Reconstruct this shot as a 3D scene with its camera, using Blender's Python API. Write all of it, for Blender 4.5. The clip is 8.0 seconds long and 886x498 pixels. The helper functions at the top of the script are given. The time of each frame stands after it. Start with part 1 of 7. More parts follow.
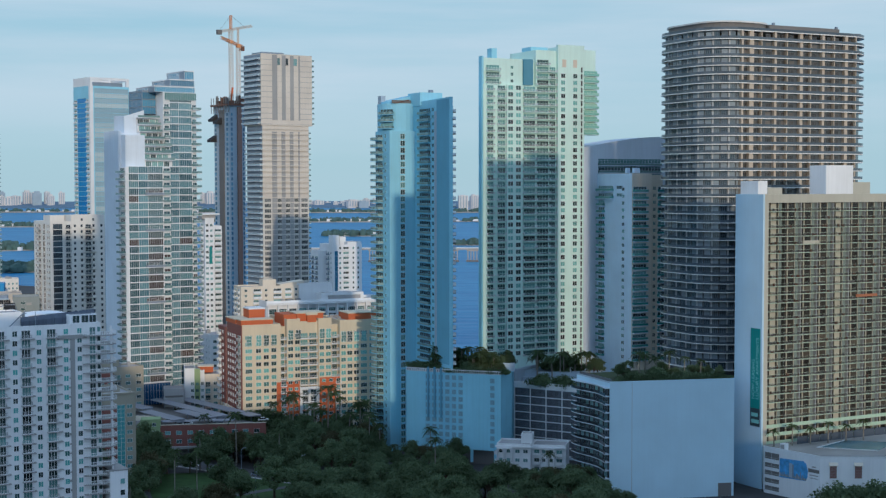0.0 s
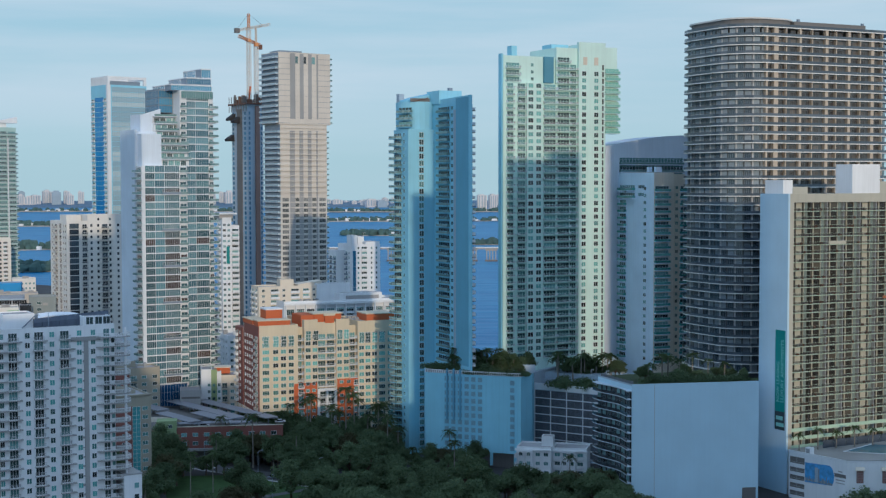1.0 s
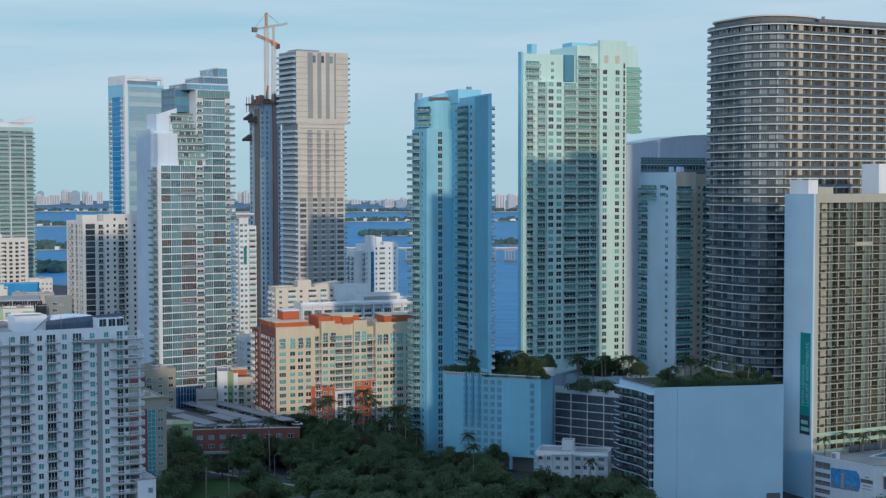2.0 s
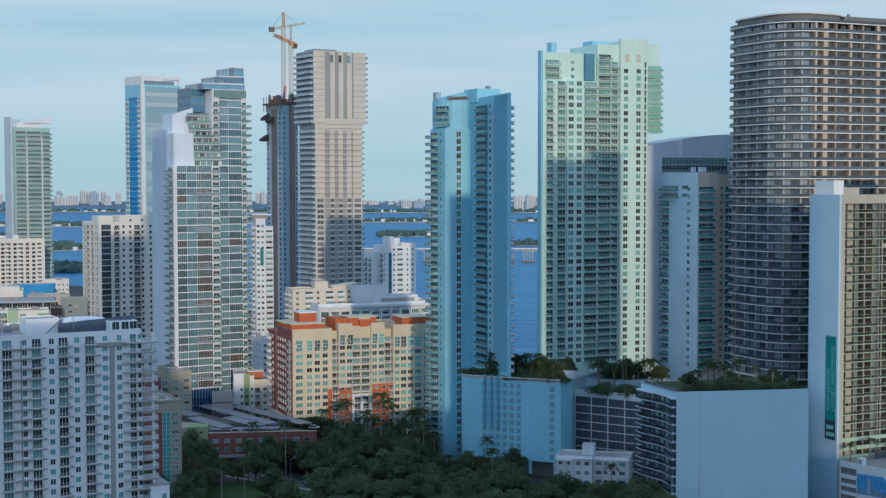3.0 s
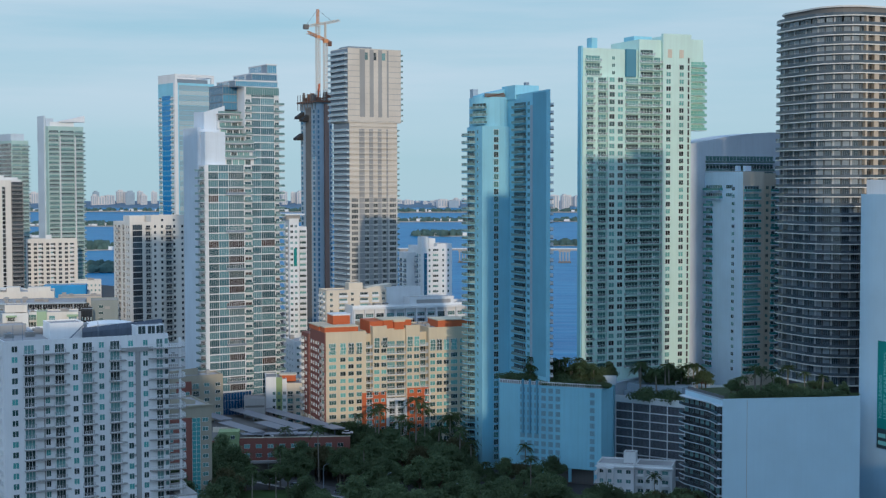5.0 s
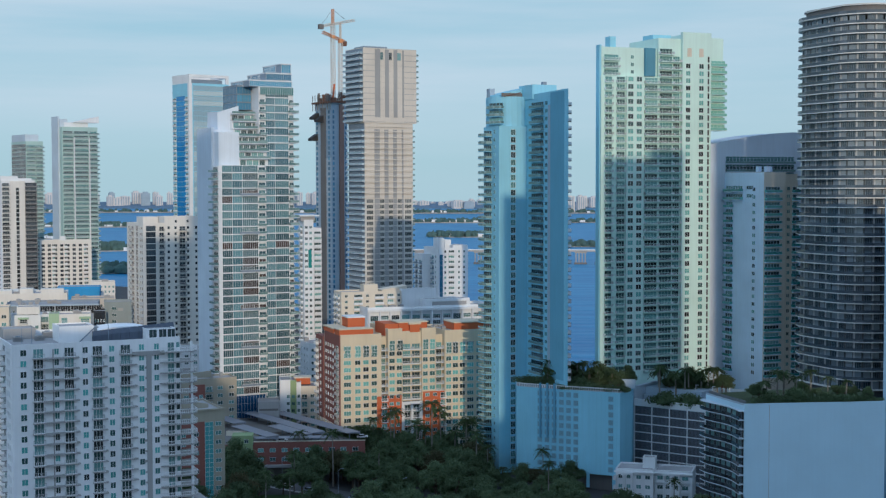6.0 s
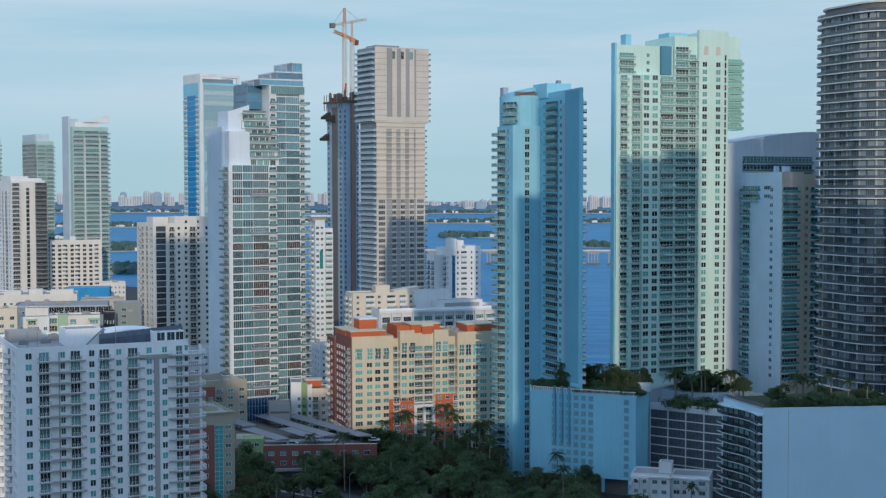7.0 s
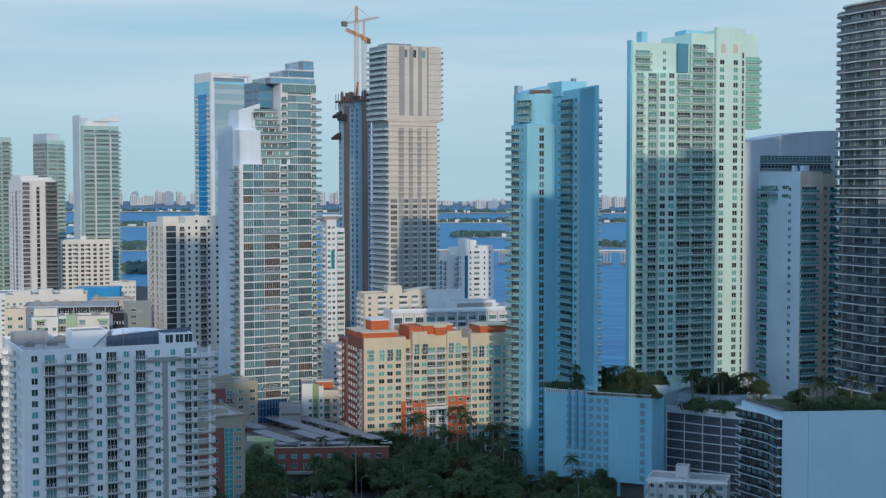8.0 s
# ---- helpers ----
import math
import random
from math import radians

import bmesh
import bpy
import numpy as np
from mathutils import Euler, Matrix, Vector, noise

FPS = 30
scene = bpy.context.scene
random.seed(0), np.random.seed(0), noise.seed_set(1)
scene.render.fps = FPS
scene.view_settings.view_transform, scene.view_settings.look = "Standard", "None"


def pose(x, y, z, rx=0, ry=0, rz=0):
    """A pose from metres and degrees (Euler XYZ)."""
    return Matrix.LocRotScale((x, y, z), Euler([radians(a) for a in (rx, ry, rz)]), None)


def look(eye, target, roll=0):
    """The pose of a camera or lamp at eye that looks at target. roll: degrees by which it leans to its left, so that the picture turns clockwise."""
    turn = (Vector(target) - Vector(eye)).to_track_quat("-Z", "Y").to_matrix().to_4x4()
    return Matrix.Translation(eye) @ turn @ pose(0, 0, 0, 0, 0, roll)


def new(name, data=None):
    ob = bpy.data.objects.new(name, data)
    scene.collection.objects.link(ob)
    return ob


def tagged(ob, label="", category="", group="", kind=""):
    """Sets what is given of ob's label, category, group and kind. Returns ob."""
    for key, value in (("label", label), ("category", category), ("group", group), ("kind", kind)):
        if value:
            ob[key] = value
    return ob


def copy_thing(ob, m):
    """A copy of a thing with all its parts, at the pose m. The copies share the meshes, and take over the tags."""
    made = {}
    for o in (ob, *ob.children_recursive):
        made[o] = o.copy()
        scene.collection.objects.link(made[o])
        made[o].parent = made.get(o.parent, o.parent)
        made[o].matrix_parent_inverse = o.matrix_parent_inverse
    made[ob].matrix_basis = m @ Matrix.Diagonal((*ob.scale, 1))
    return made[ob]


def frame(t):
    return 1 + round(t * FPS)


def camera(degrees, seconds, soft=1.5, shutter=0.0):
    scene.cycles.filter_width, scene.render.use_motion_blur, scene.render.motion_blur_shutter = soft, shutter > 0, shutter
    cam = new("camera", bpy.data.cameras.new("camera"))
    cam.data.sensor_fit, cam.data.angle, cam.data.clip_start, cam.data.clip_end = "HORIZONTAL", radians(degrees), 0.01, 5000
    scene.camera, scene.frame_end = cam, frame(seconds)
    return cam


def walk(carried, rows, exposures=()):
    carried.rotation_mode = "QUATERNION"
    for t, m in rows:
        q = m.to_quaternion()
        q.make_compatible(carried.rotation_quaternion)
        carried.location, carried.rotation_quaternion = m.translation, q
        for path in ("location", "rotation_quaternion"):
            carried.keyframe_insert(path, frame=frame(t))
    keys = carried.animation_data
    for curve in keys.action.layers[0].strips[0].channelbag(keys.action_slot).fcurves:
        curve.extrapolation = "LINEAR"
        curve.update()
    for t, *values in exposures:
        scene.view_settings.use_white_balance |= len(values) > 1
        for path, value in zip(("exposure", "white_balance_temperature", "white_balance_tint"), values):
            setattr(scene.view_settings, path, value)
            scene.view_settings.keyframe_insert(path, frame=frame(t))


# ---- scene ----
cam = camera(35.0, 8.0, soft=1.3)
# seconds, x, y, z, yaw, pitch, roll
ROWS = [
    (0, -0.000, 0.000, 114.000, -0.000, -2.650, -0.080),
    (0.5, -0.134, 3.816, 113.981, 0.374, -2.660, -0.081),
    (1, -0.289, 7.625, 113.961, 0.757, -2.675, -0.082),
    (1.5, -0.467, 11.425, 113.941, 1.134, -2.677, -0.082),
    (3, -1.157, 22.772, 113.879, 2.228, -2.645, -0.077),
    (3.5, -1.446, 26.535, 113.858, 2.597, -2.635, -0.077),
    (4, -1.768, 30.287, 113.836, 2.946, -2.651, -0.078),
    (4.5, -2.126, 34.029, 113.814, 3.301, -2.672, -0.080),
    (6, -3.431, 45.185, 113.745, 4.274, -2.623, -0.084),
    (6.5, -3.950, 48.880, 113.721, 4.507, -2.619, -0.082),
    (7, -4.516, 52.562, 113.697, 4.746, -2.614, -0.074),
    (7.5, -5.128, 56.231, 113.673, 4.979, -2.612, -0.059),
    (8, -5.791, 59.886, 113.648, 5.213, -2.633, -0.042),
]
walk(cam, [(t, pose(x, y, z, 0, 0, yaw) @ pose(0, 0, 0, 90 + pitch, 0, 0) @ pose(0, 0, 0, 0, 0, roll)) for t, x, y, z, yaw, pitch, roll in ROWS], [(0.0, 0.0, 5350, 10), (8.0, 0.0, 5350, 10)])

# ---- light ----
SUN_AZ, SUN_EL = 165.0, 10.5
world = bpy.data.worlds.new("sky")
scene.world = world
world.use_nodes = True
wn, wl = world.node_tree.nodes, world.node_tree.links
wn.clear()
sky = wn.new("ShaderNodeTexSky")
sky.sky_type, sky.sun_disc = "NISHITA", False
sky.sun_elevation, sky.sun_rotation = radians(SUN_EL), radians(SUN_AZ)
sky.air_density, sky.dust_density, sky.ozone_density = 1.0, 0.1, 3.0
bg = wn.new("ShaderNodeBackground")
bg.inputs["Strength"].default_value = 0.128
wout = wn.new("ShaderNodeOutputWorld")
# thin streaks of high cloud
coord = wn.new("ShaderNodeTexCoord")
stretch = wn.new("ShaderNodeMapping")
stretch.inputs["Scale"].default_value = (1.1, 1.1, 12.0)
streak = wn.new("ShaderNodeTexNoise")
streak.inputs["Scale"].default_value, streak.inputs["Detail"].default_value = 1.6, 7.0
streak.inputs["Roughness"].default_value = 0.55
ramp = wn.new("ShaderNodeValToRGB")
ramp.color_ramp.elements[0].position, ramp.color_ramp.elements[1].position = 0.35, 0.68
ramp.color_ramp.elements[0].color, ramp.color_ramp.elements[1].color = (0, 0, 0, 1), (0.9, 0.9, 0.9, 1)
veil = wn.new("ShaderNodeMixRGB")
veil.inputs["Color2"].default_value = (5.4, 5.5, 5.2, 1)
# sea haze that thickens towards the horizon
axes = wn.new("ShaderNodeSeparateXYZ")
low = wn.new("ShaderNodeMapRange")
low.inputs["From Min"].default_value, low.inputs["From Max"].default_value = 0.0, 1.0
low.inputs["To Min"].default_value, low.inputs["To Max"].default_value = 0.92, 0.45
haze = wn.new("ShaderNodeMixRGB")
# pale at the horizon, clear blue higher up
upper = wn.new("ShaderNodeValToRGB")
upper.color_ramp.elements[0].position, upper.color_ramp.elements[0].color = 0.19, (0.325, 0.438, 0.428, 1)
upper.color_ramp.elements[1].position, upper.color_ramp.elements[1].color = 0.55, (0.43, 0.655, 0.92, 1)
brighter = wn.new("ShaderNodeVectorMath")
brighter.operation = "SCALE"
brighter.inputs["Scale"].default_value = 10.0
wl.new(axes.outputs["Z"], upper.inputs["Fac"])
wl.new(upper.outputs["Color"], brighter.inputs[0])
wl.new(brighter.outputs["Vector"], haze.inputs["Color2"])
wl.new(coord.outputs["Generated"], stretch.inputs["Vector"])
wl.new(coord.outputs["Generated"], axes.inputs["Vector"])
wl.new(axes.outputs["Z"], low.inputs["Value"])
wl.new(stretch.outputs["Vector"], streak.inputs["Vector"])
wl.new(streak.outputs["Fac"], ramp.inputs["Fac"])
wl.new(low.outputs["Result"], haze.inputs["Fac"])
wl.new(sky.outputs["Color"], haze.inputs["Color1"])
wl.new(haze.outputs["Color"], veil.inputs["Color1"])
thin = wn.new("ShaderNodeMapRange")
thin.inputs["From Min"].default_value, thin.inputs["From Max"].default_value = 0.015, 0.10
thin.inputs["To Min"].default_value, thin.inputs["To Max"].default_value = 0.12, 1.0
cover = wn.new("ShaderNodeMath")
cover.operation = "MULTIPLY"
wl.new(axes.outputs["Z"], thin.inputs["Value"])
wl.new(thin.outputs["Result"], cover.inputs[0])
wl.new(ramp.outputs["Color"], cover.inputs[1])
wl.new(cover.outputs["Value"], veil.inputs["Fac"])
wl.new(veil.outputs["Color"], bg.inputs["Color"])
wl.new(bg.outputs["Background"], wout.inputs["Surface"])

sun_data = bpy.data.lights.new("sun", "SUN")
sun_data.energy, sun_data.angle, sun_data.color = 2.0, radians(0.5), (1.0, 0.73, 0.44)
sun = new("sun", sun_data)
to_sun = Vector((math.sin(radians(SUN_AZ)) * math.cos(radians(SUN_EL)), math.cos(radians(SUN_AZ)) * math.cos(radians(SUN_EL)), math.sin(radians(SUN_EL))))
sun.matrix_world = look(to_sun * 400, (0, 0, 0))
scene.view_settings.exposure = 0.0

# ---- materials ----
def principled(name, rough=0.8, metal=0.0, spec=0.5):
    m = bpy.data.materials.new(name)
    m.use_nodes = True
    b = m.node_tree.nodes["Principled BSDF"]
    b.inputs["Roughness"].default_value, b.inputs["Metallic"].default_value = rough, metal
    b.inputs["Specular IOR Level"].default_value = spec
    return m, m.node_tree.nodes, m.node_tree.links, b


def painted(name, colour, vary=0.07, rough=0.75, streaks=0.035, grain=1.0):
    """Weathered paint or render: broad blotches, thin rain streaks and a fine grain."""
    m, n, l, b = principled(name, rough, 0.0, 0.3)
    tc = n.new("ShaderNodeTexCoord")
    big = n.new("ShaderNodeTexNoise")
    big.inputs["Scale"].default_value, big.inputs["Detail"].default_value = 0.07 * grain, 5.0
    mp = n.new("ShaderNodeMapping")
    mp.inputs["Scale"].default_value = (1.3, 1.3, 0.05)
    rain = n.new("ShaderNodeTexNoise")
    rain.inputs["Scale"].default_value, rain.inputs["Detail"].default_value = 1.0 * grain, 4.0
    l.new(tc.outputs["Object"], big.inputs["Vector"])
    l.new(tc.outputs["Object"], mp.inputs["Vector"])
    l.new(mp.outputs["Vector"], rain.inputs["Vector"])
    r1, r2 = n.new("ShaderNodeMapRange"), n.new("ShaderNodeMapRange")
    r1.inputs["From Min"].default_value, r1.inputs["From Max"].default_value = 0.3, 0.7
    r1.inputs["To Min"].default_value, r1.inputs["To Max"].default_value = 1 - vary, 1 + vary
    r2.inputs["From Min"].default_value, r2.inputs["From Max"].default_value = 0.45, 0.75
    r2.inputs["To Min"].default_value, r2.inputs["To Max"].default_value = 1.0, 1 - 2 * streaks
    l.new(big.outputs["Fac"], r1.inputs["Value"])
    l.new(rain.outputs["Fac"], r2.inputs["Value"])
    mul = n.new("ShaderNodeMath")
    mul.operation = "MULTIPLY"
    l.new(r1.outputs["Result"], mul.inputs[0])
    l.new(r2.outputs["Result"], mul.inputs[1])
    hsv = n.new("ShaderNodeHueSaturation")
    hsv.inputs["Color"].default_value = (*colour, 1)
    l.new(mul.outputs["Value"], hsv.inputs["Value"])
    l.new(hsv.outputs["Color"], b.inputs["Base Color"])
    return m


def glazing(name, dark, light, share=0.35, rough=0.12, spec=0.7, warm=None):
    """Window glass; by chance a share of the panes has pale blinds drawn behind it."""
    m, n, l, b = principled(name, rough, 0.0, spec)
    info, geo = n.new("ShaderNodeObjectInfo"), n.new("ShaderNodeNewGeometry")
    add = n.new("ShaderNodeMath")
    add.operation = "ADD"
    wrap = n.new("ShaderNodeMath")
    wrap.operation = "FRACT"
    l.new(info.outputs["Random"], add.inputs[0])
    l.new(geo.outputs["Random Per Island"], add.inputs[1])
    l.new(add.outputs["Value"], wrap.inputs[0])
    rp = n.new("ShaderNodeValToRGB")
    e = rp.color_ramp.elements
    e[0].position, e[0].color = 0.0, (*dark, 1)
    e[1].position, e[1].color = 1.0, (*light, 1)
    mid = e.new(max(0.02, 1 - share - 0.12))
    mid.color = (*[0.8 * d + 0.2 * c for d, c in zip(dark, light)], 1)
    top = e.new(min(0.98, 1 - share + 0.12))
    top.color = (*[0.25 * d + 0.75 * c for d, c in zip(dark, light)], 1)
    if warm:
        rp.color_ramp.interpolation = "CONSTANT"
        e.new(0.30).color = (*warm, 1)
        e.new(0.43).color = (*dark, 1)
    l.new(wrap.outputs["Value"], rp.inputs["Fac"])
    l.new(rp.outputs["Color"], b.inputs["Base Color"])
    return m


WHITE = painted("white_paint", (0.72, 0.74, 0.76))
PALE_BLUE = painted("pale_blue_paint", (0.29, 0.59, 0.74))
MINT = painted("mint_white_paint", (0.57, 0.755, 0.705))
CREAM = painted("cream_paint", (0.62, 0.54, 0.40))
ORANGE = painted("orange_paint", (0.50, 0.13, 0.05))
BRICK = painted("brick_red_paint", (0.23, 0.095, 0.08))
GREY = painted("grey_concrete", (0.36, 0.36, 0.36))
BEIGE = painted("beige_concrete", (0.49, 0.455, 0.41))
SLATE = painted("slate_blue_render", (0.36, 0.44, 0.52))
DARKGREY = painted("dark_grey_concrete", (0.16, 0.155, 0.15))
ROOF = painted("roof_membrane", (0.36, 0.36, 0.37), 0.18, 0.9, 0.0)
RUST = painted("rust_brown_formwork", (0.15, 0.075, 0.05))
GREEN = painted("lime_green_paint", (0.27, 0.36, 0.19))
TEAL_SIGN = painted("teal_banner", (0.02, 0.22, 0.22), 0.05, 0.6, 0.0)
INK = painted("dark_banner", (0.035, 0.06, 0.075), 0.05, 0.6, 0.0)
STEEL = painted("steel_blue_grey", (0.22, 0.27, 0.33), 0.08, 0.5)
YELLOW = painted("crane_orange", (0.62, 0.27, 0.11), 0.06, 0.5)
CRANE_WHITE = painted("crane_white", (0.62, 0.55, 0.47), 0.06, 0.5)
ASPHALT = painted("asphalt", (0.055, 0.056, 0.06), 0.2, 0.9, 0.0)
PAVING = painted("pale_paving", (0.34, 0.33, 0.31), 0.15, 0.9, 0.0)
SOLAR = painted("grey_canopy_sheet", (0.25, 0.26, 0.30), 0.06, 0.45, 0.0)
GLASS = glazing("dark_window_glass", (0.018, 0.024, 0.028), (0.20, 0.40, 0.40), 0.40)
GLASS_TEAL = glazing("teal_window_glass", (0.03, 0.05, 0.055), (0.13, 0.29, 0.29), 0.40)
GLASS_BLUE = glazing("blue_curtain_glass", (0.03, 0.12, 0.22), (0.10, 0.30, 0.46), 0.3, 0.06, 1.0)
GLASS_DARK = glazing("smoked_glass", (0.016, 0.018, 0.022), (0.10, 0.11, 0.12), 0.25)
RAIL_GLASS = glazing("green_rail_glass", (0.13, 0.22, 0.22), (0.28, 0.38, 0.37), 0.4, 0.15)
RAIL_GREY = glazing("grey_rail_glass", (0.07, 0.085, 0.10), (0.14, 0.16, 0.18), 0.4, 0.15)
GLASS_SHUT = glazing("shuttered_glass", (0.025, 0.03, 0.03), (0.20, 0.46, 0.43), 0.5)

# ---- building helpers ----
def mesh_of(verts, faces, mats, index=None, name="piece"):
    me = bpy.data.meshes.new(name)
    me.from_pydata(verts, [], faces)
    for m in mats:
        me.materials.append(m)
    if index is not None:
        me.polygons.foreach_set("material_index", index)
    me.update()
    return me


class Shape:
    """Boxes and extrusions gathered into one mesh with several materials."""

    def __init__(self):
        self.v, self.f, self.i, self.mats = [], [], [], []

    def slot(self, mat):
        if mat not in self.mats:
            self.mats.append(mat)
        return self.mats.index(mat)

    def box(self, x0, y0, z0, x1, y1, z1, mat):
        n, s = len(self.v), self.slot(mat)
        self.v += [(x, y, z) for z in (z0, z1) for x, y in ((x0, y0), (x1, y0), (x1, y1), (x0, y1))]
        self.f += [[n + k for k in q] for q in ((3, 2, 1, 0), (4, 5, 6, 7), (0, 1, 5, 4), (1, 2, 6, 5), (2, 3, 7, 6), (3, 0, 4, 7))]
        self.i += [s] * 6
        return self

    def prism(self, poly, z0, z1, mat, top=None):
        """poly counter-clockwise from above; z1 a number or one height for each corner."""
        n, s, k = len(self.v), self.slot(mat), len(poly)
        zs = z1 if isinstance(z1, (list, tuple)) else [z1] * k
        self.v += [(x, y, z0) for x, y in poly] + [(x, y, z) for (x, y), z in zip(poly, zs)]
        self.f += [list(range(n + k - 1, n - 1, -1)), list(range(n + k, n + 2 * k))]
        self.i += [s, self.slot(top or mat)]
        for a in range(k):
            b = (a + 1) % k
            self.f.append([n + a, n + b, n + k + b, n + k + a])
            self.i.append(s)
        return self

    def bar(self, a, b, r, mat):
        """A square bar from a to b."""
        a, b = Vector(a), Vector(b)
        q = (b - a).to_track_quat("Z", "Y").to_matrix()
        n, s = len(self.v), self.slot(mat)
        for p in (a, b):
            self.v += [tuple(p + q @ Vector((x * r, y * r, 0))) for x, y in ((-1, -1), (1, -1), (1, 1), (-1, 1))]
        self.f += [[n + k for k in q2] for q2 in ((3, 2, 1, 0), (4, 5, 6, 7), (0, 1, 5, 4), (1, 2, 6, 5), (2, 3, 7, 6), (3, 0, 4, 7))]
        self.i += [s] * 6
        return self

    def mesh(self, name="piece"):
        return mesh_of(self.v, self.f, self.mats, self.i, name)


def thing(name, label, category, x=0.0, y=0.0, z=0.0, turn=0.0, group="", kind=""):
    ob = new(name)
    ob.empty_display_size = 2
    ob.matrix_basis = pose(x, y, z, 0, 0, turn)
    return tagged(ob, label, category, group, kind)


def part(name, shape, parent, label="", at=None):
    ob = new(name, shape if isinstance(shape, bpy.types.Mesh) else shape.mesh(name))
    ob.parent = parent
    if at is not None:
        ob.matrix_basis = at
    return tagged(ob, label)


PLACED = {}


def repeat(name, mesh, parent, poses, cap=110, label=""):
    """Alike pieces as parts of their own on one mesh; those past the cap are joined into one part."""
    cap = int(cap * 0.315)
    used = PLACED.get((parent.name, name), 0)
    single, rest = poses[: max(0, cap - used)], poses[max(0, cap - used):]
    PLACED[(parent.name, name)] = used + len(single)
    for m in single:
        ob = new(name, mesh)
        ob.parent, ob.matrix_basis = parent, m
        if label:
            ob["label"] = label
    if rest:
        v = np.array([p.co for p in mesh.vertices])
        f = [list(p.vertices) for p in mesh.polygons]
        i = [p.material_index for p in mesh.polygons]
        verts, faces, index = [], [], []
        for m in rest:
            a = np.array(m)
            faces += [[k + len(verts) for k in q] for q in f]
            index += i
            verts += (v @ a[:3, :3].T + a[:3, 3]).tolist()
        ob = part(name + "s_joined", mesh_of(verts, faces, list(mesh.materials), index), parent)
        ob["kind"] = "stuff"


def on_face(x, y, turn):
    """The frame of a facade that starts at (x, y) and runs along turn degrees; its outside is towards -y of that frame."""
    return pose(x, y, 0, 0, 0, turn)


KEPT = {}


def window_mesh(w, h, nx, ny, frame, glass):
    """A framed window whose panes lie behind the frame; its corner stands at the lower left."""
    key = ("window", w, h, nx, ny, frame.name, glass.name)
    if key not in KEPT:
        s, r = Shape(), 0.07
        fr, gl = s.slot(frame), s.slot(glass)
        xs = [0.0] + [v for k in range(nx) for v in (w * k / nx + r * (1 if k == 0 else 0.5), w * (k + 1) / nx - r * (1 if k == nx - 1 else 0.5))] + [w]
        zs = [0.0] + [v for k in range(ny) for v in (h * k / ny + r * (1 if k == 0 else 0.5), h * (k + 1) / ny - r * (1 if k == ny - 1 else 0.5))] + [h]
        m = len(xs)
        s.v += [(x, -0.12, z) for z in zs for x in xs]
        for j in range(len(zs) - 1):
            for i in range(m - 1):
                q = [j * m + i, j * m + i + 1, (j + 1) * m + i + 1, (j + 1) * m + i]
                if i % 2 and j % 2:
                    n = len(s.v)
                    s.v += [(s.v[k][0], -0.03, s.v[k][2]) for k in q]
                    for k in range(4):
                        s.f.append([q[k], q[(k + 1) % 4], n + (k + 1) % 4, n + k])
                        s.i.append(fr)
                    s.f.append([n, n + 1, n + 2, n + 3])
                    s.i.append(gl)
                else:
                    s.f.append(q)
                    s.i.append(fr)
        n = len(s.v)
        s.v += [(0, 0.02, 0), (w, 0.02, 0), (w, 0.02, h), (0, 0.02, h)]
        c = [0, m - 1, len(zs) * m - 1, (len(zs) - 1) * m]
        for k in range(4):
            s.f.append([c[(k + 1) % 4], c[k], n + k, n + (k + 1) % 4])
            s.i.append(fr)
        KEPT[key] = s.mesh("window")
    return KEPT[key]


def balcony_mesh(w, depth, slab, rail, bars=0, curve=0.0):
    """A slab with a rail on three sides: sheet rail, or upright bars. curve: how far the front bows out."""
    key = ("balcony", w, depth, slab.name, rail.name, bars, curve)
    if key not in KEPT:
        s = Shape()
        if curve:
            pts = [(w * k / 8, -depth - curve * math.sin(math.pi * k / 8)) for k in range(9)]
            s.prism([(0, 0)] + pts + [(w, 0)], -0.22, 0.0, slab)
            for a, b in zip(pts[:-1], pts[1:]):
                s.prism([a, b, (b[0], b[1] + 0.06), (a[0], a[1] + 0.06)], 0.12, 1.0, rail)
                s.prism([(a[0], a[1] - 0.03), (b[0], b[1] - 0.03), (b[0], b[1] + 0.08), (a[0], a[1] + 0.08)], 1.0, 1.08, slab)
        else:
            s.box(0, -depth, -0.22, w, 0, 0, slab)
            s.box(0, -depth - 0.02, 1.0, w, -depth + 0.08, 1.08, slab)
            if bars:
                for k in range(bars + 1):
                    x = (w - 0.06) * k / bars
                    s.box(x, -depth + 0.01, 0.0, x + 0.06, -depth + 0.06, 1.0, rail)
                s.box(0, -depth + 0.005, 0.1, w, -depth + 0.065, 0.2, rail)
            else:
                s.box(0.02, -depth + 0.01, 0.08, w - 0.02, -depth + 0.05, 1.0, rail)
        for x in (0.0, w - 0.06):
            s.box(x, -depth + 0.08, 0.08, x + 0.06, -0.02, 1.04, rail)
        KEPT[key] = s.mesh("balcony")
    return KEPT[key]


def box_mesh(name, x0, y0, z0, x1, y1, z1, mat):
    key = (name, x0, y0, z0, x1, y1, z1, mat.name)
    if key not in KEPT:
        KEPT[key] = Shape().box(x0, y0, z0, x1, y1, z1, mat).mesh(name)
    return KEPT[key]


def style(frame=None, glass=None, rail=None, slab=None, depth=1.4, sill=0.85, high=1.45, bars=0, cap=110, curve=0.0, door=None):
    return dict(frame=frame or WHITE, glass=glass or GLASS, rail=rail or WHITE, slab=slab or WHITE, depth=depth, sill=sill, high=high, bars=bars, cap=cap, curve=curve, door=door or glass or GLASS)


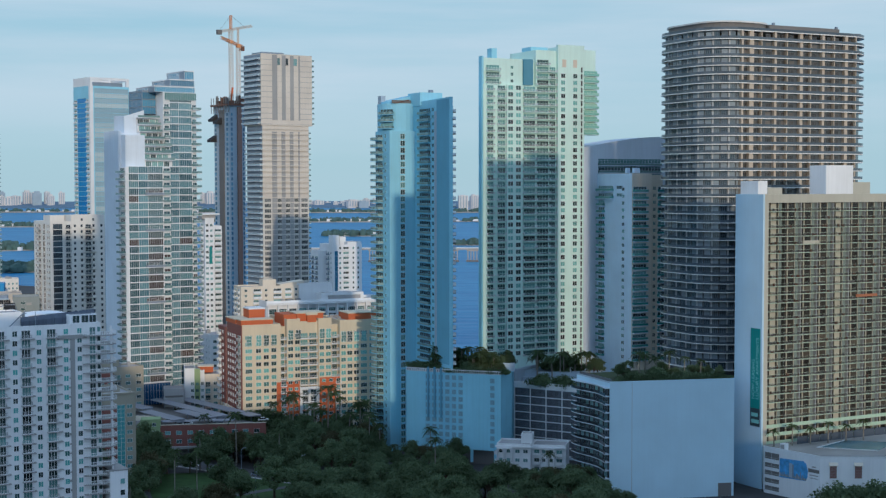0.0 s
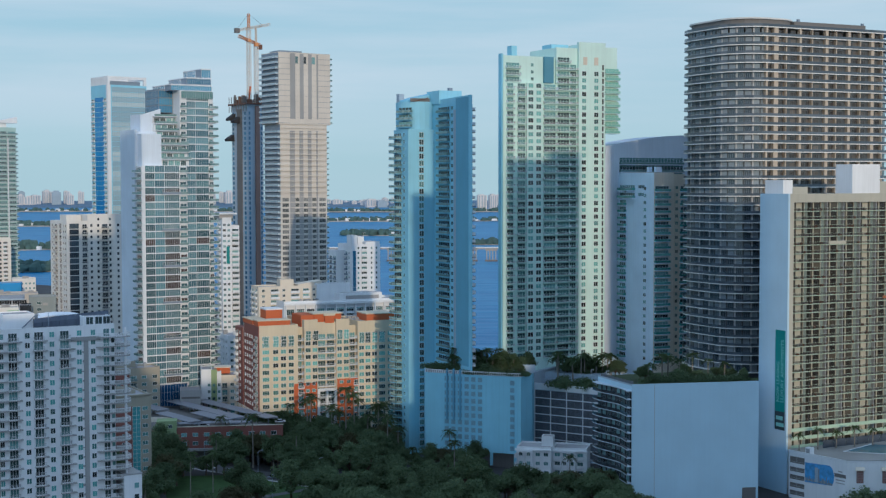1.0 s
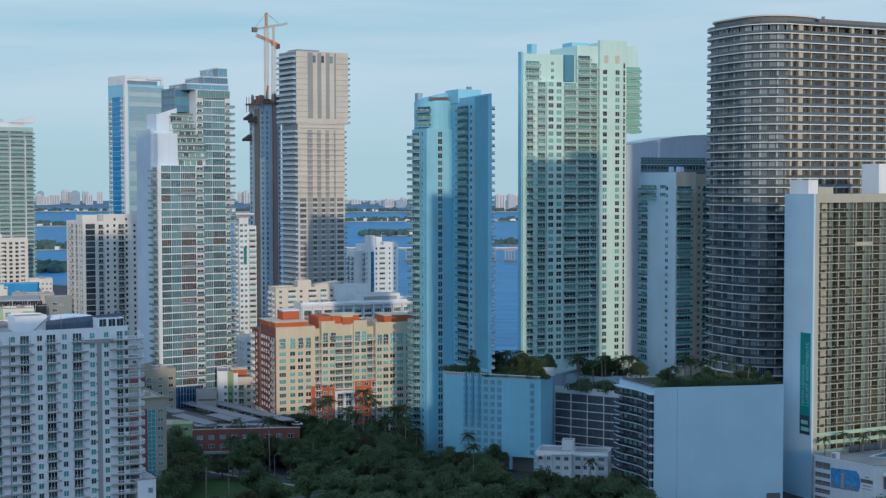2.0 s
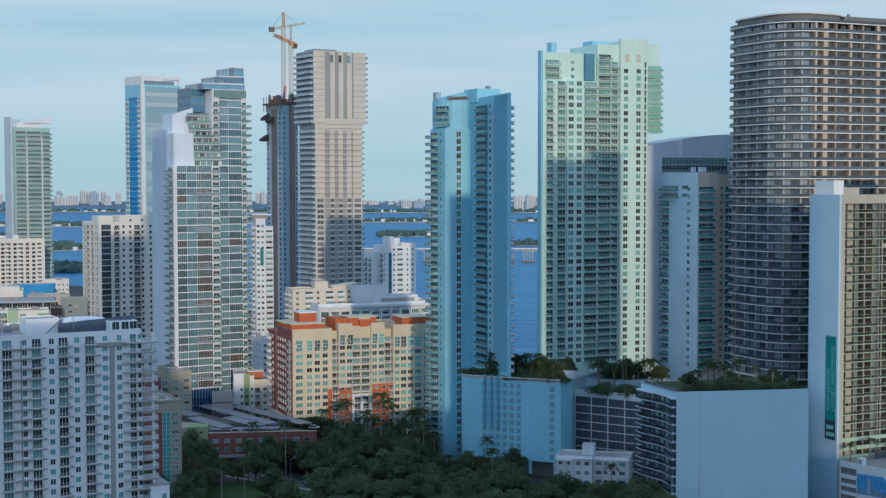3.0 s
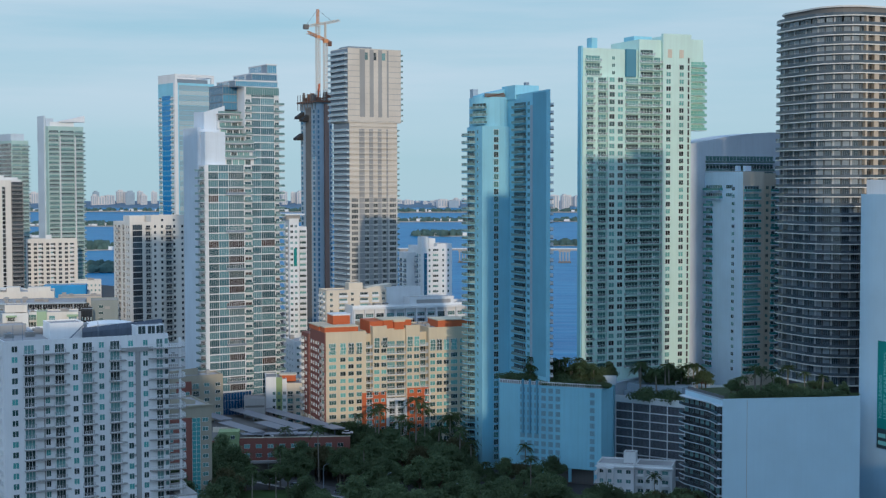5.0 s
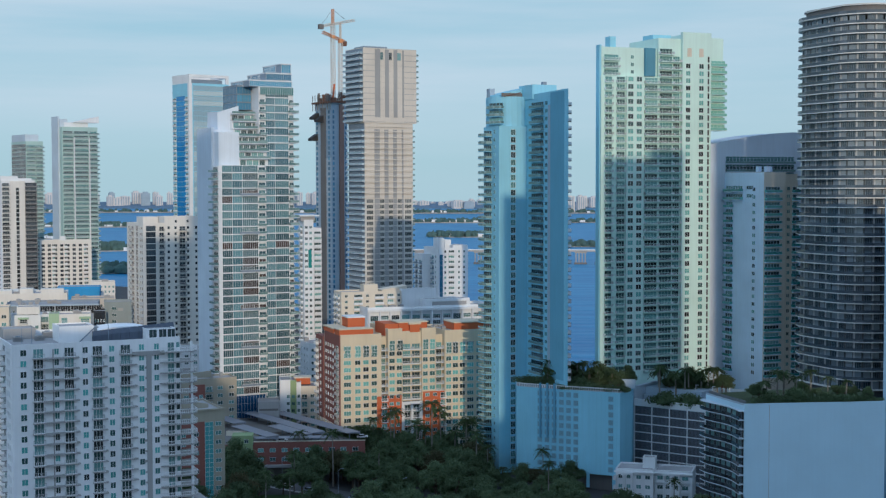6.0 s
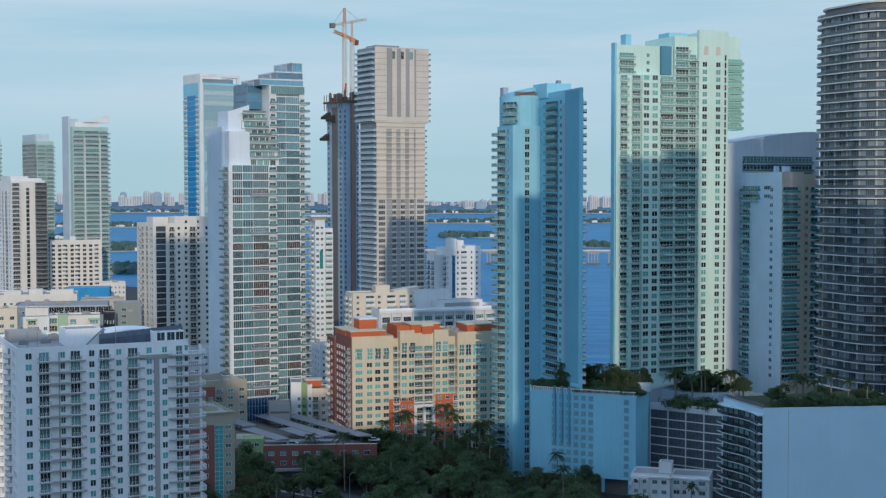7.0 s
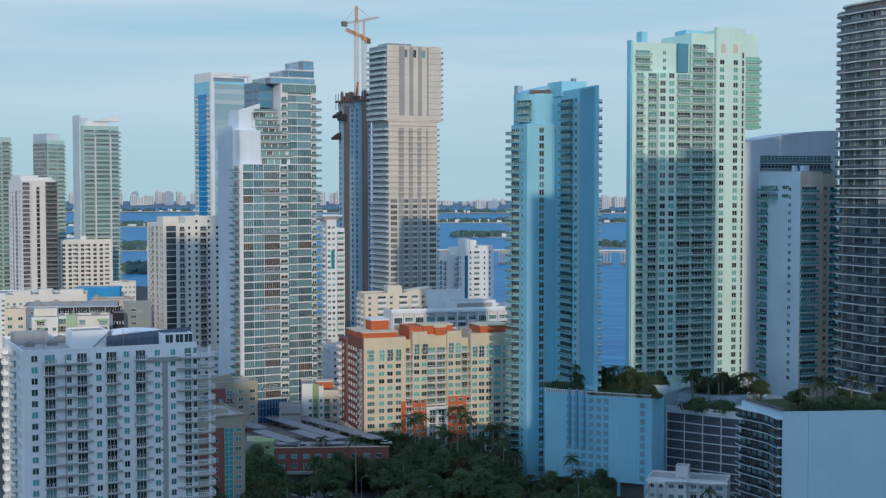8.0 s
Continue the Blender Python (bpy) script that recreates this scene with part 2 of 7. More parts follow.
def face(b, f, z0, fh, n, spec, st, skip=0):
    """Fills a facade floor by floor, the top floor first. spec rows: kind, start, width and, at will, panes.
    w window, b balcony with a glass door, d glass door alone, p floor-high glass, s slab ledge, t tall window."""
    for kind, u, w, *more in spec:
        nx = more[0] if more else max(1, round(w / 0.9))
        zs = [z0 + fh * k for k in range(n - 1 - skip, -1, -1)]
        if kind in "bd":
            mesh = window_mesh(round(w - 0.5, 2), 2.25, nx, 1, st["frame"], st["door"])
            repeat("window", mesh, b, [f @ pose(u + 0.25, 0, z + 0.03) for z in zs], st["cap"])
        if kind == "b":
            mesh = balcony_mesh(w, st["depth"], st["slab"], st["rail"], st["bars"] and max(4, int(w / 0.45)), st["curve"])
            repeat("balcony", mesh, b, [f @ pose(u, 0, z) for z in zs], st["cap"])
        if kind == "w":
            mesh = window_mesh(w, st["high"], nx, 1, st["frame"], st["glass"])
            repeat("window", mesh, b, [f @ pose(u, 0, z + st["sill"]) for z in zs], st["cap"])
        if kind == "p":
            mesh = window_mesh(w, round(fh - 0.36, 2), nx, 1, st["frame"], st["glass"])
            repeat("glass_panel", mesh, b, [f @ pose(u, 0, z + 0.02) for z in zs], st["cap"])
        if kind == "s":
            mesh = box_mesh("ledge", 0, -st["depth"], -0.3, w, 0.0, 0.02, st["slab"])
            repeat("ledge", mesh, b, [f @ pose(u, 0, z) for z in zs], st["cap"])


def block(b, x0, y0, z0, x1, y1, z1, mat, roof=True, lip=0.9, name="wall"):
    """A storeyed body: outer walls, a roof sheet inside them and a parapet round it."""
    part(name, Shape().box(x0, y0, z0, x1, y1, z1, mat), b)
    if roof:
        part("roof", Shape().box(x0 + 0.35, y0 + 0.35, z1 + 0.004, x1 - 0.35, y1 - 0.35, z1 + 0.12, ROOF), b, "grey flat roof sheet")
        if lip:
            s, t = Shape(), 0.3
            s.box(x0, y0, z1, x1, y0 + t, z1 + lip, mat).box(x0, y1 - t, z1, x1, y1, z1 + lip, mat)
            s.box(x0, y0 + t, z1, x0 + t, y1 - t, z1 + lip, mat).box(x1 - t, y0 + t, z1, x1, y1 - t, z1 + lip, mat)
            part("parapet", s, b)


def roof_unit(b, x, y, z, w, d, h, mat=None):
    """A cooling unit: a louvred casing on a plinth with a round fan."""
    m = mat or GREY
    side = [(y + 0.12, z), (y + 0.12, z + 0.2), (y, z + 0.2)]
    for k in range(4):
        a = z + 0.3 + (h - 0.5) * k / 4
        side += [(y, a), (y + 0.12, a + 0.04), (y + 0.12, a + 0.1), (y, a + 0.14)]
    side += [(y, z + h), (y + d, z + h), (y + d, z)]
    n = len(side)
    s = Shape()
    s.v = [(x, p, q) for p, q in side] + [(x + w, p, q) for p, q in side]
    s.f = [list(range(n)), list(range(2 * n - 1, n - 1, -1))] + [[k, n + k, n + (k + 1) % n, (k + 1) % n] for k in range(n)]
    s.i = [s.slot(m)] * (n + 2)
    r, c = min(w, d) * 0.38, (x + w / 2, y + d / 2)
    unit = part("roof_unit", s, b, "grey metal rooftop cooling unit")
    ring = [(c[0] + r * math.cos(a * math.pi / 5), c[1] + r * math.sin(a * math.pi / 5)) for a in range(10)]
    part("fan", Shape().prism(ring, z + h, z + h + 0.2, STEEL), unit)


def rng_units(b, x0, y0, x1, y1, z, n, seed, big=2.6):
    r = random.Random(seed)
    for _ in range(n):
        roof_unit(b, r.uniform(x0, x1), r.uniform(y0, y1), z, r.uniform(1.4, big), r.uniform(1.2, 2.2), r.uniform(1.0, 1.9))


def left_face(d):
    return on_face(0, d, -90)


def right_face(w):
    return on_face(w, 0, 90)


FRONT = on_face(0, 0, 0)

# ---- ground, water, roads ----
ground = thing("ground", "flat city ground of asphalt and soil", "ground", kind="structure")
SHORE = [(-4500, -900), (4500, -900), (4500, 640), (420, 690), (120, 715), (30, 735), (-45, 950), (-120, 1130), (-260, 1330), (-440, 1560), (-640, 1700), (-900, 2300), (-4500, 2600)]
part("land", Shape().prism(SHORE, -3.0, 0.0, ASPHALT), ground)


def far_rise(y):
    """The far bay climbs a little towards the horizon, which lies nearer here than on the round earth."""
    return 35.0 * (max(0.0, y - 2900) / 1800) ** 2


water_mat, n, l, bsdf = principled("bay_water", 0.45, 0.0, 0.12)
bsdf.inputs["Base Color"].default_value = (0.012, 0.085, 0.20, 1)
tc = n.new("ShaderNodeTexCoord")
mp = n.new("ShaderNodeMapping")
mp.inputs["Scale"].default_value = (0.012, 0.05, 1)
swell = n.new("ShaderNodeTexNoise")
swell.inputs["Scale"].default_value, swell.inputs["Detail"].default_value = 1.0, 8.0
bump = n.new("ShaderNodeBump")
bump.inputs["Strength"].default_value, bump.inputs["Distance"].default_value = 0.8, 3.0
tone = n.new("ShaderNodeValToRGB")
tone.color_ramp.elements[0].position, tone.color_ramp.elements[1].position = 0.35, 0.7
tone.color_ramp.elements[0].color, tone.color_ramp.elements[1].color = (0.012, 0.16, 0.35, 1), (0.04, 0.25, 0.45, 1)
l.new(tc.outputs["Object"], mp.inputs["Vector"])
l.new(mp.outputs["Vector"], swell.inputs["Vector"])
l.new(swell.outputs["Fac"], bump.inputs["Height"])
l.new(swell.outputs["Fac"], tone.inputs["Fac"])
l.new(tone.outputs["Color"], bsdf.inputs["Base Color"])
l.new(bump.outputs["Normal"], bsdf.inputs["Normal"])
water = thing("water", "blue rippled water of a wide bay", "water", kind="structure")
ys = [620, 1200, 2000, 2900] + [2900 + 100 * k for k in range(1, 20)]
wv = [(x, y, far_rise(y) - 0.8) for y in ys for x in (-4800, 4800)]
part("surface", mesh_of(wv, [[2 * k, 2 * k + 1, 2 * k + 3, 2 * k + 2] for k in range(len(ys) - 1)], [water_mat]), water)

# ---- front-left apartment block ----
APT_WHITE = painted("apartment_white_paint", (0.83, 0.84, 0.86))
b = thing("apartment_block", "white apartment block with stacked balconies and teal shutters", "building", -131.6, 372, 0, 30)
block(b, 0, 0, 0, 41, 34, 74.5, APT_WHITE)
GLASS_APT = glazing("apartment_glass", (0.02, 0.026, 0.03), (0.14, 0.46, 0.44), 0.45)
st = style(APT_WHITE, GLASS_APT, APT_WHITE, GREY, 1.2, 0.65, 1.55, bars=1, cap=150, door=GLASS)
face(b, FRONT, 1.2, 2.62, 28, [("w", 1.9, 1.5, 2), ("b", 4.7, 2.9, 3), ("w", 9.95, 1.15, 2), ("b", 12.1, 2.8, 3), ("w", 16.7, 1.35, 2), ("b", 18.9, 2.9, 3), ("w", 23.2, 1.35, 2), ("b", 25.8, 2.9, 3), ("w", 30.6, 1.35, 2), ("w", 34.4, 1.3, 2)], st)
face(b, FRONT, 1.2, 2.62, 28, [("s", 7.6, 4.5), ("s", 14.9, 0.9), ("s", 21.8, 0.8), ("s", 28.7, 1.3)], style(slab=GREY, depth=1.15, cap=60))
face(b, FRONT, 1.2, 2.62, 28, [("d", 37.6, 2.2, 2), ("w", 40.0, 1.0, 1)], style(APT_WHITE, GLASS, cap=260))
# corner terraces that run round the end of the block
terrace = [(35.9, -0.7), (37.6, -1.7), (43.6, -1.9), (45.2, -0.8), (45.4, 6.0), (41.0, 6.0), (41.0, 0.0), (35.9, 0.0)]
s = Shape().prism(terrace, -0.24, 0.0, GREY)
sr = Shape()
for p, q in zip(terrace[:4], terrace[1:5]):
    p, q = Vector(p), Vector(q)
    k = max(2, int((q - p).length / 0.5))
    for j in range(k):
        c = p.lerp(q, j / k)
        sr.box(c.x - 0.04, c.y + 0.06, 0.0, c.x + 0.04, c.y + 0.12, 1.0, APT_WHITE)
    sr.bar((p.x, p.y + 0.09, 1.03), (q.x, q.y + 0.09, 1.03), 0.06, APT_WHITE)
    sr.bar((p.x, p.y + 0.09, 0.3), (q.x, q.y + 0.09, 0.3), 0.04, APT_WHITE)
terrace_mesh, terrace_rail = s.mesh("terrace"), sr.mesh("rail")
column = box_mesh("column", 43.6, -0.9, 0, 44.1, -0.4, 2.38, APT_WHITE)
for k in range(28):
    floor_slab = part("terrace", terrace_mesh, b, "", pose(0, 0, 1.2 + 2.62 * (27 - k)))
    part("rail", terrace_rail, floor_slab, "white bar rail")
    part("column", column, floor_slab)
part("annex", Shape().box(42.6, -2.4, 0, 47.6, 8, 33.4, APT_WHITE).box(42.5, -2.5, 33.4, 47.7, 8.1, 33.8, GREY), b, "low white annex with a flat roof")
repeat("window", window_mesh(1.4, 1.6, 1, 1, APT_WHITE, GLASS), b, [pose(45.4, -2.4, z) for z in (29.6, 26.4, 23.2)], 400)
part("service_riser", Shape().box(32.5, -0.35, 0, 33.7, 0.1, 71.2, GREY).box(28.9, -0.4, 71.2, 37.0, 0.1, 72.3, GREY), b, "grey patched render strip")
r = random.Random(4)
for k in range(26):
    z, w = 2.4 + 2.62 * k, r.uniform(0.25, 0.8)
    part("patch", Shape().box(32.5 - w, -0.2, z, 32.5, 0.0, z + r.uniform(0.3, 0.7), GREY), b)
part("drainpipe", Shape().box(9.55, -0.25, 0, 9.8, -0.0, 74, GREY), b)
face(b, right_face(41), 1.2, 2.62, 28, [("d", 0.8, 3.2, 2), ("b", 6.5, 3.6, 2), ("w", 11.5, 1.3, 2), ("b", 14, 4, 2), ("w", 20, 1.3, 2), ("b", 24, 4, 2)], style(APT_WHITE, GLASS, APT_WHITE, GREY, 2.0, bars=1, cap=320))
face(b, left_face(34), 1.2, 2.62, 28, [("b", 20, 4, 2), ("b", 6, 4, 2), ("w", 29.5, 1.2, 2), ("w", 26.6, 1.2, 2), ("w", 13, 1.2, 2)], style(APT_WHITE, GLASS, APT_WHITE, GREY, 1.2, bars=1, cap=360))
block(b, 12.5, 7, 74.5, 21, 16, 78.3, APT_WHITE, lip=0.4, name="stair_house")
part("roof_stair", Shape().box(21, 7.5, 74.5, 22, 9, 78, STEEL).box(20.6, 7.5, 78, 22.4, 9.4, 78.2, STEEL).bar((17.5, 6.8, 74.7), (22, 6.8, 78.9), 0.12, STEEL), b, "dark steel roof stair")
block(b, 33, 1.6, 74.5, 40.4, 6.8, 77.4, APT_WHITE, lip=0.25, name="penthouse")
repeat("window", window_mesh(2.0, 2.1, 2, 1, APT_WHITE, GLASS_TEAL), b, [FRONT @ pose(x, 1.6, 75.4) for x in (33.6, 36.1, 38.3)], 400)
CANOPY_DARK = painted("dark_canopy_sheet", (0.09, 0.11, 0.15), 0.25, 0.6, 0.1)
for k in range(9):
    x0, x1 = 20.5 + 2.3 * k, 20.5 + 2.3 * (k + 1)
    lean_sheet = Shape().prism([(x0, 5.6), (x1 - 0.06, 5.6), (x1 - 0.06, 6.4), (x0, 6.4)], 74.7, [76.1 + 0.14 * k, 76.24 + 0.14 * k, 77.4 + 0.16 * k, 77.24 + 0.16 * k], CANOPY_DARK)
    part("canopy_sheet", lean_sheet, b, "dark blue weathered roof canopy sheet")
vault = [(30 - 8 * math.cos(math.pi * k / 10), 76.0 + 1.5 * math.sin(math.pi * k / 10)) for k in range(11)]
s = Shape()
s.v = [(x, y, z) for y in (12.2, 22) for x, z in [(22, 74.6)] + vault + [(38, 74.6)]]
s.f = [list(range(13)), list(range(25, 12, -1))] + [[k, k + 13, (k + 1) % 13 + 13, (k + 1) % 13] for k in range(13)]
s.i = [s.slot(APT_WHITE)] * len(s.f)
part("vault", s, b, "white curved vault roof")
for x, y in ((3, 4), (5.5, 5), (24, 4)):
    part("mast", Shape().bar((x, y, 74.5), (x, y, 79), 0.06, STEEL), b)
rng_units(b, 2, 14, 11, 28, 74.62, 6, 3)
block(b, 1, 20, 74.5, 9, 27, 77.1, GREY, lip=0.3, name="plant_room")

# ---- white slab tower behind it ----
WARM_WHITE = painted("warm_white_paint", (0.70, 0.68, 0.64))
GLASS_NAVY = glazing("navy_glass", (0.014, 0.020, 0.030), (0.06, 0.085, 0.11), 0.3)
b = thing("slab_tower", "white residential slab tower with dark glazed bays", "building", -204.8, 740, 0, 35)
block(b, -2.2, 0, 0, 27.6, 25.6, 93.6, WARM_WHITE, lip=1.0)
block(b, 8.9, -0.3, 93.6, 27.6, 12, 97.2, WARM_WHITE, lip=0.6, name="penthouse")
part("roof_house", Shape().box(0.5, 8, 93.7, 8.5, 18, 97.6, WARM_WHITE), b)
part("front_wall", Shape().box(8.9, -0.3, 0, 27.6, 0.0, 93.6, WARM_WHITE), b, "white projecting front wall")
face(b, FRONT, 2, 3.05, 30, [("p", -0.7, 5.0, 5)], style(DARKGREY, GLASS_NAVY, cap=150))
face(b, FRONT, 2, 3.05, 30, [("s", -0.7, 5.0)], style(slab=WARM_WHITE, depth=0.25, cap=60))
face(b, FRONT, 2, 3.05, 30, [("b", 6.0, 2.9, 2)], style(WARM_WHITE, GLASS_NAVY, GREY, WARM_WHITE, 1.0, bars=1, cap=200))
fr = on_face(0, -0.3, 0)
face(b, fr, 2, 3.05, 30, [("b", 16.6, 3.6, 2), ("s", 13.8, 8.8)], style(WARM_WHITE, GLASS_NAVY, GREY, WARM_WHITE, 1.2, bars=1, cap=200))
face(b, fr, 2, 3.05, 30, [("w", 10.4, 1.3, 1), ("w", 14.1, 1.3, 1), ("w", 20.7, 1.3, 1), ("w", 25.1, 1.3, 1)], style(WARM_WHITE, GLASS_NAVY, high=1.5, cap=260))
repeat("window", window_mesh(1.2, 1.4, 1, 1, WARM_WHITE, GLASS_NAVY), b, [fr @ pose(x, 0, 94.6) for x in (14.3, 20.6)], 400)
face(b, on_face(-2.2, 25.6, -90), 2, 3.05, 30, [("w", 2.6, 1.8, 2), ("b", 7.4, 3.8, 2), ("p", 14.5, 3.2, 3), ("w", 20.4, 1.6, 2), ("w", 23.2, 1.4, 1)], style(WARM_WHITE, GLASS_NAVY, GREY, WARM_WHITE, 1.2, bars=1, cap=330))

# ---- tall blue-glass tower far behind ----
b = thing("glass_tower", "pale blue glass office tower with white framed corner", "building", -256.8, 1028, 0, 41)
block(b, 0, 0, 0, 31.2, 27, 186, PALE_BLUE, roof=False)
part("crown", Shape().box(0, 0, 186, 1.6, 27, 192.2, WHITE).box(1.6, 0, 190.2, 31.2, 1.6, 192.2, WHITE).box(29, 0, 186, 31.2, 1.6, 190.2, WHITE).box(3, 4, 186, 28, 24, 189, STEEL).box(1.6, 25.4, 190, 31.2, 27, 192.2, WHITE).box(29.6, 1.6, 190.2, 31.2, 25.4, 192.2, WHITE), b, "open white concrete crown frame")
part("corner_fin", Shape().box(-0.7, -0.7, 0, 1.8, -0.02, 186, WHITE).box(-0.7, -0.02, 0, -0.02, 1.6, 186, WHITE), b, "white corner fin")
st = style(SLATE, GLASS_BLUE, STEEL, WHITE, 1.0, cap=120)
face(b, on_face(3.0, 0, 0), 1, 3.6, 51, [("p", 0, 27.5, 14)], style(STEEL, glazing("silver_blue_glass", (0.25, 0.38, 0.46), (0.45, 0.55, 0.58), 0.4, 0.1, 1.0), cap=60))
face(b, left_face(27), 1, 3.6, 49, [("p", 6.4, 13.6, 6)], style(GLASS_BLUE, glazing("deep_blue_glass", (0.01, 0.20, 0.55), (0.02, 0.27, 0.62), 0.3, 0.15, 0.5), cap=120))
face(b, left_face(27), 1, 3.6, 49, [("b", 1.2, 4.6, 3), ("b", 20.6, 4.6, 3)], style(WHITE, GLASS, WHITE, WHITE, 0.9, cap=120))

# ---- stepped white tower ----
b = thing("stepped_tower", "white stepped condominium tower with terraces and green glass", "building", -144.5, 640, 0, 35)
GLASS_SMOKE = glazing("smoke_teal_glass", (0.035, 0.085, 0.105), (0.13, 0.26, 0.29), 0.5, 0.12, 0.8, (0.070, 0.050, 0.044))
GLASS_BROWN = glazing("curtained_brown_glass", (0.056, 0.042, 0.040), (0.11, 0.20, 0.23), 0.6, 0.12, 0.7)
GLASS_SEA = glazing("sea_teal_glass", (0.05, 0.12, 0.155), (0.15, 0.29, 0.34), 0.5, 0.1, 0.9)
st = style(WHITE, GLASS_SMOKE, RAIL_GLASS, WHITE, 1.1, cap=130)
part("wall", Shape().box(0, 0.0, 0, 21.5, 24, 122, WHITE), b)
face(b, FRONT, 22.6, 3.33, 30, [("p", 1.6, 4.6, 5), ("s", 0.0, 21.2)], style(WHITE, GLASS_SMOKE, RAIL_GLASS, WHITE, 0.45, cap=130))
face(b, FRONT, 22.6, 3.33, 30, [("p", 6.3, 4.6, 4)], style(WHITE, GLASS_SEA, cap=130))
face(b, FRONT, 22.6, 3.33, 30, [("p", 11.0, 7.2, 8)], style(WHITE, GLASS_BROWN, cap=130))
face(b, FRONT, 22.6, 3.33, 30, [("b", 18.4, 3.6, 2)], st)
face(b, FRONT, 25.93, 16.65, 6, [("b", 9.6, 9.0, 8)], style(WHITE, GLASS_SMOKE, STEEL, WHITE, 1.3, cap=200))
face(b, left_face(24), 22.6, 3.33, 30, [("b", 18.0, 5.6, 4)], style(WHITE, GLASS_SMOKE, RAIL_GLASS, WHITE, 2.3, cap=170))
face(b, left_face(24), 2.6, 3.33, 40, [("w", 12.2, 1.8, 1)], style(SLATE, GLASS_DARK, high=2.4, sill=0.2, cap=200))
part("lobby_glass", window_mesh(19.6, 21.6, 14, 6, WHITE, glazing("lobby_glass", (0.01, 0.05, 0.14), (0.03, 0.10, 0.22), 0.4, 0.1)), b, "blue glazed lobby front", pose(1.4, -0.2, 0.4))
# bluish, brightened white: skylight on the shaded core is put into the paint
CORE_WHITE = painted("lift_core_shade_blue_white", (0.64, 0.71, 0.79))
fin = Shape().prism([(-0.4, 6.8), (1.0, 6.8), (1.0, 24.2), (-0.4, 24.2)], 0, 138.6, CORE_WHITE)
fin.box(1.0, 2.0, 122, 10.5, 8.0, 136.6, CORE_WHITE)
fin.box(1.0, 8.0, 122, 10.5, 24, 137.8, CORE_WHITE)
part("elevator_core", fin, b, "plain white lift core with sloping top")
part("upper_core", Shape().prism([(4.6, 12), (14.5, 12), (14.5, 24), (4.6, 24)], 137.8, [145.5, 148.6, 146.6, 146.0], CORE_WHITE), b, "white sloping core top")
for k, (x0, zt) in enumerate(((10.5, 125.3), (10.5, 128.6), (10.5, 131.9), (10.5, 135.2), (10.5, 138.5), (10.5, 141.8), (10.5, 145.1))):
    s = Shape().box(x0, 3.0 + 1.5 * k, zt - 3.3, 24.5 - 0.0 * k, 24, zt, WHITE)
    s.box(x0 + 0.2, 0.9 + 1.5 * k, zt - 0.3, 24.8, 3.0 + 1.5 * k, zt, WHITE)
    s.box(x0 + 0.2, 0.9 + 1.5 * k, zt + 0.05, 24.8, 1.0 + 1.5 * k, zt + 1.0, RAIL_GLASS)
    part("terrace", s, b)
    repeat("window", window_mesh(2.6, 2.3, 3, 1, WHITE, GLASS), b, [FRONT @ pose(x0 + 0.8 + 3.0 * j, 3.0 + 1.5 * k, zt - 3.0) for j in range(4)], 400)
part("rear_wall", Shape().box(21.5, 6.0, 0, 38.0, 30, 157, WHITE), b)
fr = on_face(21.5, 6.0, 0)
face(b, fr, 2.6, 3.33, 46, [("p", 3.2, 4.4, 5), ("s", 0, 16.6)], style(WHITE, GLASS_SEA, RAIL_GLASS, WHITE, 0.45, cap=230))
face(b, fr, 2.6, 3.33, 36, [("p", 7.7, 6.5, 7)], style(WHITE, GLASS_SMOKE, cap=230))
face(b, fr, 2.6 + 3.33 * 36, 3.33, 10, [("p", 7.7, 6.5, 7)], style(WHITE, GLASS_SEA, cap=230))
face(b, fr, 2.6, 3.33, 45, [("b", 14.3, 2.4, 2), ("b", 0.2, 2.8, 2)], style(WHITE, GLASS_SMOKE, RAIL_GLASS, WHITE, 1.5, cap=200))
face(b, on_face(38.0, 6.0, 90), 2.6, 3.33, 45, [("b", -0.6, 5.0, 3)], style(WHITE, GLASS_SMOKE, RAIL_GLASS, WHITE, 2.6, cap=230))
part("top_glass", window_mesh(16.0, 3.4, 18, 1, WHITE, GLASS_TEAL), b, "teal glazed top storey", pose(21.8, 5.1, 153.4))
part("blue_glass_body", Shape().box(14.5, 14, 147, 21.5, 30, 158, STEEL), b)
face(b, on_face(14.5, 14, 0), 147, 3.5, 3, [("p", 0.1, 6.6, 5)], style(STEEL, GLASS_BLUE, cap=300))
face(b, on_face(14.5, 30, -90), 147, 3.5, 3, [("p", 0.1, 15.6, 10)], style(STEEL, GLASS_BLUE, cap=300))
for x0, y0, x1, z0, z1 in ((17.5, 7.0, 38, 157, 159.9), (25.6, 7.5, 38, 159.9, 163.3), (33.2, 8.0, 38, 163.3, 167.6)):
    part("crown_step", Shape().box(x0, y0, z0, x1, 28, z1 - 0.4, STEEL).box(x0 - 0.2, y0 - 0.3, z1 - 0.4, x1 + 0.2, 28.2, z1, WHITE), b)
    w = x1 - x0
    repeat("glass_panel", window_mesh(round(w - 0.4, 2), round(z1 - z0 - 0.7, 2), max(2, int(w / 0.9)), 1, WHITE, GLASS_BLUE), b, [on_face(x0 + 0.2, y0, 0) @ pose(0, 0, z0 + 0.2)], 400)
    repeat("glass_panel", window_mesh(13.0, round(z1 - z0 - 0.7, 2), 10, 1, WHITE, GLASS_BLUE), b, [on_face(x0, 27, -90) @ pose(0, 0, z0 + 0.2)], 400)

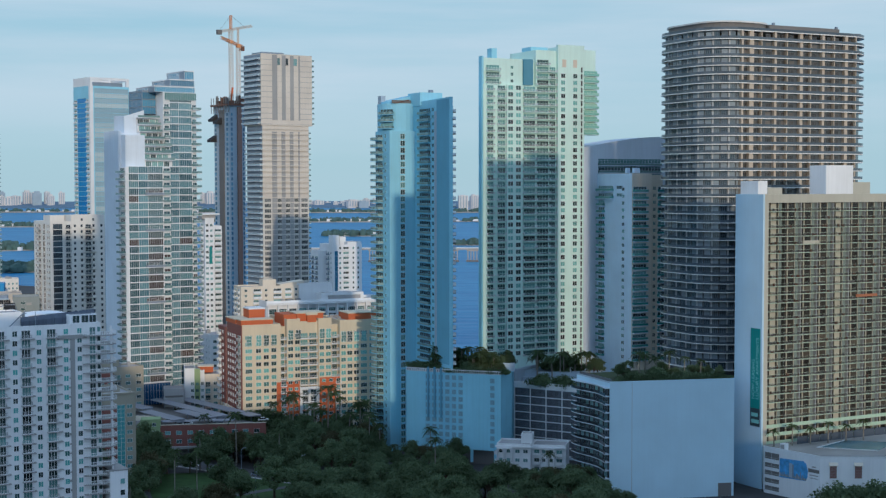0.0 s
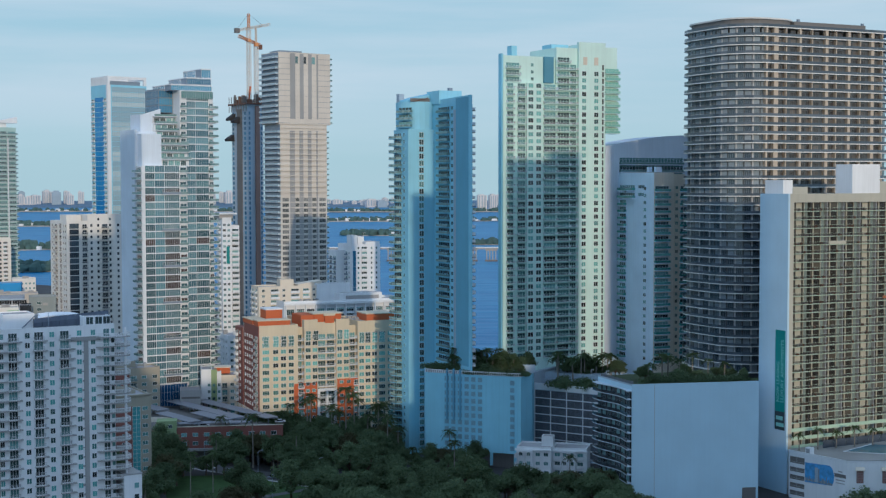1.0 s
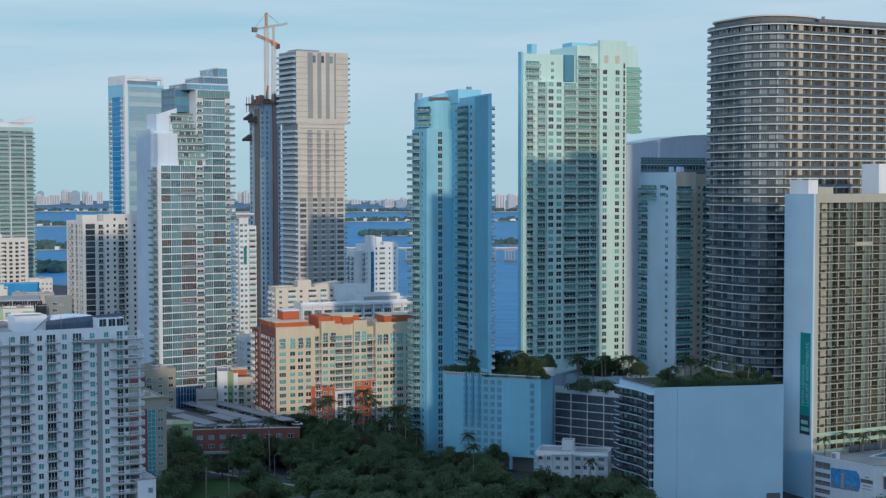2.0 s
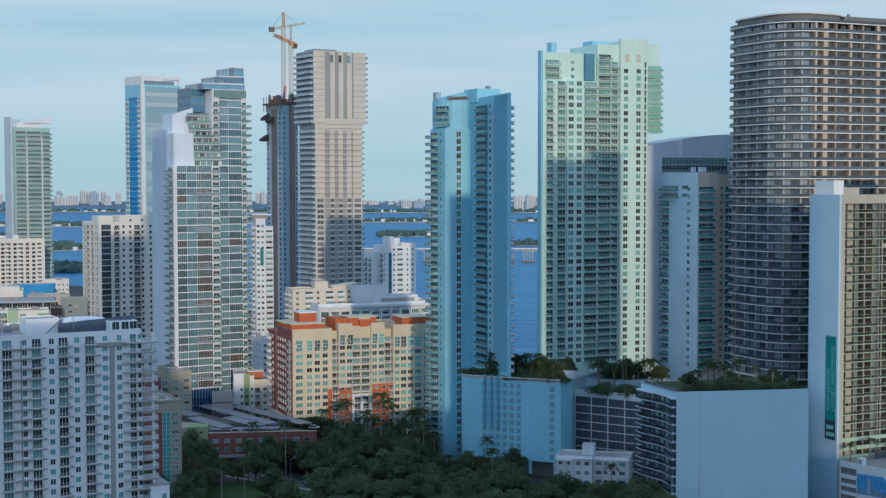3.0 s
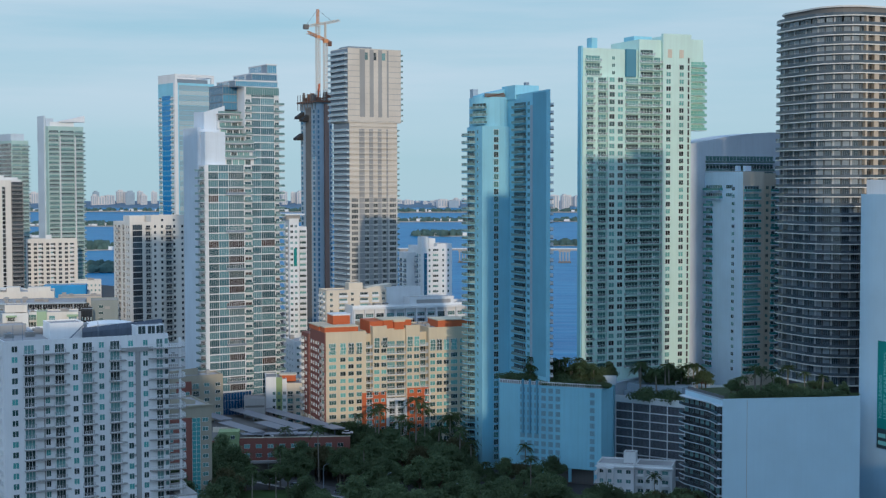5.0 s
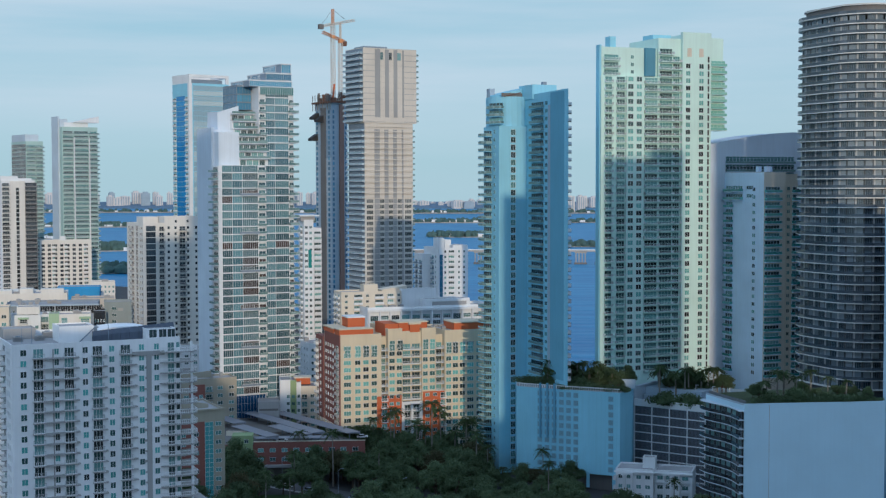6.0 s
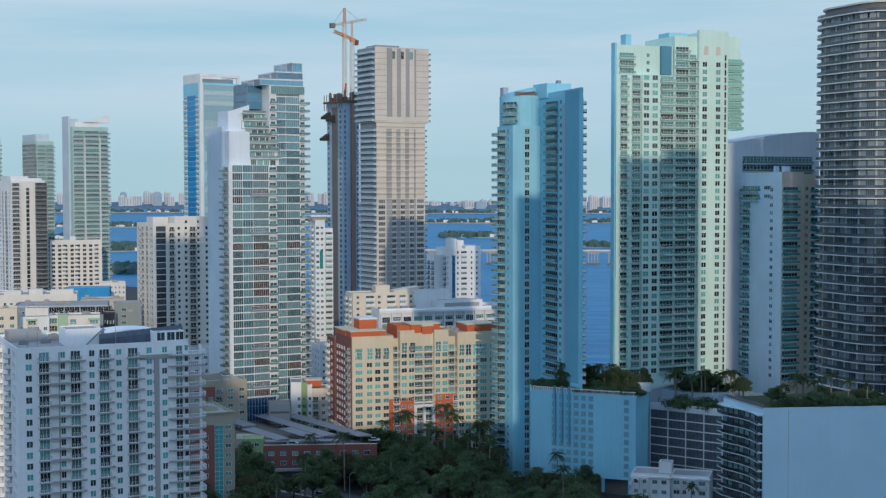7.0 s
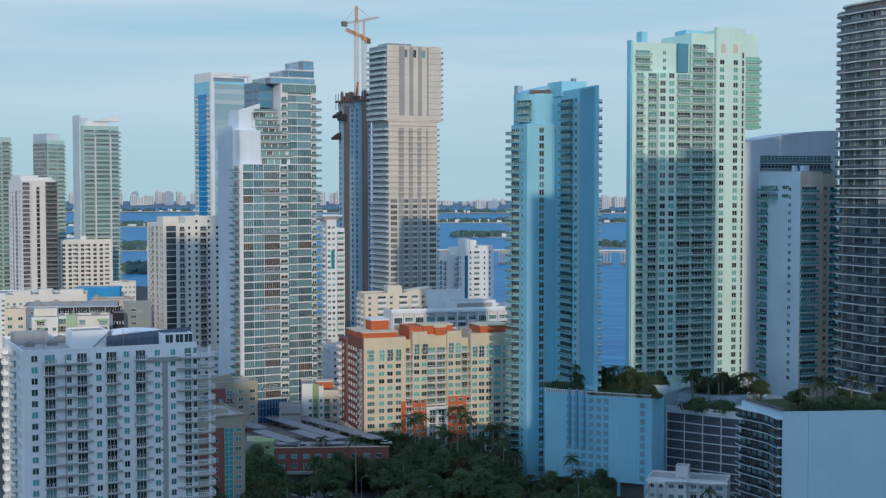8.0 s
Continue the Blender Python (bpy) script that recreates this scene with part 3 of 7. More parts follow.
# ---- tower under construction with crane ----
b = thing("unfinished_tower", "unfinished dark concrete tower with rusty formwork on top", "building", -154, 1020, 0, 35)
part("wall", Shape().box(0, 0, 0, 12.3, 26, 171, SLATE), b)
part("core_shaft", Shape().box(5.6, -1.6, 0, 8.8, 0.0, 170, painted("hoist_brown", (0.26, 0.17, 0.14))), b, "rust-brown hoist shaft")
part("side_shaft", Shape().box(-0.5, 9, 0, 0.0, 17, 168, DARKGREY), b)
face(b, FRONT, 1, 3.6, 46, [("w", 10.2, 1.3, 1), ("w", 0.6, 1.4, 1)], style(STEEL, GLASS_BLUE, high=2.4, sill=0.5, cap=100))
face(b, left_face(26), 1, 3.6, 46, [("w", 1.0, 3.0, 1), ("w", 20, 3.0, 1)], style(STEEL, GLASS_BLUE, high=2.4, sill=0.5, cap=100))
# near-black colour keeps the safety platforms dark where the sun lights them
FAN_BLACK = painted("near_black_sheet", (0.03, 0.032, 0.036))
deck = Shape().box(-2.2, -2.2, 171, 14.5, 28, 172.2, RUST)
r = random.Random(5)
for k in range(26):
    x, y = r.uniform(-2, 13), r.uniform(-2, 26)
    deck.box(x, y, 172.2, x + r.uniform(0.5, 2.5), y + r.uniform(0.5, 2.5), 172.2 + r.uniform(1.2, 6.5), RUST if k % 3 else DARKGREY)
for k in range(8):
    deck.bar((-2.2, -2 + 4 * k, 166), (-2.2, -2 + 4 * k, 177), 0.2, DARKGREY)
part("formwork", deck, b, "rust-brown formwork and scaffold deck")
for z, y in ((160, 20), (158, 12), (145, 22)):
    part("safety_fan", Shape().prism([(-5.0, y), (0, y), (0, y + 6), (-5.0, y + 6)], z, [z + 1.6, z + 5.0, z + 5.0, z + 1.6], FAN_BLACK), b, "dark folded safety platform")
part("safety_fan", Shape().prism([(12.3, -3), (17, -3), (17, 3), (12.3, 3)], 160, [165, 162, 162, 165], FAN_BLACK), b)


def lattice(a, c, half, bays, mat):
    """A square lattice mast from a to c."""
    a, c = Vector(a), Vector(c)
    q = (c - a).to_track_quat("Z", "Y").to_matrix()
    s = Shape()
    corner = [q @ Vector((x * half, y * half, 0)) for x, y in ((-1, -1), (1, -1), (1, 1), (-1, 1))]
    for k in corner:
        s.bar(a + k, c + k, 0.13, mat)
    for k in range(bays):
        p, r2 = a.lerp(c, k / bays), a.lerp(c, (k + 1) / bays)
        for j in range(4):
            i = (j + 1) % 4
            s.bar(p + corner[j], r2 + corner[i], 0.09, mat)
            s.bar(r2 + corner[j], r2 + corner[i], 0.09, mat)
    return s


crane = thing("tower_crane", "orange and white lattice tower crane above the unfinished tower", "crane", -154, 1020, 172.2, 35)
part("mast", lattice((3.2, 4, 0), (3.2, 4, 54), 1.2, 24, CRANE_WHITE), crane)
part("climbing_frame", Shape().box(1.4, 2.2, -6, 5.0, 5.8, 2.5, RUST).bar((2.0, 2.4, 0), (3.4, 2.4, 12), 0.5, ORANGE), crane, "orange climbing frame at the mast foot")
part("second_mast", lattice((9.0, 4, -8), (9.0, 4, 41), 1.2, 22, CRANE_WHITE), crane)
part("slewing_ring", Shape().box(1.9, 2.7, 44, 4.5, 5.3, 46.0, YELLOW), crane, "orange slewing ring")
part("slewing_ring", Shape().box(7.7, 2.7, 41.0, 10.3, 5.3, 43.6, YELLOW), crane, "orange slewing ring")
part("second_head", lattice((9.0, 4, 43.6), (9.0, 4, 55), 0.5, 5, CRANE_WHITE), crane)
part("tower_head", lattice((3.2, 4, 54), (3.2, 4, 64), 0.7, 5, YELLOW), crane)
part("jib", lattice((-7.0, 1.4, 51.5), (24.5, 13.0, 58.5), 0.8, 18, CRANE_WHITE), crane, "white lattice jib")
part("counter_jib", lattice((-6.0, 1.6, 47.5), (14.5, 8.6, 42.5), 0.8, 12, YELLOW), crane, "orange counter jib")
part("counterweight", Shape().box(-9.0, 0.2, 49.5, -5.6, 2.8, 52.8, DARKGREY), crane)
part("counterweight", Shape().box(12.8, 7.2, 39.4, 15.8, 9.8, 42.8, RUST), crane)
part("tie_rope", Shape().bar((3.2, 4, 64), (17, 10.2, 57.6), 0.07, DARKGREY).bar((3.2, 4, 64), (-6.5, 1.6, 53), 0.07, DARKGREY), crane)

# ---- tall beige tower ----
b = thing("beige_tower", "tall beige concrete tower with flush grey strips and side balconies", "building", -116.8, 906, 0, 35)
SIDE_GLASS = glazing("blue_grey_side_glass", (0.015, 0.03, 0.045), (0.06, 0.10, 0.13), 0.4)
RAIL_PALE = glazing("pale_blue_rail_glass", (0.30, 0.40, 0.46), (0.42, 0.52, 0.57), 0.4, 0.15)
BEIGE_PALE = painted("pale_beige_film", (0.60, 0.55, 0.48))
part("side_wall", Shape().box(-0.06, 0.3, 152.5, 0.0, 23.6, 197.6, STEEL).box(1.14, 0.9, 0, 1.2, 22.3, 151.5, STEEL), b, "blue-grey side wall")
part("wall", Shape().box(1.2, 0.6, 104.5, 35.2, 22.5, 152, BEIGE_PALE), b)
# greyer below the shadow line: the shade is put into the colour
part("lower_wall", Shape().box(1.2, 0.6, 0, 35.2, 22.5, 104.5, painted("shaded_beige_concrete", (0.56, 0.54, 0.50))), b, "lower body with shade greying its beige concrete")
part("upper_wall", Shape().box(0, 0, 152, 37.6, 23.8, 198, BEIGE_PALE), b, "wider beige upper body")
# flush strips whose grey stands in for the shade of recesses
STRIPE = painted("grey_recess_shade", (0.32, 0.32, 0.315))
for z in range(27):
    part("joint", Shape().box(-0.02, -0.05, 108 + 3.45 * z, 37.62 if z > 12 else 35.2, 0.62, 108.07 + 3.45 * z, GREY), b)
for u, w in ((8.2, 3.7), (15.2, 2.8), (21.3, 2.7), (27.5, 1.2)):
    part("recess", Shape().box(u, -0.12, 155.5, u + w, 0.02, 197.4, STRIPE), b, "flush strip painted in grey recess shade")
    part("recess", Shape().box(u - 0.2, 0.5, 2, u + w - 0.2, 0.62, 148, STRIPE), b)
repeat("window", window_mesh(2.6, 4.6, 3, 2, GREY, GLASS), b, [pose(x, 0, 191) for x in (11.3, 17.4, 23.8)], 400)
face(b, on_face(0, 0.6, 0), 2, 3.45, 30, [("w", 2.4, 4.6, 4), ("w", 11.8, 3.0, 3), ("w", 17.9, 3.0, 3), ("w", 24.2, 3.0, 3), ("w", 29.4, 4.8, 4)], style(BEIGE_PALE, glazing("film_glass", (0.05, 0.06, 0.062), (0.20, 0.205, 0.20), 0.4), high=2.3, sill=0.4, cap=260))
face(b, on_face(0, 0.6, 0), 2, 3.45, 43, [("s", 1.2, 34.0)], style(slab=BEIGE_PALE, depth=0.2, cap=60))
face(b, on_face(0, 0, 0), 153, 3.45, 13, [("s", 0, 8.1), ("s", 28.8, 8.8)], style(slab=GREY, depth=0.12, cap=100))
face(b, left_face(23.8), 153, 3.45, 13, [("b", 0.2, 23.2, 12)], style(STEEL, SIDE_GLASS, RAIL_PALE, WHITE, 2.2, cap=120))
face(b, on_face(1.2, 22.5, -90), 2, 3.45, 43, [("b", 0.2, 21.6, 11)], style(STEEL, SIDE_GLASS, RAIL_PALE, WHITE, 2.0, cap=160))
face(b, right_face(37.6), 153, 3.45, 13, [("b", 1.0, 9, 6)], style(WHITE, GLASS, RAIL_GLASS, WHITE, 2.2, cap=300))
face(b, right_face(35.2), 2, 3.45, 43, [("b", 1.6, 9, 6)], style(WHITE, GLASS, RAIL_GLASS, WHITE, 2.2, cap=330))
part("roof_plant", Shape().box(4, 6, 198, 20, 20, 199.6, STEEL), b)

# ---- narrow white tower between ----
b = thing("narrow_tower", "narrow white apartment tower with balconies and turquoise stripe", "building", -137.3, 810, 0, 24)
block(b, 0, 0, 0, 5.4, 12, 94, WHITE, lip=0.6)
part("roof_slab", Shape().box(-3, -1.4, 96.4, 8.4, 12, 97.2, WHITE).box(-1.5, 0.5, 94, 6.4, 10, 96.4, GREY), b)
block(b, 5.4, 1.2, 0, 10.2, 12, 89.4, WHITE, lip=0.6, name="side_wall")
face(b, FRONT, 2, 3.1, 29, [("w", 0.5, 1.6, 2), ("w", 3.0, 1.5, 2)], style(cap=120))
part("stripe", Shape().box(2.4, -0.2, 68, 4.2, -0.13, 78, TEAL_SIGN), b, "turquoise glass stripe")
face(b, on_face(5.4, 1.2, 0), 2, 3.1, 28, [("b", 0.4, 4.2, 3)], style(WHITE, GLASS, WHITE, WHITE, 1.4, cap=120))
face(b, left_face(12), 2, 3.1, 29, [("b", 3.0, 6, 3)], style(WHITE, GLASS, WHITE, WHITE, 1.4, cap=120))

# ---- white mid-rises behind the orange block ----
b = thing("white_midrise", "bright white apartment mid-rise with stepped roof blocks", "building", -67, 860, 0, 24)
block(b, 0, 0, 0, 18.4, 26, 76, WHITE)
block(b, -6, 12, 0, 0, 26, 72, WHITE, name="side_wall")
block(b, 1, 4, 76, 5, 12, 82, WHITE, lip=0.4, name="roof_block")
block(b, 6, 6, 76, 10, 14, 81, WHITE, lip=0.4, name="roof_block")
block(b, 9, 0.2, 76, 18.2, 12, 78.2, WHITE, lip=0.3, name="roof_block")
face(b, FRONT, 3, 3.05, 24, [("b", 6.0, 4.0, 3), ("w", 12.2, 1.1, 1), ("w", 15.4, 1.1, 1), ("w", 3.6, 1.2, 1)], style(WHITE, GLASS, WHITE, WHITE, 1.2, cap=150))
part("glass_strip", window_mesh(2.2, 70.0, 1, 22, WHITE, GLASS_BLUE), b, "blue glazed stair strip", pose(0.6, 0, 3))
face(b, on_face(0, 12, -90), 3, 3.05, 23, [("b", 1.0, 3.0, 2), ("w", 6.4, 1.4, 1)], style(WHITE, GLASS, STEEL, WHITE, 1.2, cap=150))
face(b, on_face(-6, 26, -90), 3, 3.05, 22, [("b", 2.0, 4.0, 2), ("w", 9.0, 1.4, 1), ("b", 10.5, 3.2, 2)], style(WHITE, GLASS, STEEL, WHITE, 1.2, cap=150))

b = thing("long_white_midrise", "long white apartment mid-rise with column bays and flat roof", "building", -99.6, 790, 0, 24)
block(b, 0, 0, 0, 72, 22, 46.4, WHITE, lip=1.6)
block(b, 34, 4, 46.4, 60, 16, 50.8, WHITE, lip=0.5, name="roof_block")
part("louvre_band", Shape().box(38, 3.8, 47.4, 58, 4.0, 49.8, GREY), b, "grey louvred roof screen")
block(b, 24, 14, 46.4, 44, 21, 56, WHITE, lip=0.5, name="roof_block")
part("cornice", Shape().box(-0.5, -1.8, 45.6, 72, 0, 47.0, WHITE), b, "wide white cornice")
for k in range(13):
    part("column", Shape().box(0.4 + 5.9 * k, -1.7, 0, 1.1 + 5.9 * k, -0.0, 45.6, WHITE), b)
face(b, FRONT, 3, 3.4, 12, [("p", 1.5 + 5.9 * k, 4.4, 4) for k in range(12)], style(WHITE, GLASS, cap=150))
face(b, FRONT, 3, 3.4, 12, [("b", 1.5 + 5.9 * k, 4.4, 4) for k in (1, 5, 6, 7, 9, 10)], style(WHITE, GLASS, WHITE, WHITE, 1.2, cap=250))
rng_units(b, 4, 5, 32, 18, 46.5, 8, 8)

b = thing("cream_midrise", "cream apartment mid-rise with white balconies and roof terrace", "building", -115.3, 800, 0, 24)
CREAM_PALE = painted("pale_cream_paint", (0.66, 0.60, 0.50))
block(b, 0, 0, 0, 39, 15.5, 54.6, CREAM_PALE)
block(b, 14, 4, 54.6, 22, 11, 58.6, CREAM_PALE, lip=0.4, name="roof_block")
part("pitched_roof", Shape().prism([(24, 3), (38.6, 3), (38.6, 12), (24, 12)], 54.7, [56, 58, 58, 56], CREAM_PALE), b)
face(b, FRONT, 2, 3.1, 17, [("w", 2, 1.6, 2), ("b", 7, 5, 4), ("w", 14, 1.6, 2), ("b", 19, 5, 4), ("b", 26, 4, 3), ("w", 32, 1.6, 2), ("w", 35.4, 1.6, 2)], style(WHITE, GLASS, WHITE, WHITE, 1.2, cap=150))
face(b, left_face(15.5), 2, 3.1, 17, [("b", 2, 4, 2), ("b", 9, 4, 2)], style(WHITE, GLASS, WHITE, WHITE, 1.2, cap=150))

# ---- orange and cream apartment block ----
b = thing("orange_block", "cream apartment block with orange roof blocks and brick-red end", "building", -87.9, 613.1, 0.2, 24)
block(b, 0, 0, 0, 17.4, 26, 51.4, CREAM, lip=0.7)
block(b, 17.4, 3.2, 0, 20.4, 26, 50.0, CREAM, lip=0.5, name="recess_wall")
block(b, 20.4, 0.4, 0, 26.6, 26, 53.2, CREAM, lip=0.7)
block(b, 26.6, 1.8, 0, 35.2, 26, 52.0, CREAM, lip=0.5, name="recess_wall")
block(b, 35.2, 0.4, 0, 41.4, 26, 53.0, CREAM, lip=0.7)
block(b, 41.4, 3.2, 0, 45.2, 26, 50.0, CREAM, lip=0.5, name="recess_wall")
block(b, 45.2, 0, 0, 64.0, 26, 51.8, CREAM, lip=0.7)
st = style(WHITE, GLASS_SHUT, WHITE, WHITE, 1.2, 0.6, 1.85, bars=1, cap=230)
FZ, FN = 3.2, 15
face(b, FRONT, FZ, 2.98, FN, [("w", 1.2, 3.1, 3), ("w", 6.0, 2.4, 2), ("w", 9.5, 2.4, 2), ("w", 13.0, 2.4, 2)], st)
face(b, on_face(20.4, 0.4, 0), FZ, 2.98, FN, [("w", 0.5, 2.4, 2), ("w", 3.7, 2.3, 2)], st)
face(b, on_face(35.2, 0.4, 0), FZ, 2.98, FN, [("w", 0.4, 2.2, 2), ("w", 3.4, 2.4, 2)], st)
face(b, on_face(45.2, 0, 0), FZ, 2.98, FN, [("w", 0.6, 2.3, 2), ("w", 3.5, 2.5, 2), ("w", 6.7, 2.4, 2), ("w", 10.0, 3.0, 3), ("w", 14.2, 2.6, 2)], st)
st2 = style(CREAM, GLASS, WHITE, WHITE, 1.5, bars=1, cap=400)
face(b, on_face(17.4, 3.2, 0), FZ, 2.98, FN, [("b", 0.1, 2.8, 2)], style(CREAM, GLASS, WHITE, WHITE, 3.0, bars=1, cap=400))
face(b, on_face(41.4, 3.2, 0), FZ, 2.98, FN, [("b", 0.1, 3.6, 3)], style(CREAM, GLASS, WHITE, WHITE, 3.0, bars=1, cap=400))
face(b, on_face(26.6, 1.8, 0), FZ, 2.98, FN, [("b", 0.2, 4.0, 3), ("b", 4.4, 4.0, 3)], st2)
# tall top windows join two floors
repeat("tall_window", window_mesh(2.3, 4.2, 2, 3, WHITE, GLASS_SHUT), b, [pose(x, -0.06, FZ + 2.98 * 14 - 2.0) for x in (1.7, 6.3, 9.8, 13.3)] + [pose(x, 0.34, FZ + 2.98 * 14 - 0.2) for x in (21.1, 24.6, 35.8, 38.8)] + [pose(x, -0.06, FZ + 2.98 * 14 - 2.0) for x in (46, 48.9, 52.1, 55.6)], 40)
part("roof_block", Shape().box(20.2, 4, 50, 27.5, 18, 55.6, ORANGE), b, "orange roof block")
part("roof_block", Shape().box(26.0, 3.2, 52, 38.5, 14, 55.9, ORANGE).box(25.4, 2.6, 55.9, 39.1, 14.4, 56.3, CREAM).box(30.4, 1.6, 52, 34.6, 3.2, 55.2, ORANGE), b, "orange roof block with pale cap")
part("roof_gable", Shape().prism([(30.0, 1.5), (35.2, 1.5), (35.2, 4), (30.0, 4)], 55.2, [55.9, 55.9, 56.5, 56.5], CREAM), b)
part("roof_block", Shape().box(50.5, 3, 52, 64, 16, 55.0, ORANGE).box(50.2, 2.7, 55.0, 64.2, 16.3, 55.4, CREAM), b, "orange roof block")
part("roof_block", Shape().box(7.0, 14, 51.4, 14.5, 23, 57.6, ORANGE).box(6.8, 13.8, 57.6, 14.7, 23.2, 58.2, WHITE), b, "orange roof house with white cap")
# brick-red end
part("brick_wall", Shape().box(-0.4, 0.6, 14, 5.6, 24, 51.8, BRICK).box(-0.6, 26, 14, 0.0, 38, 49, BRICK).box(0, 26, 0, 17.4, 38, 49, BRICK), b, "brick-red painted end wall")
part("end_roof_block", Shape().box(-0.3, 0.9, 51.8, 14.2, 8.0, 54.0, ORANGE).box(-0.6, 0.6, 54.0, 14.5, 8.3, 54.4, CREAM).box(-0.3, 10, 51.8, 6, 26, 53.6, ORANGE).box(-0.6, 9.7, 53.6, 6.3, 26.3, 54.0, CREAM), b, "orange end roof block with cream cap")
part("plinth_wall", Shape().box(-0.5, 0.5, 0, 6.0, 38, 14, CREAM), b)
face(b, on_face(-0.4, 24, -90), FZ + 11.9, 2.98, 11, [("w", 1.6, 1.6, 2), ("w", 5.2, 1.6, 2), ("w", 9.0, 1.6, 2), ("w", 12.8, 1.6, 2), ("b", 18.0, 4.6, 2)], style(WHITE, GLASS_TEAL, GREY, GREY, 0.9, bars=1, cap=450))
face(b, on_face(-0.6, 38, -90), FZ + 11.9, 2.98, 11, [("b", 1.0, 4.0, 2), ("w", 7.0, 1.6, 2)], style(WHITE, GLASS_TEAL, WHITE, WHITE, 1.3, bars=1, cap=450))
face(b, on_face(-0.5, 38, -90), FZ - 0.4, 2.98, 4, [("w", 2 + 4.4 * k, 1.6, 2) for k in range(8)], style(WHITE, GLASS_TEAL, cap=450))
# orange entrance portal with white bay
part("portal", Shape().box(15.4, -0.3, 0, 26.0, 3.4, 26.0, ORANGE).box(35.6, 0.1, 0, 46.6, 3.4, 27.0, ORANGE).box(26.0, 0.5, 0, 35.6, 2.0, 14.0, ORANGE), b, "orange lower portal walls")
part("white_bay", Shape().box(26.2, -0.5, 4, 27.2, 0.5, 23.2, WHITE).box(34.2, -0.5, 4, 35.2, 0.5, 23.2, WHITE).box(30.3, -0.5, 4, 31.0, 0.5, 22.0, WHITE).box(27.2, -0.5, 22.0, 34.2, 0.5, 23.2, WHITE), b, "white entrance bay frame")
face(b, on_face(27.2, 0.3, 0), 4, 3.1, 6, [("b", 0.1, 3.0, 2), ("b", 3.9, 3.0, 2)], style(WHITE, GLASS, WHITE, WHITE, 0.7, bars=1, cap=450))
face(b, on_face(16.2, -0.3, 0), FZ, 2.98, 8, [("b", 1.0, 2.8, 2), ("w", 4.6, 1.8, 2), ("w", 7.5, 1.6, 2)], style(WHITE, GLASS_TEAL, WHITE, WHITE, 0.8, bars=1, cap=450))
face(b, on_face(35.6, 0.1, 0), FZ, 2.98, 8, [("w", 1.0, 1.8, 2), ("w", 4.4, 1.8, 2), ("b", 7.6, 2.8, 2)], style(WHITE, GLASS_TEAL, WHITE, WHITE, 0.8, bars=1, cap=450))
rng_units(b, 2, 9, 6, 14, 51.6, 3, 2)
rng_units(b, 46, 6, 49, 20, 51.9, 4, 4)

# ---- blue tower ----
BX, BY = -11.8, 600.0
b = thing("blue_tower", "pale blue condominium tower with curved balconies and roof crown", "building", BX, BY, 0, 27)
# main body, recessed front face runs from x = -12 to the inner corner at x = 0
part("wall", Shape().prism([(-12, 0), (0, 0), (16.4, -2.6), (13, 22), (-8, 20), (-12, 14.5)], 0, 136.5, PALE_BLUE), b)
part("wing", Shape().prism([(0, 0), (0, -32.6), (1.0, -32.9), (16.4, -2.6)], 36.4, 136.5, PALE_BLUE), b, "pale blue projecting wing")
part("wing_top", Shape().prism([(0, 0.1), (0, -32.6), (1.0, -32.9), (16.4, -2.6), (9, 10), (0, 8)], 136.5, [148.6, 149.3, 149.3, 148.5, 148, 148], PALE_BLUE), b, "pale blue wing top with sloping parapet")
part("crown_drum", Shape().prism([(-12 + 8 + 8 * math.cos(a), 10 + 9.5 * math.sin(a)) for a in [2 * math.pi * k / 24 for k in range(24)]], 136.5, 148.2, PALE_BLUE), b, "curved pale blue crown drum")
part("crown_screen", Shape().prism([(-4 + 6.4 * math.cos(a), 10 + 8 * math.sin(a)) for a in [2 * math.pi * k / 24 for k in range(24)]], 148.2, [150.6 + 1.6 * math.cos(2 * math.pi * k / 24) for k in range(24)], PALE_BLUE), b)
part("machine_room", Shape().box(-0.5, -6, 147, 10, 6, 152.6, PALE_BLUE), b, "pale blue lift machine room")
part("vent_shaft", Shape().box(-9.6, 14, 146, -7.4, 17, 152, SLATE), b)
part("vent_cowl", Shape().box(5.6, -3, 152.6, 7.2, -1.4, 154, STEEL), b)
# flat deep blue strip on the wall; no recess is cut
part("wall_panel", Shape().box(-0.12, -20.4, 40, 0.0, -18.4, 144, SLATE), b, "flat deep blue wall strip")
# same wing wall, its end darkened in colour to look shaded
part("end_panel", Shape().box(-0.06, -31.5, 40, 0.0, -20.4, 148.6, painted("shaded_end_blue", (0.17, 0.40, 0.54))), b, "end of the wing wall with shade in its blue")
st = style(PALE_BLUE, GLASS_TEAL, WHITE, PALE_BLUE, 1.4, cap=200, bars=1)
wing = on_face(0, 0, -90)
face(b, wing, 40, 2.95, 36, [("b", 4.2, 10.6, 6)], style(PALE_BLUE, GLASS_DARK, RAIL_GLASS, PALE_BLUE, 1.3, cap=200))
face(b, wing, 40, 2.95, 36, [("w", 16.0, 2.0, 2)], st)
face(b, wing, 40, 2.95, 24, [("w", 18.7, 1.4, 2)], style(PALE_BLUE, GLASS, cap=260))
face(b, on_face(0, 0, 0) @ pose(-12, 0, 0), 3, 2.95, 45, [("w", 5.0, 2.1, 2)], style(WHITE, GLASS_TEAL, sill=0.3, high=2.2, cap=320))
lf = on_face(-12, 14.5, -90)
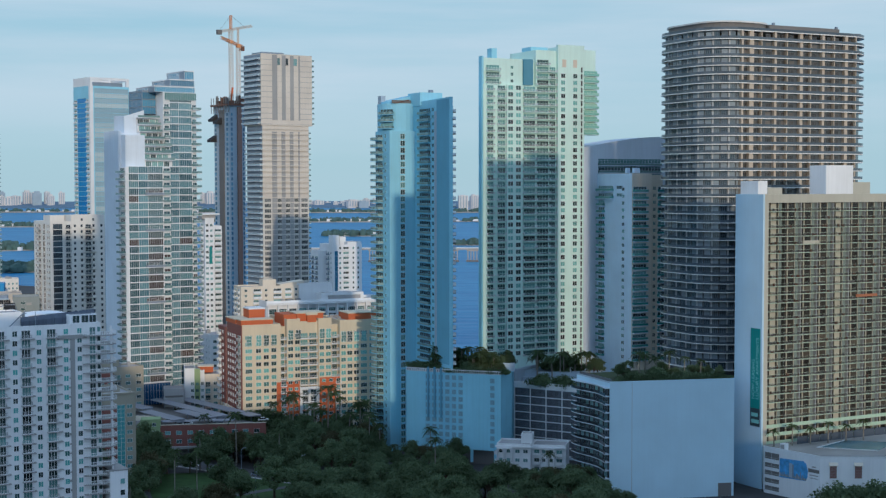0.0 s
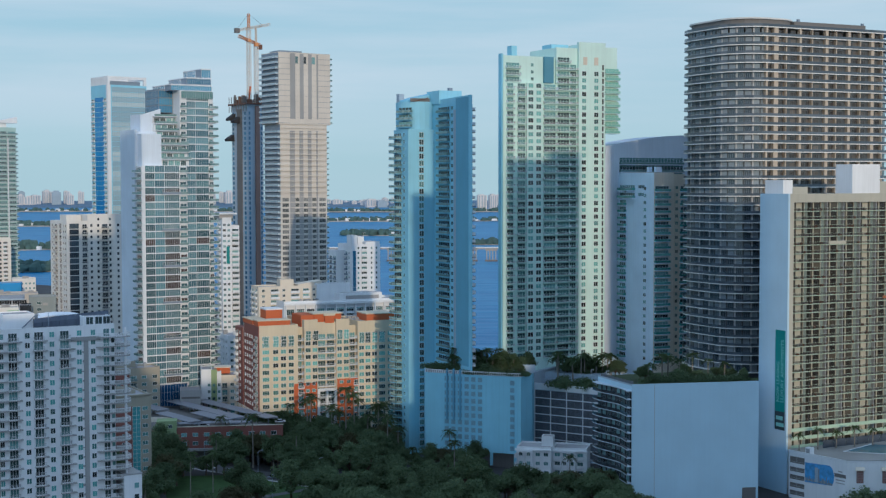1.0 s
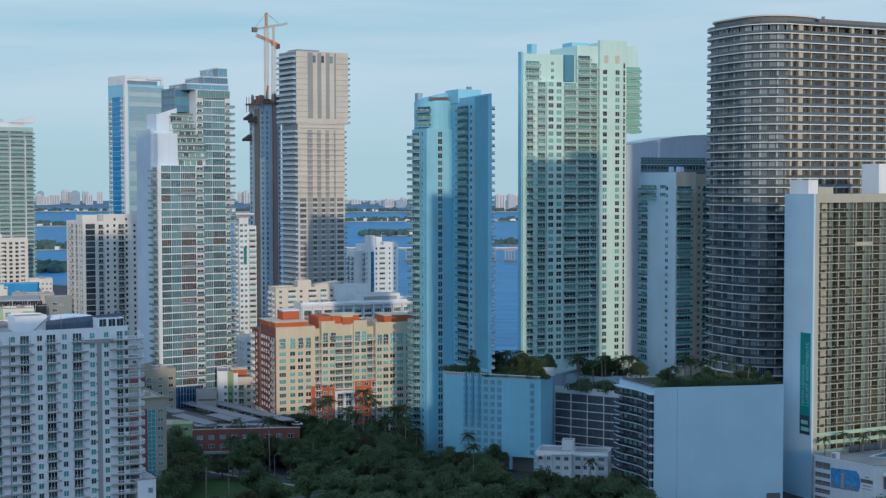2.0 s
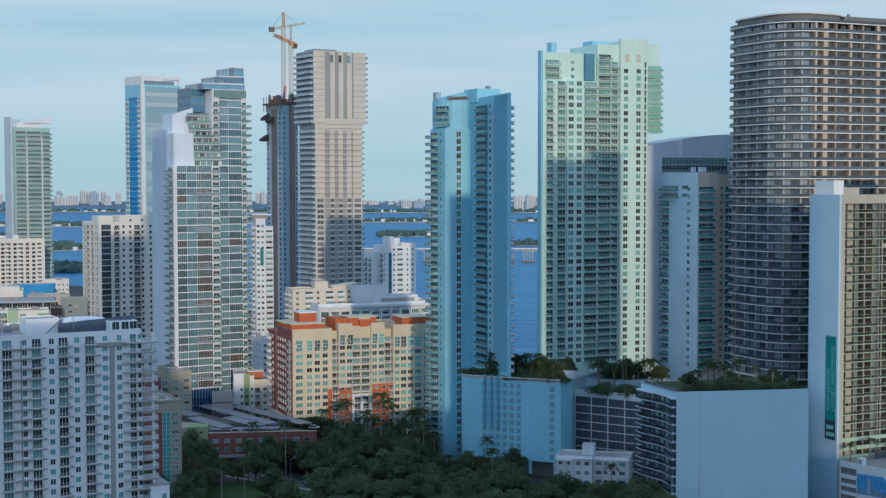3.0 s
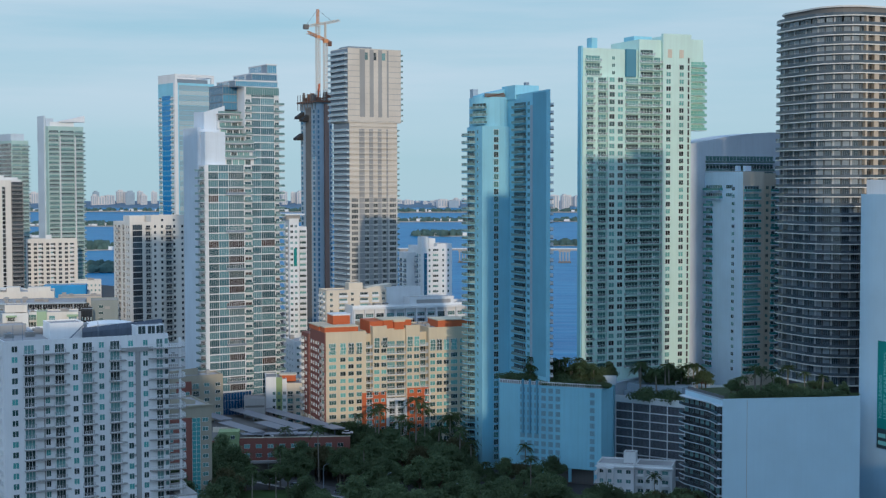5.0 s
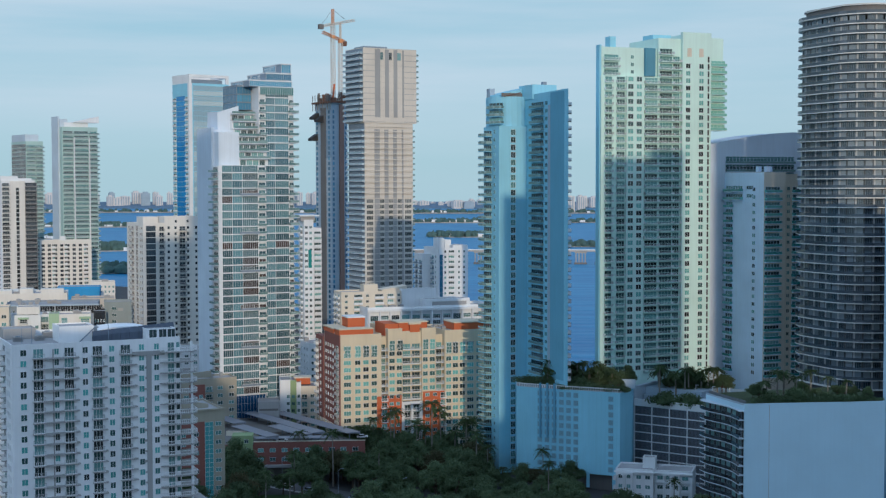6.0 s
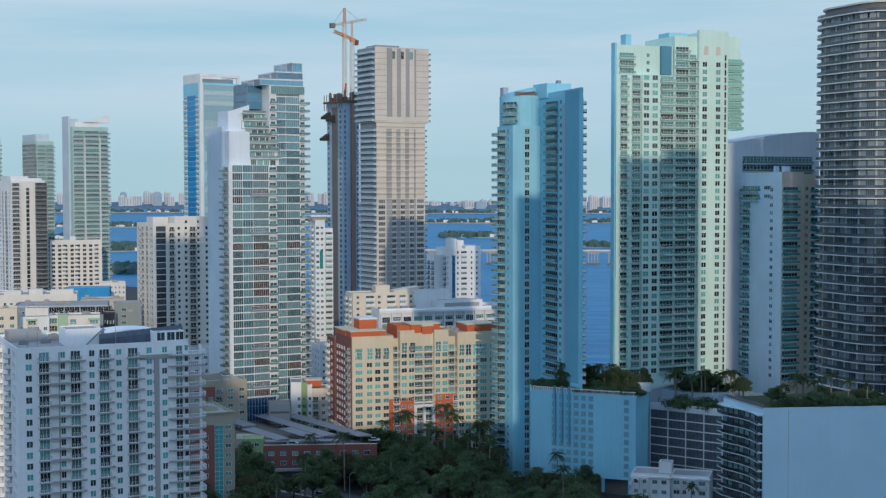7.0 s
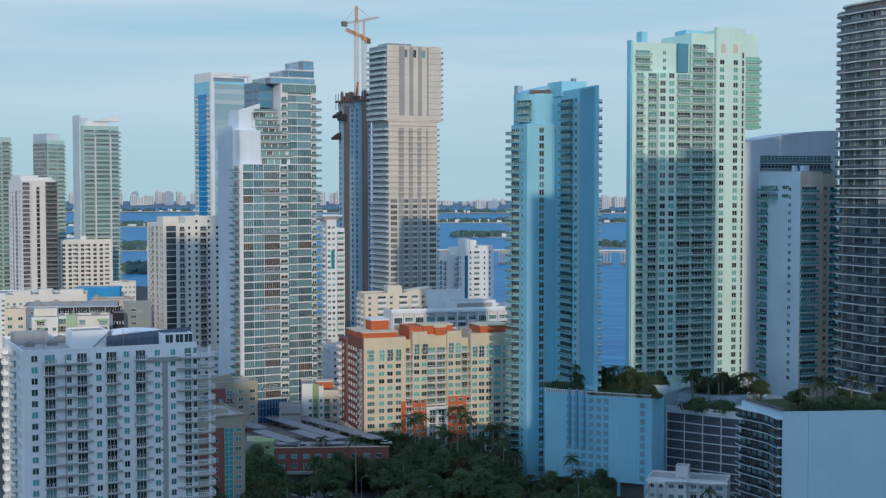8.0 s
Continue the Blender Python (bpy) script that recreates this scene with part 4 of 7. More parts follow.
face(b, lf, 3, 2.95, 45, [("b", 0.2, 7.6, 4)], style(PALE_BLUE, GLASS_DARK, RAIL_GLASS, PALE_BLUE, 2.6, curve=0.9, cap=330))
face(b, lf, 3, 2.95, 45, [("w", 9.6, 1.6, 2)], style(PALE_BLUE, GLASS, cap=400))
face(b, on_face(-12.2, 8, -65), 137.6, 2.95, 3, [("b", -0.6, 7.6, 4)], style(PALE_BLUE, GLASS, RAIL_GLASS, PALE_BLUE, 1.6, curve=0.6, cap=400))
face(b, on_face(1.0, -32.9, 63), 40, 2.95, 36, [("b", 1.0, 5.0, 2)], style(PALE_BLUE, GLASS, WHITE, DARKGREY, 1.3, bars=1, cap=260))
part("roof_clutter", Shape().box(-10, 2, 148.2, -1, 2.2, 149.6, DARKGREY).bar((-9, 1.5, 148.2), (-2, 1.5, 149.8), 0.15, RUST).box(-8, 3, 148.2, -6, 5, 149.4, DARKGREY), b, "dark roof clutter and rails")

# ---- blue podium in front of it ----
pod = thing("blue_podium", "pale blue parking podium with grids of square openings", "building", -15.1, 578.4, 0.9, 0)
pod.scale = (0.992, 0.992, 0.992)
arc = [(0.0, 0.0), (3.0, -1.9), (8, -4.2), (16, -7.4), (27, -11.6), (38.6, -15.6)]
arc = [(x, y + 0.0) for x, y in arc]
part("wall", Shape().prism(arc + [(43.5, -6.0), (46, 20), (-1, 22)], 5.2, 36.4, PALE_BLUE), pod)
# dark grey block carries the shade under the podium in its colour
part("base", Shape().prism([(2, 1), (37, -13), (42, -5), (44, 19), (0, 20)], -1.0, 5.2, DARKGREY), pod, "set-back ground floor with shade painted dark grey")
for x, y in ((8, -3.4), (17, -7), (27, -11), (36.5, -14.4)):
    part("column", Shape().box(x - 0.6, y - 0.4, 0, x + 0.6, y + 0.8, 5.2, PALE_BLUE), pod)
part("roof", Shape().prism([(x + 0.2, y + 0.5) for x, y in arc] + [(43, -5.6), (45.6, 19.6), (-0.6, 21.6)], 36.404, 36.6, ROOF), pod, "grey podium deck")
rail = Shape()
for (x0, y0), (x1, y1) in zip(arc[:-1], arc[1:]):
    k = max(1, int(math.hypot(x1 - x0, y1 - y0) / 0.9))
    for j in range(k):
        x, y = x0 + (x1 - x0) * j / k, y0 + (y1 - y0) * j / k
        rail.box(x - 0.12, y, 36.4, x + 0.12, y + 0.24, 37.6, WHITE)
    rail.prism([(x0, y0), (x1, y1), (x1, y1 + 0.25), (x0, y0 + 0.25)], 37.6, 37.85, WHITE)
part("balustrade", rail, pod, "white balustrade round the deck")
GRILLE_EDGE = painted("blue_grille_frame", (0.28, 0.50, 0.62), 0.1, 0.6)
GRILLE = painted("blue_grey_grille", (0.22, 0.36, 0.45), 0.15, 0.6)


def opening_mesh(w, h):
    key = ("opening", w, h)
    if key not in KEPT:
        KEPT[key] = window_mesh(w, h, 1, 5, GRILLE_EDGE, GRILLE)
    return KEPT[key]


f = on_face(3.0, -1.9, math.degrees(math.atan2(-5.5, 13.0)))
f1 = on_face(8, -4.2, math.degrees(math.atan2(-3.2, 8.0)))
f2 = on_face(16, -7.4, math.degrees(math.atan2(-4.2, 11.0)))
f3 = on_face(27, -11.6, math.degrees(math.atan2(-4.0, 11.6)))
repeat("opening", opening_mesh(1.9, 1.9), pod, [f1 @ pose(0.0 + 2.9 * k, -0.02, 7.0 + 2.95 * j) for j in range(10) for k in range(3)] + [f2 @ pose(0.1 + 2.9 * k, -0.02, 7.0 + 2.95 * j) for j in range(10) for k in range(3)] + [f3 @ pose(7.8, -0.02, 6.4 + 2.95 * j) for j in range(10)], 200)
for u in (1.2, 4.1, 7.0):
    part("fin", Shape().box(u - 0.3, -0.9, 17.5, u + 0.3, 0, 38.5, painted("blue_fin", (0.16, 0.36, 0.50))), pod, "deep blue upright fin", f1)
part("deck_house", Shape().box(33, 2, 36.6, 44, 10, 41.0, PALE_BLUE).box(40, -4, 36.4, 45, 4, 39.8, SLATE), pod)

# ---- garage between the podiums ----
b = thing("parking_garage", "slate blue parking garage with white grid and dark mesh bays", "building", 30.2, 589.6, 0, -32)
part("wall", Shape().box(0, 0, 0, 47, 26, 28.6, SLATE), b)
part("top_band", Shape().box(-0.1, -0.4, 28.4, 47, 0.0, 31.0, WHITE).box(0, 0, 28.6, 47, 0.4, 31.0, WHITE), b, "white parapet band")
part("roof", Shape().box(0.1, 0.5, 28.6, 46.9, 25.8, 29.0, ROOF), b)
part("end_wall", Shape().box(-1.9, -0.3, 0, 0, 20, 35.5, SLATE), b, "pale slate end wall")
MESH_DARK = painted("dark_mesh_screen", (0.13, 0.145, 0.175), 0.25, 0.6, 0.0, 4.0)
# flat dark sheet stands in for the shaded rooms behind the mesh
CAR_ROOM = painted("painted_room_shade", (0.07, 0.075, 0.085), 0.2, 0.8)
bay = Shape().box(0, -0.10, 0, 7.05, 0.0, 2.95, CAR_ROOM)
for k in range(12):
    bay.box(0.3 + 0.56 * k, -0.16, 0, 0.58 + 0.56 * k, -0.10, 2.95, MESH_DARK)
repeat("mesh_bay", bay.mesh("mesh_bay"), b, [pose(0.3 + 7.45 * k, 0, 1.6 + 3.37 * j) for k in range(6) for j in range(8)], 160)
repeat("beam", box_mesh("beam", 0, -0.35, 0, 46.6, 0.0, 0.36, WHITE), b, [pose(0.1, 0, 1.2 + 3.37 * j) for j in range(8)], 60)
repeat("mullion", box_mesh("mullion", 0, -0.42, 0, 0.36, 0.0, 27.4, WHITE), b, [pose(-0.06 + 7.45 * k, 0, 1.0) for k in range(7)], 60)
part("deck_wall", Shape().box(0, 9, 29, 24, 22, 34.5, SLATE), b, "blue-grey deck wall")
for u in (20, 27, 34):
    part("deck_lamp", Shape().bar((u, 12, 29), (u, 12, 36.5), 0.09, WHITE).bar((u, 12, 36.5), (u + 1.2, 12, 36.5), 0.08, WHITE), b, "slim white deck lamp")

# ---- small white house in front ----
b = thing("small_apartment_house", "small old white apartment house with arched porch and roof house", "building", 21.0, 549, 0, -12)
block(b, 0, 0, 0, 13.5, 12, 11.4, WHITE, lip=0.6)
block(b, 13.5, 2.5, 0, 27, 14, 11.0, WHITE, lip=0.6, name="side_wall")
block(b, 9, 5, 11.4, 13.5, 9.5, 15.2, WHITE, lip=0.3, name="roof_house")
part("cornice", Shape().box(-0.5, -0.7, 10.6, 13.9, 0, 11.2, WHITE).box(13.5, 1.7, 10.2, 27.4, 2.5, 10.8, WHITE), b)
for u in (0.4, 3.6, 17.0, 20.0):
    arch = Shape()
    y0 = -1.1 if u < 13 else 1.4
    for k in range(8):
        a0, a1 = math.pi * k / 8, math.pi * (k + 1) / 8
        arch.prism([(u + 1.2 - 1.2 * math.cos(a0), y0), (u + 1.2 - 1.2 * math.cos(a1), y0), (u + 1.2 - 1.2 * math.cos(a1), y0 + 1.1), (u + 1.2 - 1.2 * math.cos(a0), y0 + 1.1)], 8.6 + 1.6 * min(math.sin(a0), math.sin(a1)), 10.6, WHITE)
    arch.box(u - 0.25, y0, 0, u, y0 + 1.1, 10.6, WHITE).box(u + 2.4, y0, 0, u + 2.65, y0 + 1.1, 10.6, WHITE)
    part("arch", arch, b, "white arched porch bay")
face(b, FRONT, 0.6, 3.5, 3, [("w", 1.0, 1.4, 2), ("w", 4.0, 1.4, 2), ("w", 7.4, 1.8, 2), ("w", 10.6, 1.8, 2)], style(WHITE, GLASS, cap=60))
face(b, on_face(13.5, 2.5, 0), 0.6, 3.4, 3, [("b", 0.8, 2.6, 2), ("w", 4.2, 1.3, 2), ("w", 7.2, 1.3, 2), ("b", 9.6, 2.8, 2)], style(WHITE, GLASS, WHITE, WHITE, 1.1, cap=60))
face(b, left_face(12), 0.6, 3.5, 3, [("b", 1.5, 3.4, 2), ("w", 6.2, 1.4, 2), ("b", 8.2, 3.0, 2)], style(WHITE, GLASS, WHITE, WHITE, 1.1, cap=60))

# ---- mint-white twin tower ----
UE = 64.2  # end of the upper storeys above the slate block
b = thing("mint_tower", "mint-white condominium tower with green glass balconies and stepped top", "building", 18.1, 606, 0, 27)
part("wall", Shape().prism([(0, 2.4), (26, 2.4), (26, 24), (11.4, 24)], 0, 168.4, MINT), b)
part("wall", Shape().box(26, 1.0, 0, 41.5, 24, 172.6, MINT), b)
part("front_bay", Shape().prism([(-0.6, 0.4), (26, 0.4), (26, 2.4), (0, 2.4)], 0, 156.8, MINT), b, "lower mint-white front bay")
part("window_bay", Shape().box(10.6, -0.4, 0, 18.5, 0.4, 156.8, MINT), b)
part("right_wall", Shape().box(36.4, -0.6, 0, 41.5, 1.0, 175.2, MINT), b)
part("right_wall", Shape().box(41.5, -0.6, 0, 50.0, 24, 175.2, MINT), b)
part("end_wall", Shape().box(50.0, 12.0, 0, 56.0, 22, 174.8, MINT).box(56.0, 12.0, 136.4, UE, 22, 174.8, MINT), b)
part("left_strip", Shape().box(-0.9, 1.2, 0, 0.0, 4.0, 169, PALE_BLUE), b, "pale blue end strip")
# a dark blue box stands in for the recess and its shade
part("top_recess", Shape().box(20.0, 0.9, 157.2, 24.6, 2.2, 168.4, painted("deep_blue_recess_shade", (0.10, 0.26, 0.36))), b, "deep blue box for the shaded top recess")
part("roof_house", Shape().box(26.4, 6, 172.6, 35.0, 14, 174.4, PALE_BLUE), b, "pale blue roof house")
part("roof_house", Shape().box(6.6, 6, 168.4, 9.2, 10, 173.0, PALE_BLUE), b, "pale blue roof house")
PINK = painted("faded_pink_panel", (0.58, 0.52, 0.44))
for u in (38.6, 44.2):
    part("vent_panel", Shape().box(u, -0.72, 165.4, u + 2.0, -0.6, 168.8, PINK), b, "faded pinkish vent panel")
st = style(MINT, GLASS_TEAL, WHITE, MINT, 1.3, bars=1, cap=130)
Z0, FH = 38.4, 2.97
face(b, on_face(0, 0.4, 0), Z0, FH, 40, [("b", 1.0, 3.6, 2), ("b", 6.2, 4.2, 3)], style(MINT, GLASS_TEAL, WHITE, MINT, 1.3, bars=1, cap=160))
face(b, on_face(10.6, -0.4, 0), Z0, FH, 40, [("w", 0.6, 2.5, 2), ("w", 4.5, 2.5, 2)], style(WHITE, GLASS_SHUT, sill=0.5, high=1.95, cap=200))
face(b, on_face(18.6, 0.4, 0), Z0, FH, 40, [("b", 0.5, 6.4, 4)], style(MINT, GLASS, WHITE, MINT, 1.5, bars=1, cap=220))
face(b, on_face(26, 1.0, 0), Z0, FH, 44, [("b", 0.3, 6.4, 4)], style(MINT, GLASS_TEAL, WHITE, MINT, 1.5, bars=1, cap=260))
face(b, on_face(32.4, 1.0, 0), Z0, FH, 43, [("b", 0.2, 3.6, 3)], style(MINT, GLASS_TEAL, WHITE, MINT, 1.8, bars=1, cap=300))
face(b, on_face(36.4, -0.6, 0), Z0, FH, 42, [("w", 1.5, 2.2, 2), ("w", 7.8, 2.2, 2)], style(WHITE, GLASS_SHUT, sill=0.5, high=1.95, cap=300))
face(b, on_face(36.4, -0.6, 0), Z0, FH, 43, [("w", 11.9, 0.8, 1)], style(GREY, GLASS_DARK, sill=0.2, high=2.3, cap=340))
face(b, on_face(0, 2.4, 0), Z0 + FH * 40, FH, 3, [("b", 1.6, 7.0, 5), ("w", 14, 1.4, 2)], style(MINT, GLASS_TEAL, WHITE, MINT, 1.4, bars=1, cap=340))
RAIL_MINT = glazing("mint_rail_glass", (0.22, 0.48, 0.43), (0.36, 0.60, 0.54), 0.4, 0.15)
face(b, on_face(50.0, 12.0, 0), Z0 + FH * 33, FH, 10, [("b", 7.6, UE - 50.0 - 6.4, 4)], style(MINT, GLASS_TEAL, RAIL_MINT, MINT, 1.3, cap=340, door=RAIL_MINT))
face(b, on_face(UE, 12.0, 90), Z0 + FH * 33, FH, 10, [("b", 0.6, 6.4, 4)], style(MINT, GLASS_TEAL, RAIL_MINT, MINT, 1.8, cap=380))
part("ground_body", Shape().box(8, 2, 0, 58, 28, 36, SLATE), b)

# ---- curved-roof slate block behind ----
PALE_SLATE = painted("pale_slate_render", (0.60, 0.66, 0.75))
b = thing("slate_block", "slate blue apartment block with a gently curved roof", "building", 64.46, 641.5, 0, 27)
poly = [(46.0 * k / 8, 0) for k in range(9)] + [(46.0 * k / 8, 20) for k in range(8, -1, -1)]
curve = [130.6 + 5.4 * math.sin(0.5 * math.pi * k / 8) for k in range(9)]
part("wall", Shape().prism(poly, 0, curve + curve[::-1], PALE_SLATE), b)
face(b, FRONT, 98.6, 3.4, 8, [("p", 7.4, 35.0, 20)], style(PALE_SLATE, GLASS_TEAL, cap=60))
face(b, FRONT, 98.6, 3.4, 8, [("b", 7.4, 35.0, 20)], style(PALE_SLATE, GLASS_TEAL, RAIL_GLASS, PALE_SLATE, 1.2, cap=120))

# ---- white mid tower ----
RAIL_GREEN = glazing("sea_green_rail_glass", (0.06, 0.24, 0.24), (0.16, 0.40, 0.38), 0.4, 0.15)
# white paint, brightened and tinted with the blue light of its shaded side
LILAC_WHITE = painted("white_paint_with_shade_blue", (0.68, 0.81, 0.96))
b = thing("white_tower", "white condominium tower with green glass balconies and cream flank", "building", 83.3, 620, -3.8, 27)
b.scale = (1.033, 1.033, 1.033)
part("wall", Shape().box(0, 0, 0, 10.2, 27, 118.4, LILAC_WHITE), b)
part("cream_wall", Shape().box(10.2, 0.6, 0, 16.4, 24, 117.8, CREAM_PALE), b, "cream rendered flank wall")
# sandy render made lighter in place of sunlight that does not reach it
FLANK = painted("sandy_render_with_sunlight", (0.72, 0.66, 0.57))
part("cream_front", Shape().box(0.05, -0.14, 0, 10.2, 0.0, 118.4, FLANK), b, "sandy rendered front wall, lightened as if sunlit")
part("roof", Shape().box(0.4, 0.4, 118.404, 16, 23.6, 118.6, ROOF), b)
for x, y in ((4, 4), (6, 5), (3, 8)):
    roof_unit(b, x, y, 118.6, 1.6, 1.6, 2.2, LILAC_WHITE)
face(b, on_face(0, -0.14, 0), 38, 3.02, 25, [("b", 0.3, 7.4, 5)], style(LILAC_WHITE, GLASS, RAIL_GREEN, LILAC_WHITE, 1.5, cap=160))
face(b, on_face(10.2, 0.6, 0), 38, 3.02, 25, [("w", 1.2, 1.4, 2)], style(CREAM_PALE, GLASS_TEAL, cap=160))
face(b, right_face(16.4), 38, 3.02, 25, [("b", 1.0, 6.0, 4)], style(LILAC_WHITE, GLASS_TEAL, RAIL_GREEN, LILAC_WHITE, 1.8, cap=260))
face(b, on_face(16.4, 0.6, 0), 38, 3.02, 25, [("b", -2.6, 3.8, 2)], style(LILAC_WHITE, GLASS_TEAL, RAIL_GREEN, LILAC_WHITE, 1.5, cap=300))
lf = left_face(27)
face(b, lf, 38, 3.02, 25, [("b", 1.2, 5.2, 3)], style(LILAC_WHITE, GLASS, RAIL_GREEN, LILAC_WHITE, 1.4, cap=200))
face(b, lf, 38, 3.02, 25, [("w", 19.6, 2.0, 2)], style(LILAC_WHITE, GLASS, sill=0.5, high=1.5, cap=230))
face(b, lf, 107.6, 3.3, 2, [("b", 1.2, 12.0, 7), ("w", 15.6, 4.6, 4)], style(LILAC_WHITE, GLASS_TEAL, RAIL_GREEN, LILAC_WHITE, 1.6, cap=300))

# ---- dark rounded tower ----
b = thing("dark_tower", "dark taupe rounded condominium tower with continuous slab balconies", "building", 108.5, 567, 0, 27)


def round_rect(x0, y0, x1, y1, r, steps=7):
    pts = []
    for cx, cy, a0 in ((x1 - r, y0 + r, -90), (x1 - r, y1 - r, 0), (x0 + r, y1 - r, 90), (x0 + r, y0 + r, 180)):
        pts += [(cx + r * math.cos(radians(a0 + 90 * k / steps)), cy + r * math.sin(radians(a0 + 90 * k / steps))) for k in range(steps + 1)]
    return pts


DX0, DY0, DX1, DY1 = 0.2, -0.5, 89.0, 46.0
core, rim = round_rect(DX0 + 1.8, DY0 + 1.8, DX1 - 1.8, DY1 - 1.8, 14.5), round_rect(DX0, DY0, DX1, DY1, 16.0)
part("core", Shape().prism(core, 0, 174, GLASS_DARK), b, "dark glass core")
RAIL_SMOKE = glazing("smoked_rail_glass", (0.062, 0.082, 0.105), (0.11, 0.135, 0.165), 0.4, 0.12)
slab_mesh = Shape().prism(rim, -0.34, 0.0, painted("pale_slab", (0.78, 0.77, 0.75))).mesh("slab")
s = Shape()
rim_in = round_rect(DX0 + 0.12, DY0 + 0.12, DX1 - 0.12, DY1 - 0.12, 15.9)
for k in range(len(rim)):
    j = (k + 1) % len(rim)
    if (Vector(rim[k]) - Vector(rim[j])).length > 0.01:
        s.prism([rim[k], rim[j], rim_in[j], rim_in[k]], 0.02, 1.05, RAIL_SMOKE)
rail_mesh = s.mesh("rail")
# party walls and glazed bays of one storey
PIER_BEIGE = painted("beige_pier_render", (0.50, 0.43, 0.35))
piers = []
for u, w in ((14.5, 0.9), (18.5, 2.2), (24.6, 0.4), (31.5, 1.1), (38.0, 0.4), (45.0, 1.5), (50.6, 0.4), (57.0, 1.3), (63.5, 0.4), (69.5, 1.6), (75.5, 0.4)):
    piers.append((u, box_mesh("party_wall", 0, DY0 + 0.35, 0, w, DY0 + 1.85, 3.2, PIER_BEIGE)))
g = []
for u in range(15):
    g.append(on_face(15.6 + 4.1 * u + (0.9 if u % 3 == 1 else 0.0), DY0 + 1.8, 0))
bay = window_mesh(2.6, 2.5, 3, 1, DARKGREY, glazing("lit_bay_glass", (0.03, 0.03, 0.032), (0.18, 0.165, 0.15), 0.25, 0.15))
curved = []
for k in range(len(core)):
    j = (k + 1) % len(core)
    d = Vector(core[j]) - Vector(core[k])
    if 0.5 < d.length and core[k][0] < 24 and core[j][0] < 24:
        m = max(1, round(d.length / 3.2))
        for i in range(m):
            curved.append(on_face(core[k][0], core[k][1], math.degrees(math.atan2(d.y, d.x))) @ pose(0.25 + d.length * i / m, 0, 0))
curve_bay = window_mesh(2.5, 2.9, 3, 1, STEEL, glazing("blue_grey_glass", (0.03, 0.050, 0.07), (0.30, 0.35, 0.40), 0.45, 0.08, 1.0))
pier = box_mesh("pier", -0.25, -0.25, 0, 0.45, 0.1, 3.2, painted("pale_grey_pier", (0.42, 0.44, 0.47)))
NL = 39
zs = [37.6 + 3.56 * k for k in range(NL, -1, -1)]
for z in zs:
    floor_slab = part("slab", slab_mesh, b, "", pose(0, 0, z))
    if z > 38:
        part("rail", rail_mesh, floor_slab, "smoked glass rail")
for k, (u, mesh) in enumerate(piers):
    repeat("party_wall", mesh, b, [pose(u, 0, z) for z in zs[1:]], 30 * k + 30)
repeat("window", bay, b, [f @ pose(0, 0, z + 0.1) for z in zs[1:] for f in g], 230)
repeat("window", curve_bay, b, [f @ pose(0, 0, z + 0.1) for z in zs[1:] for f in curved], 430)
repeat("pier", pier, b, [f @ pose(-0.2, 0, z) for z in zs[1:] for f in curved[::2]], 200)
crown = round_rect(DX0 + 3, DY0 + 3, 36, DY1 - 3, 13)
part("crown_drum", Shape().prism(crown, 176.4, 179.6, DARKGREY), b, "dark curved crown drum")
part("crown_rim", Shape().prism(round_rect(DX0 + 2.2, DY0 + 2.2, 36.5, DY1 - 2.2, 13.6), 179.6, 180.2, painted("pale_crown_rim", (0.62, 0.62, 0.60))), b, "pale curved crown rim")
part("crown_wall", Shape().box(32, 4, 176.4, 70, 34, 179.6, DARKGREY).box(70, 6, 176.4, 84, 32, 178.4, DARKGREY), b, "dark crown wall")
part("crown_post", Shape().box(34, 4, 179.6, 35, 5, 180.6, STEEL), b)
part("crown_post", Shape().box(70, 6, 178.4, 71, 7, 180.8, STEEL), b)

# ---- banner apartment slab ----
# white end wall; the blue of its shade is put into the colour
BLUE_WHITE = painted("white_render_with_blue_shade", (0.46, 0.63, 0.77), 0.05, 0.8, 0.012)
b = thing("bay_slab", "long cream apartment slab with continuous green-edged balconies", "building", 118.7, 520, 0, 28)
SLAB_GREEN = painted("pale_green_slab_edge", (0.41, 0.50, 0.40))
GREEN_FRONT = painted("mint_green_balcony_front", (0.38, 0.53, 0.41))
SLAB_CREAM = painted("slab_cream_render", (0.44, 0.43, 0.36))
PANEL_TEAL = painted("grey_teal_panel", (0.20, 0.26, 0.26))
# near-black: puts balcony shade into the back wall, also colours the rail bars
DARK_RECESS = painted("dark_bronze_and_recess_shade", (0.055, 0.052, 0.048), 0.15, 0.6)
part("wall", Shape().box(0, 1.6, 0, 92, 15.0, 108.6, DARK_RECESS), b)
part("end_wall", Shape().box(-0.5, -0.3, 0, 0.3, 15.3, 110, BLUE_WHITE), b, "blank white end wall tinted with blue shade")
part("cap", Shape().box(0.3, -0.3, 106.8, 92, 1.6, 110, SLAB_CREAM).box(0.3, 1.6, 108.6, 92, 2.0, 110, SLAB_CREAM), b, "cream roof band")
part("roof", Shape().box(0.3, 2.0, 108.604, 92, 14.7, 108.8, ROOF), b)
part("stair_house", Shape().box(1.5, 5, 108.8, 6, 14.9, 115, WHITE).box(8, 7, 108.8, 15, 13, 112.4, SLAB_CREAM), b, "white roof stair house")
part("lift_house", Shape().box(36, 6, 108.8, 50, 15, 121, WHITE).box(50, 7, 108.8, 60, 14.6, 114.5, SLAB_CREAM), b, "white roof lift house")
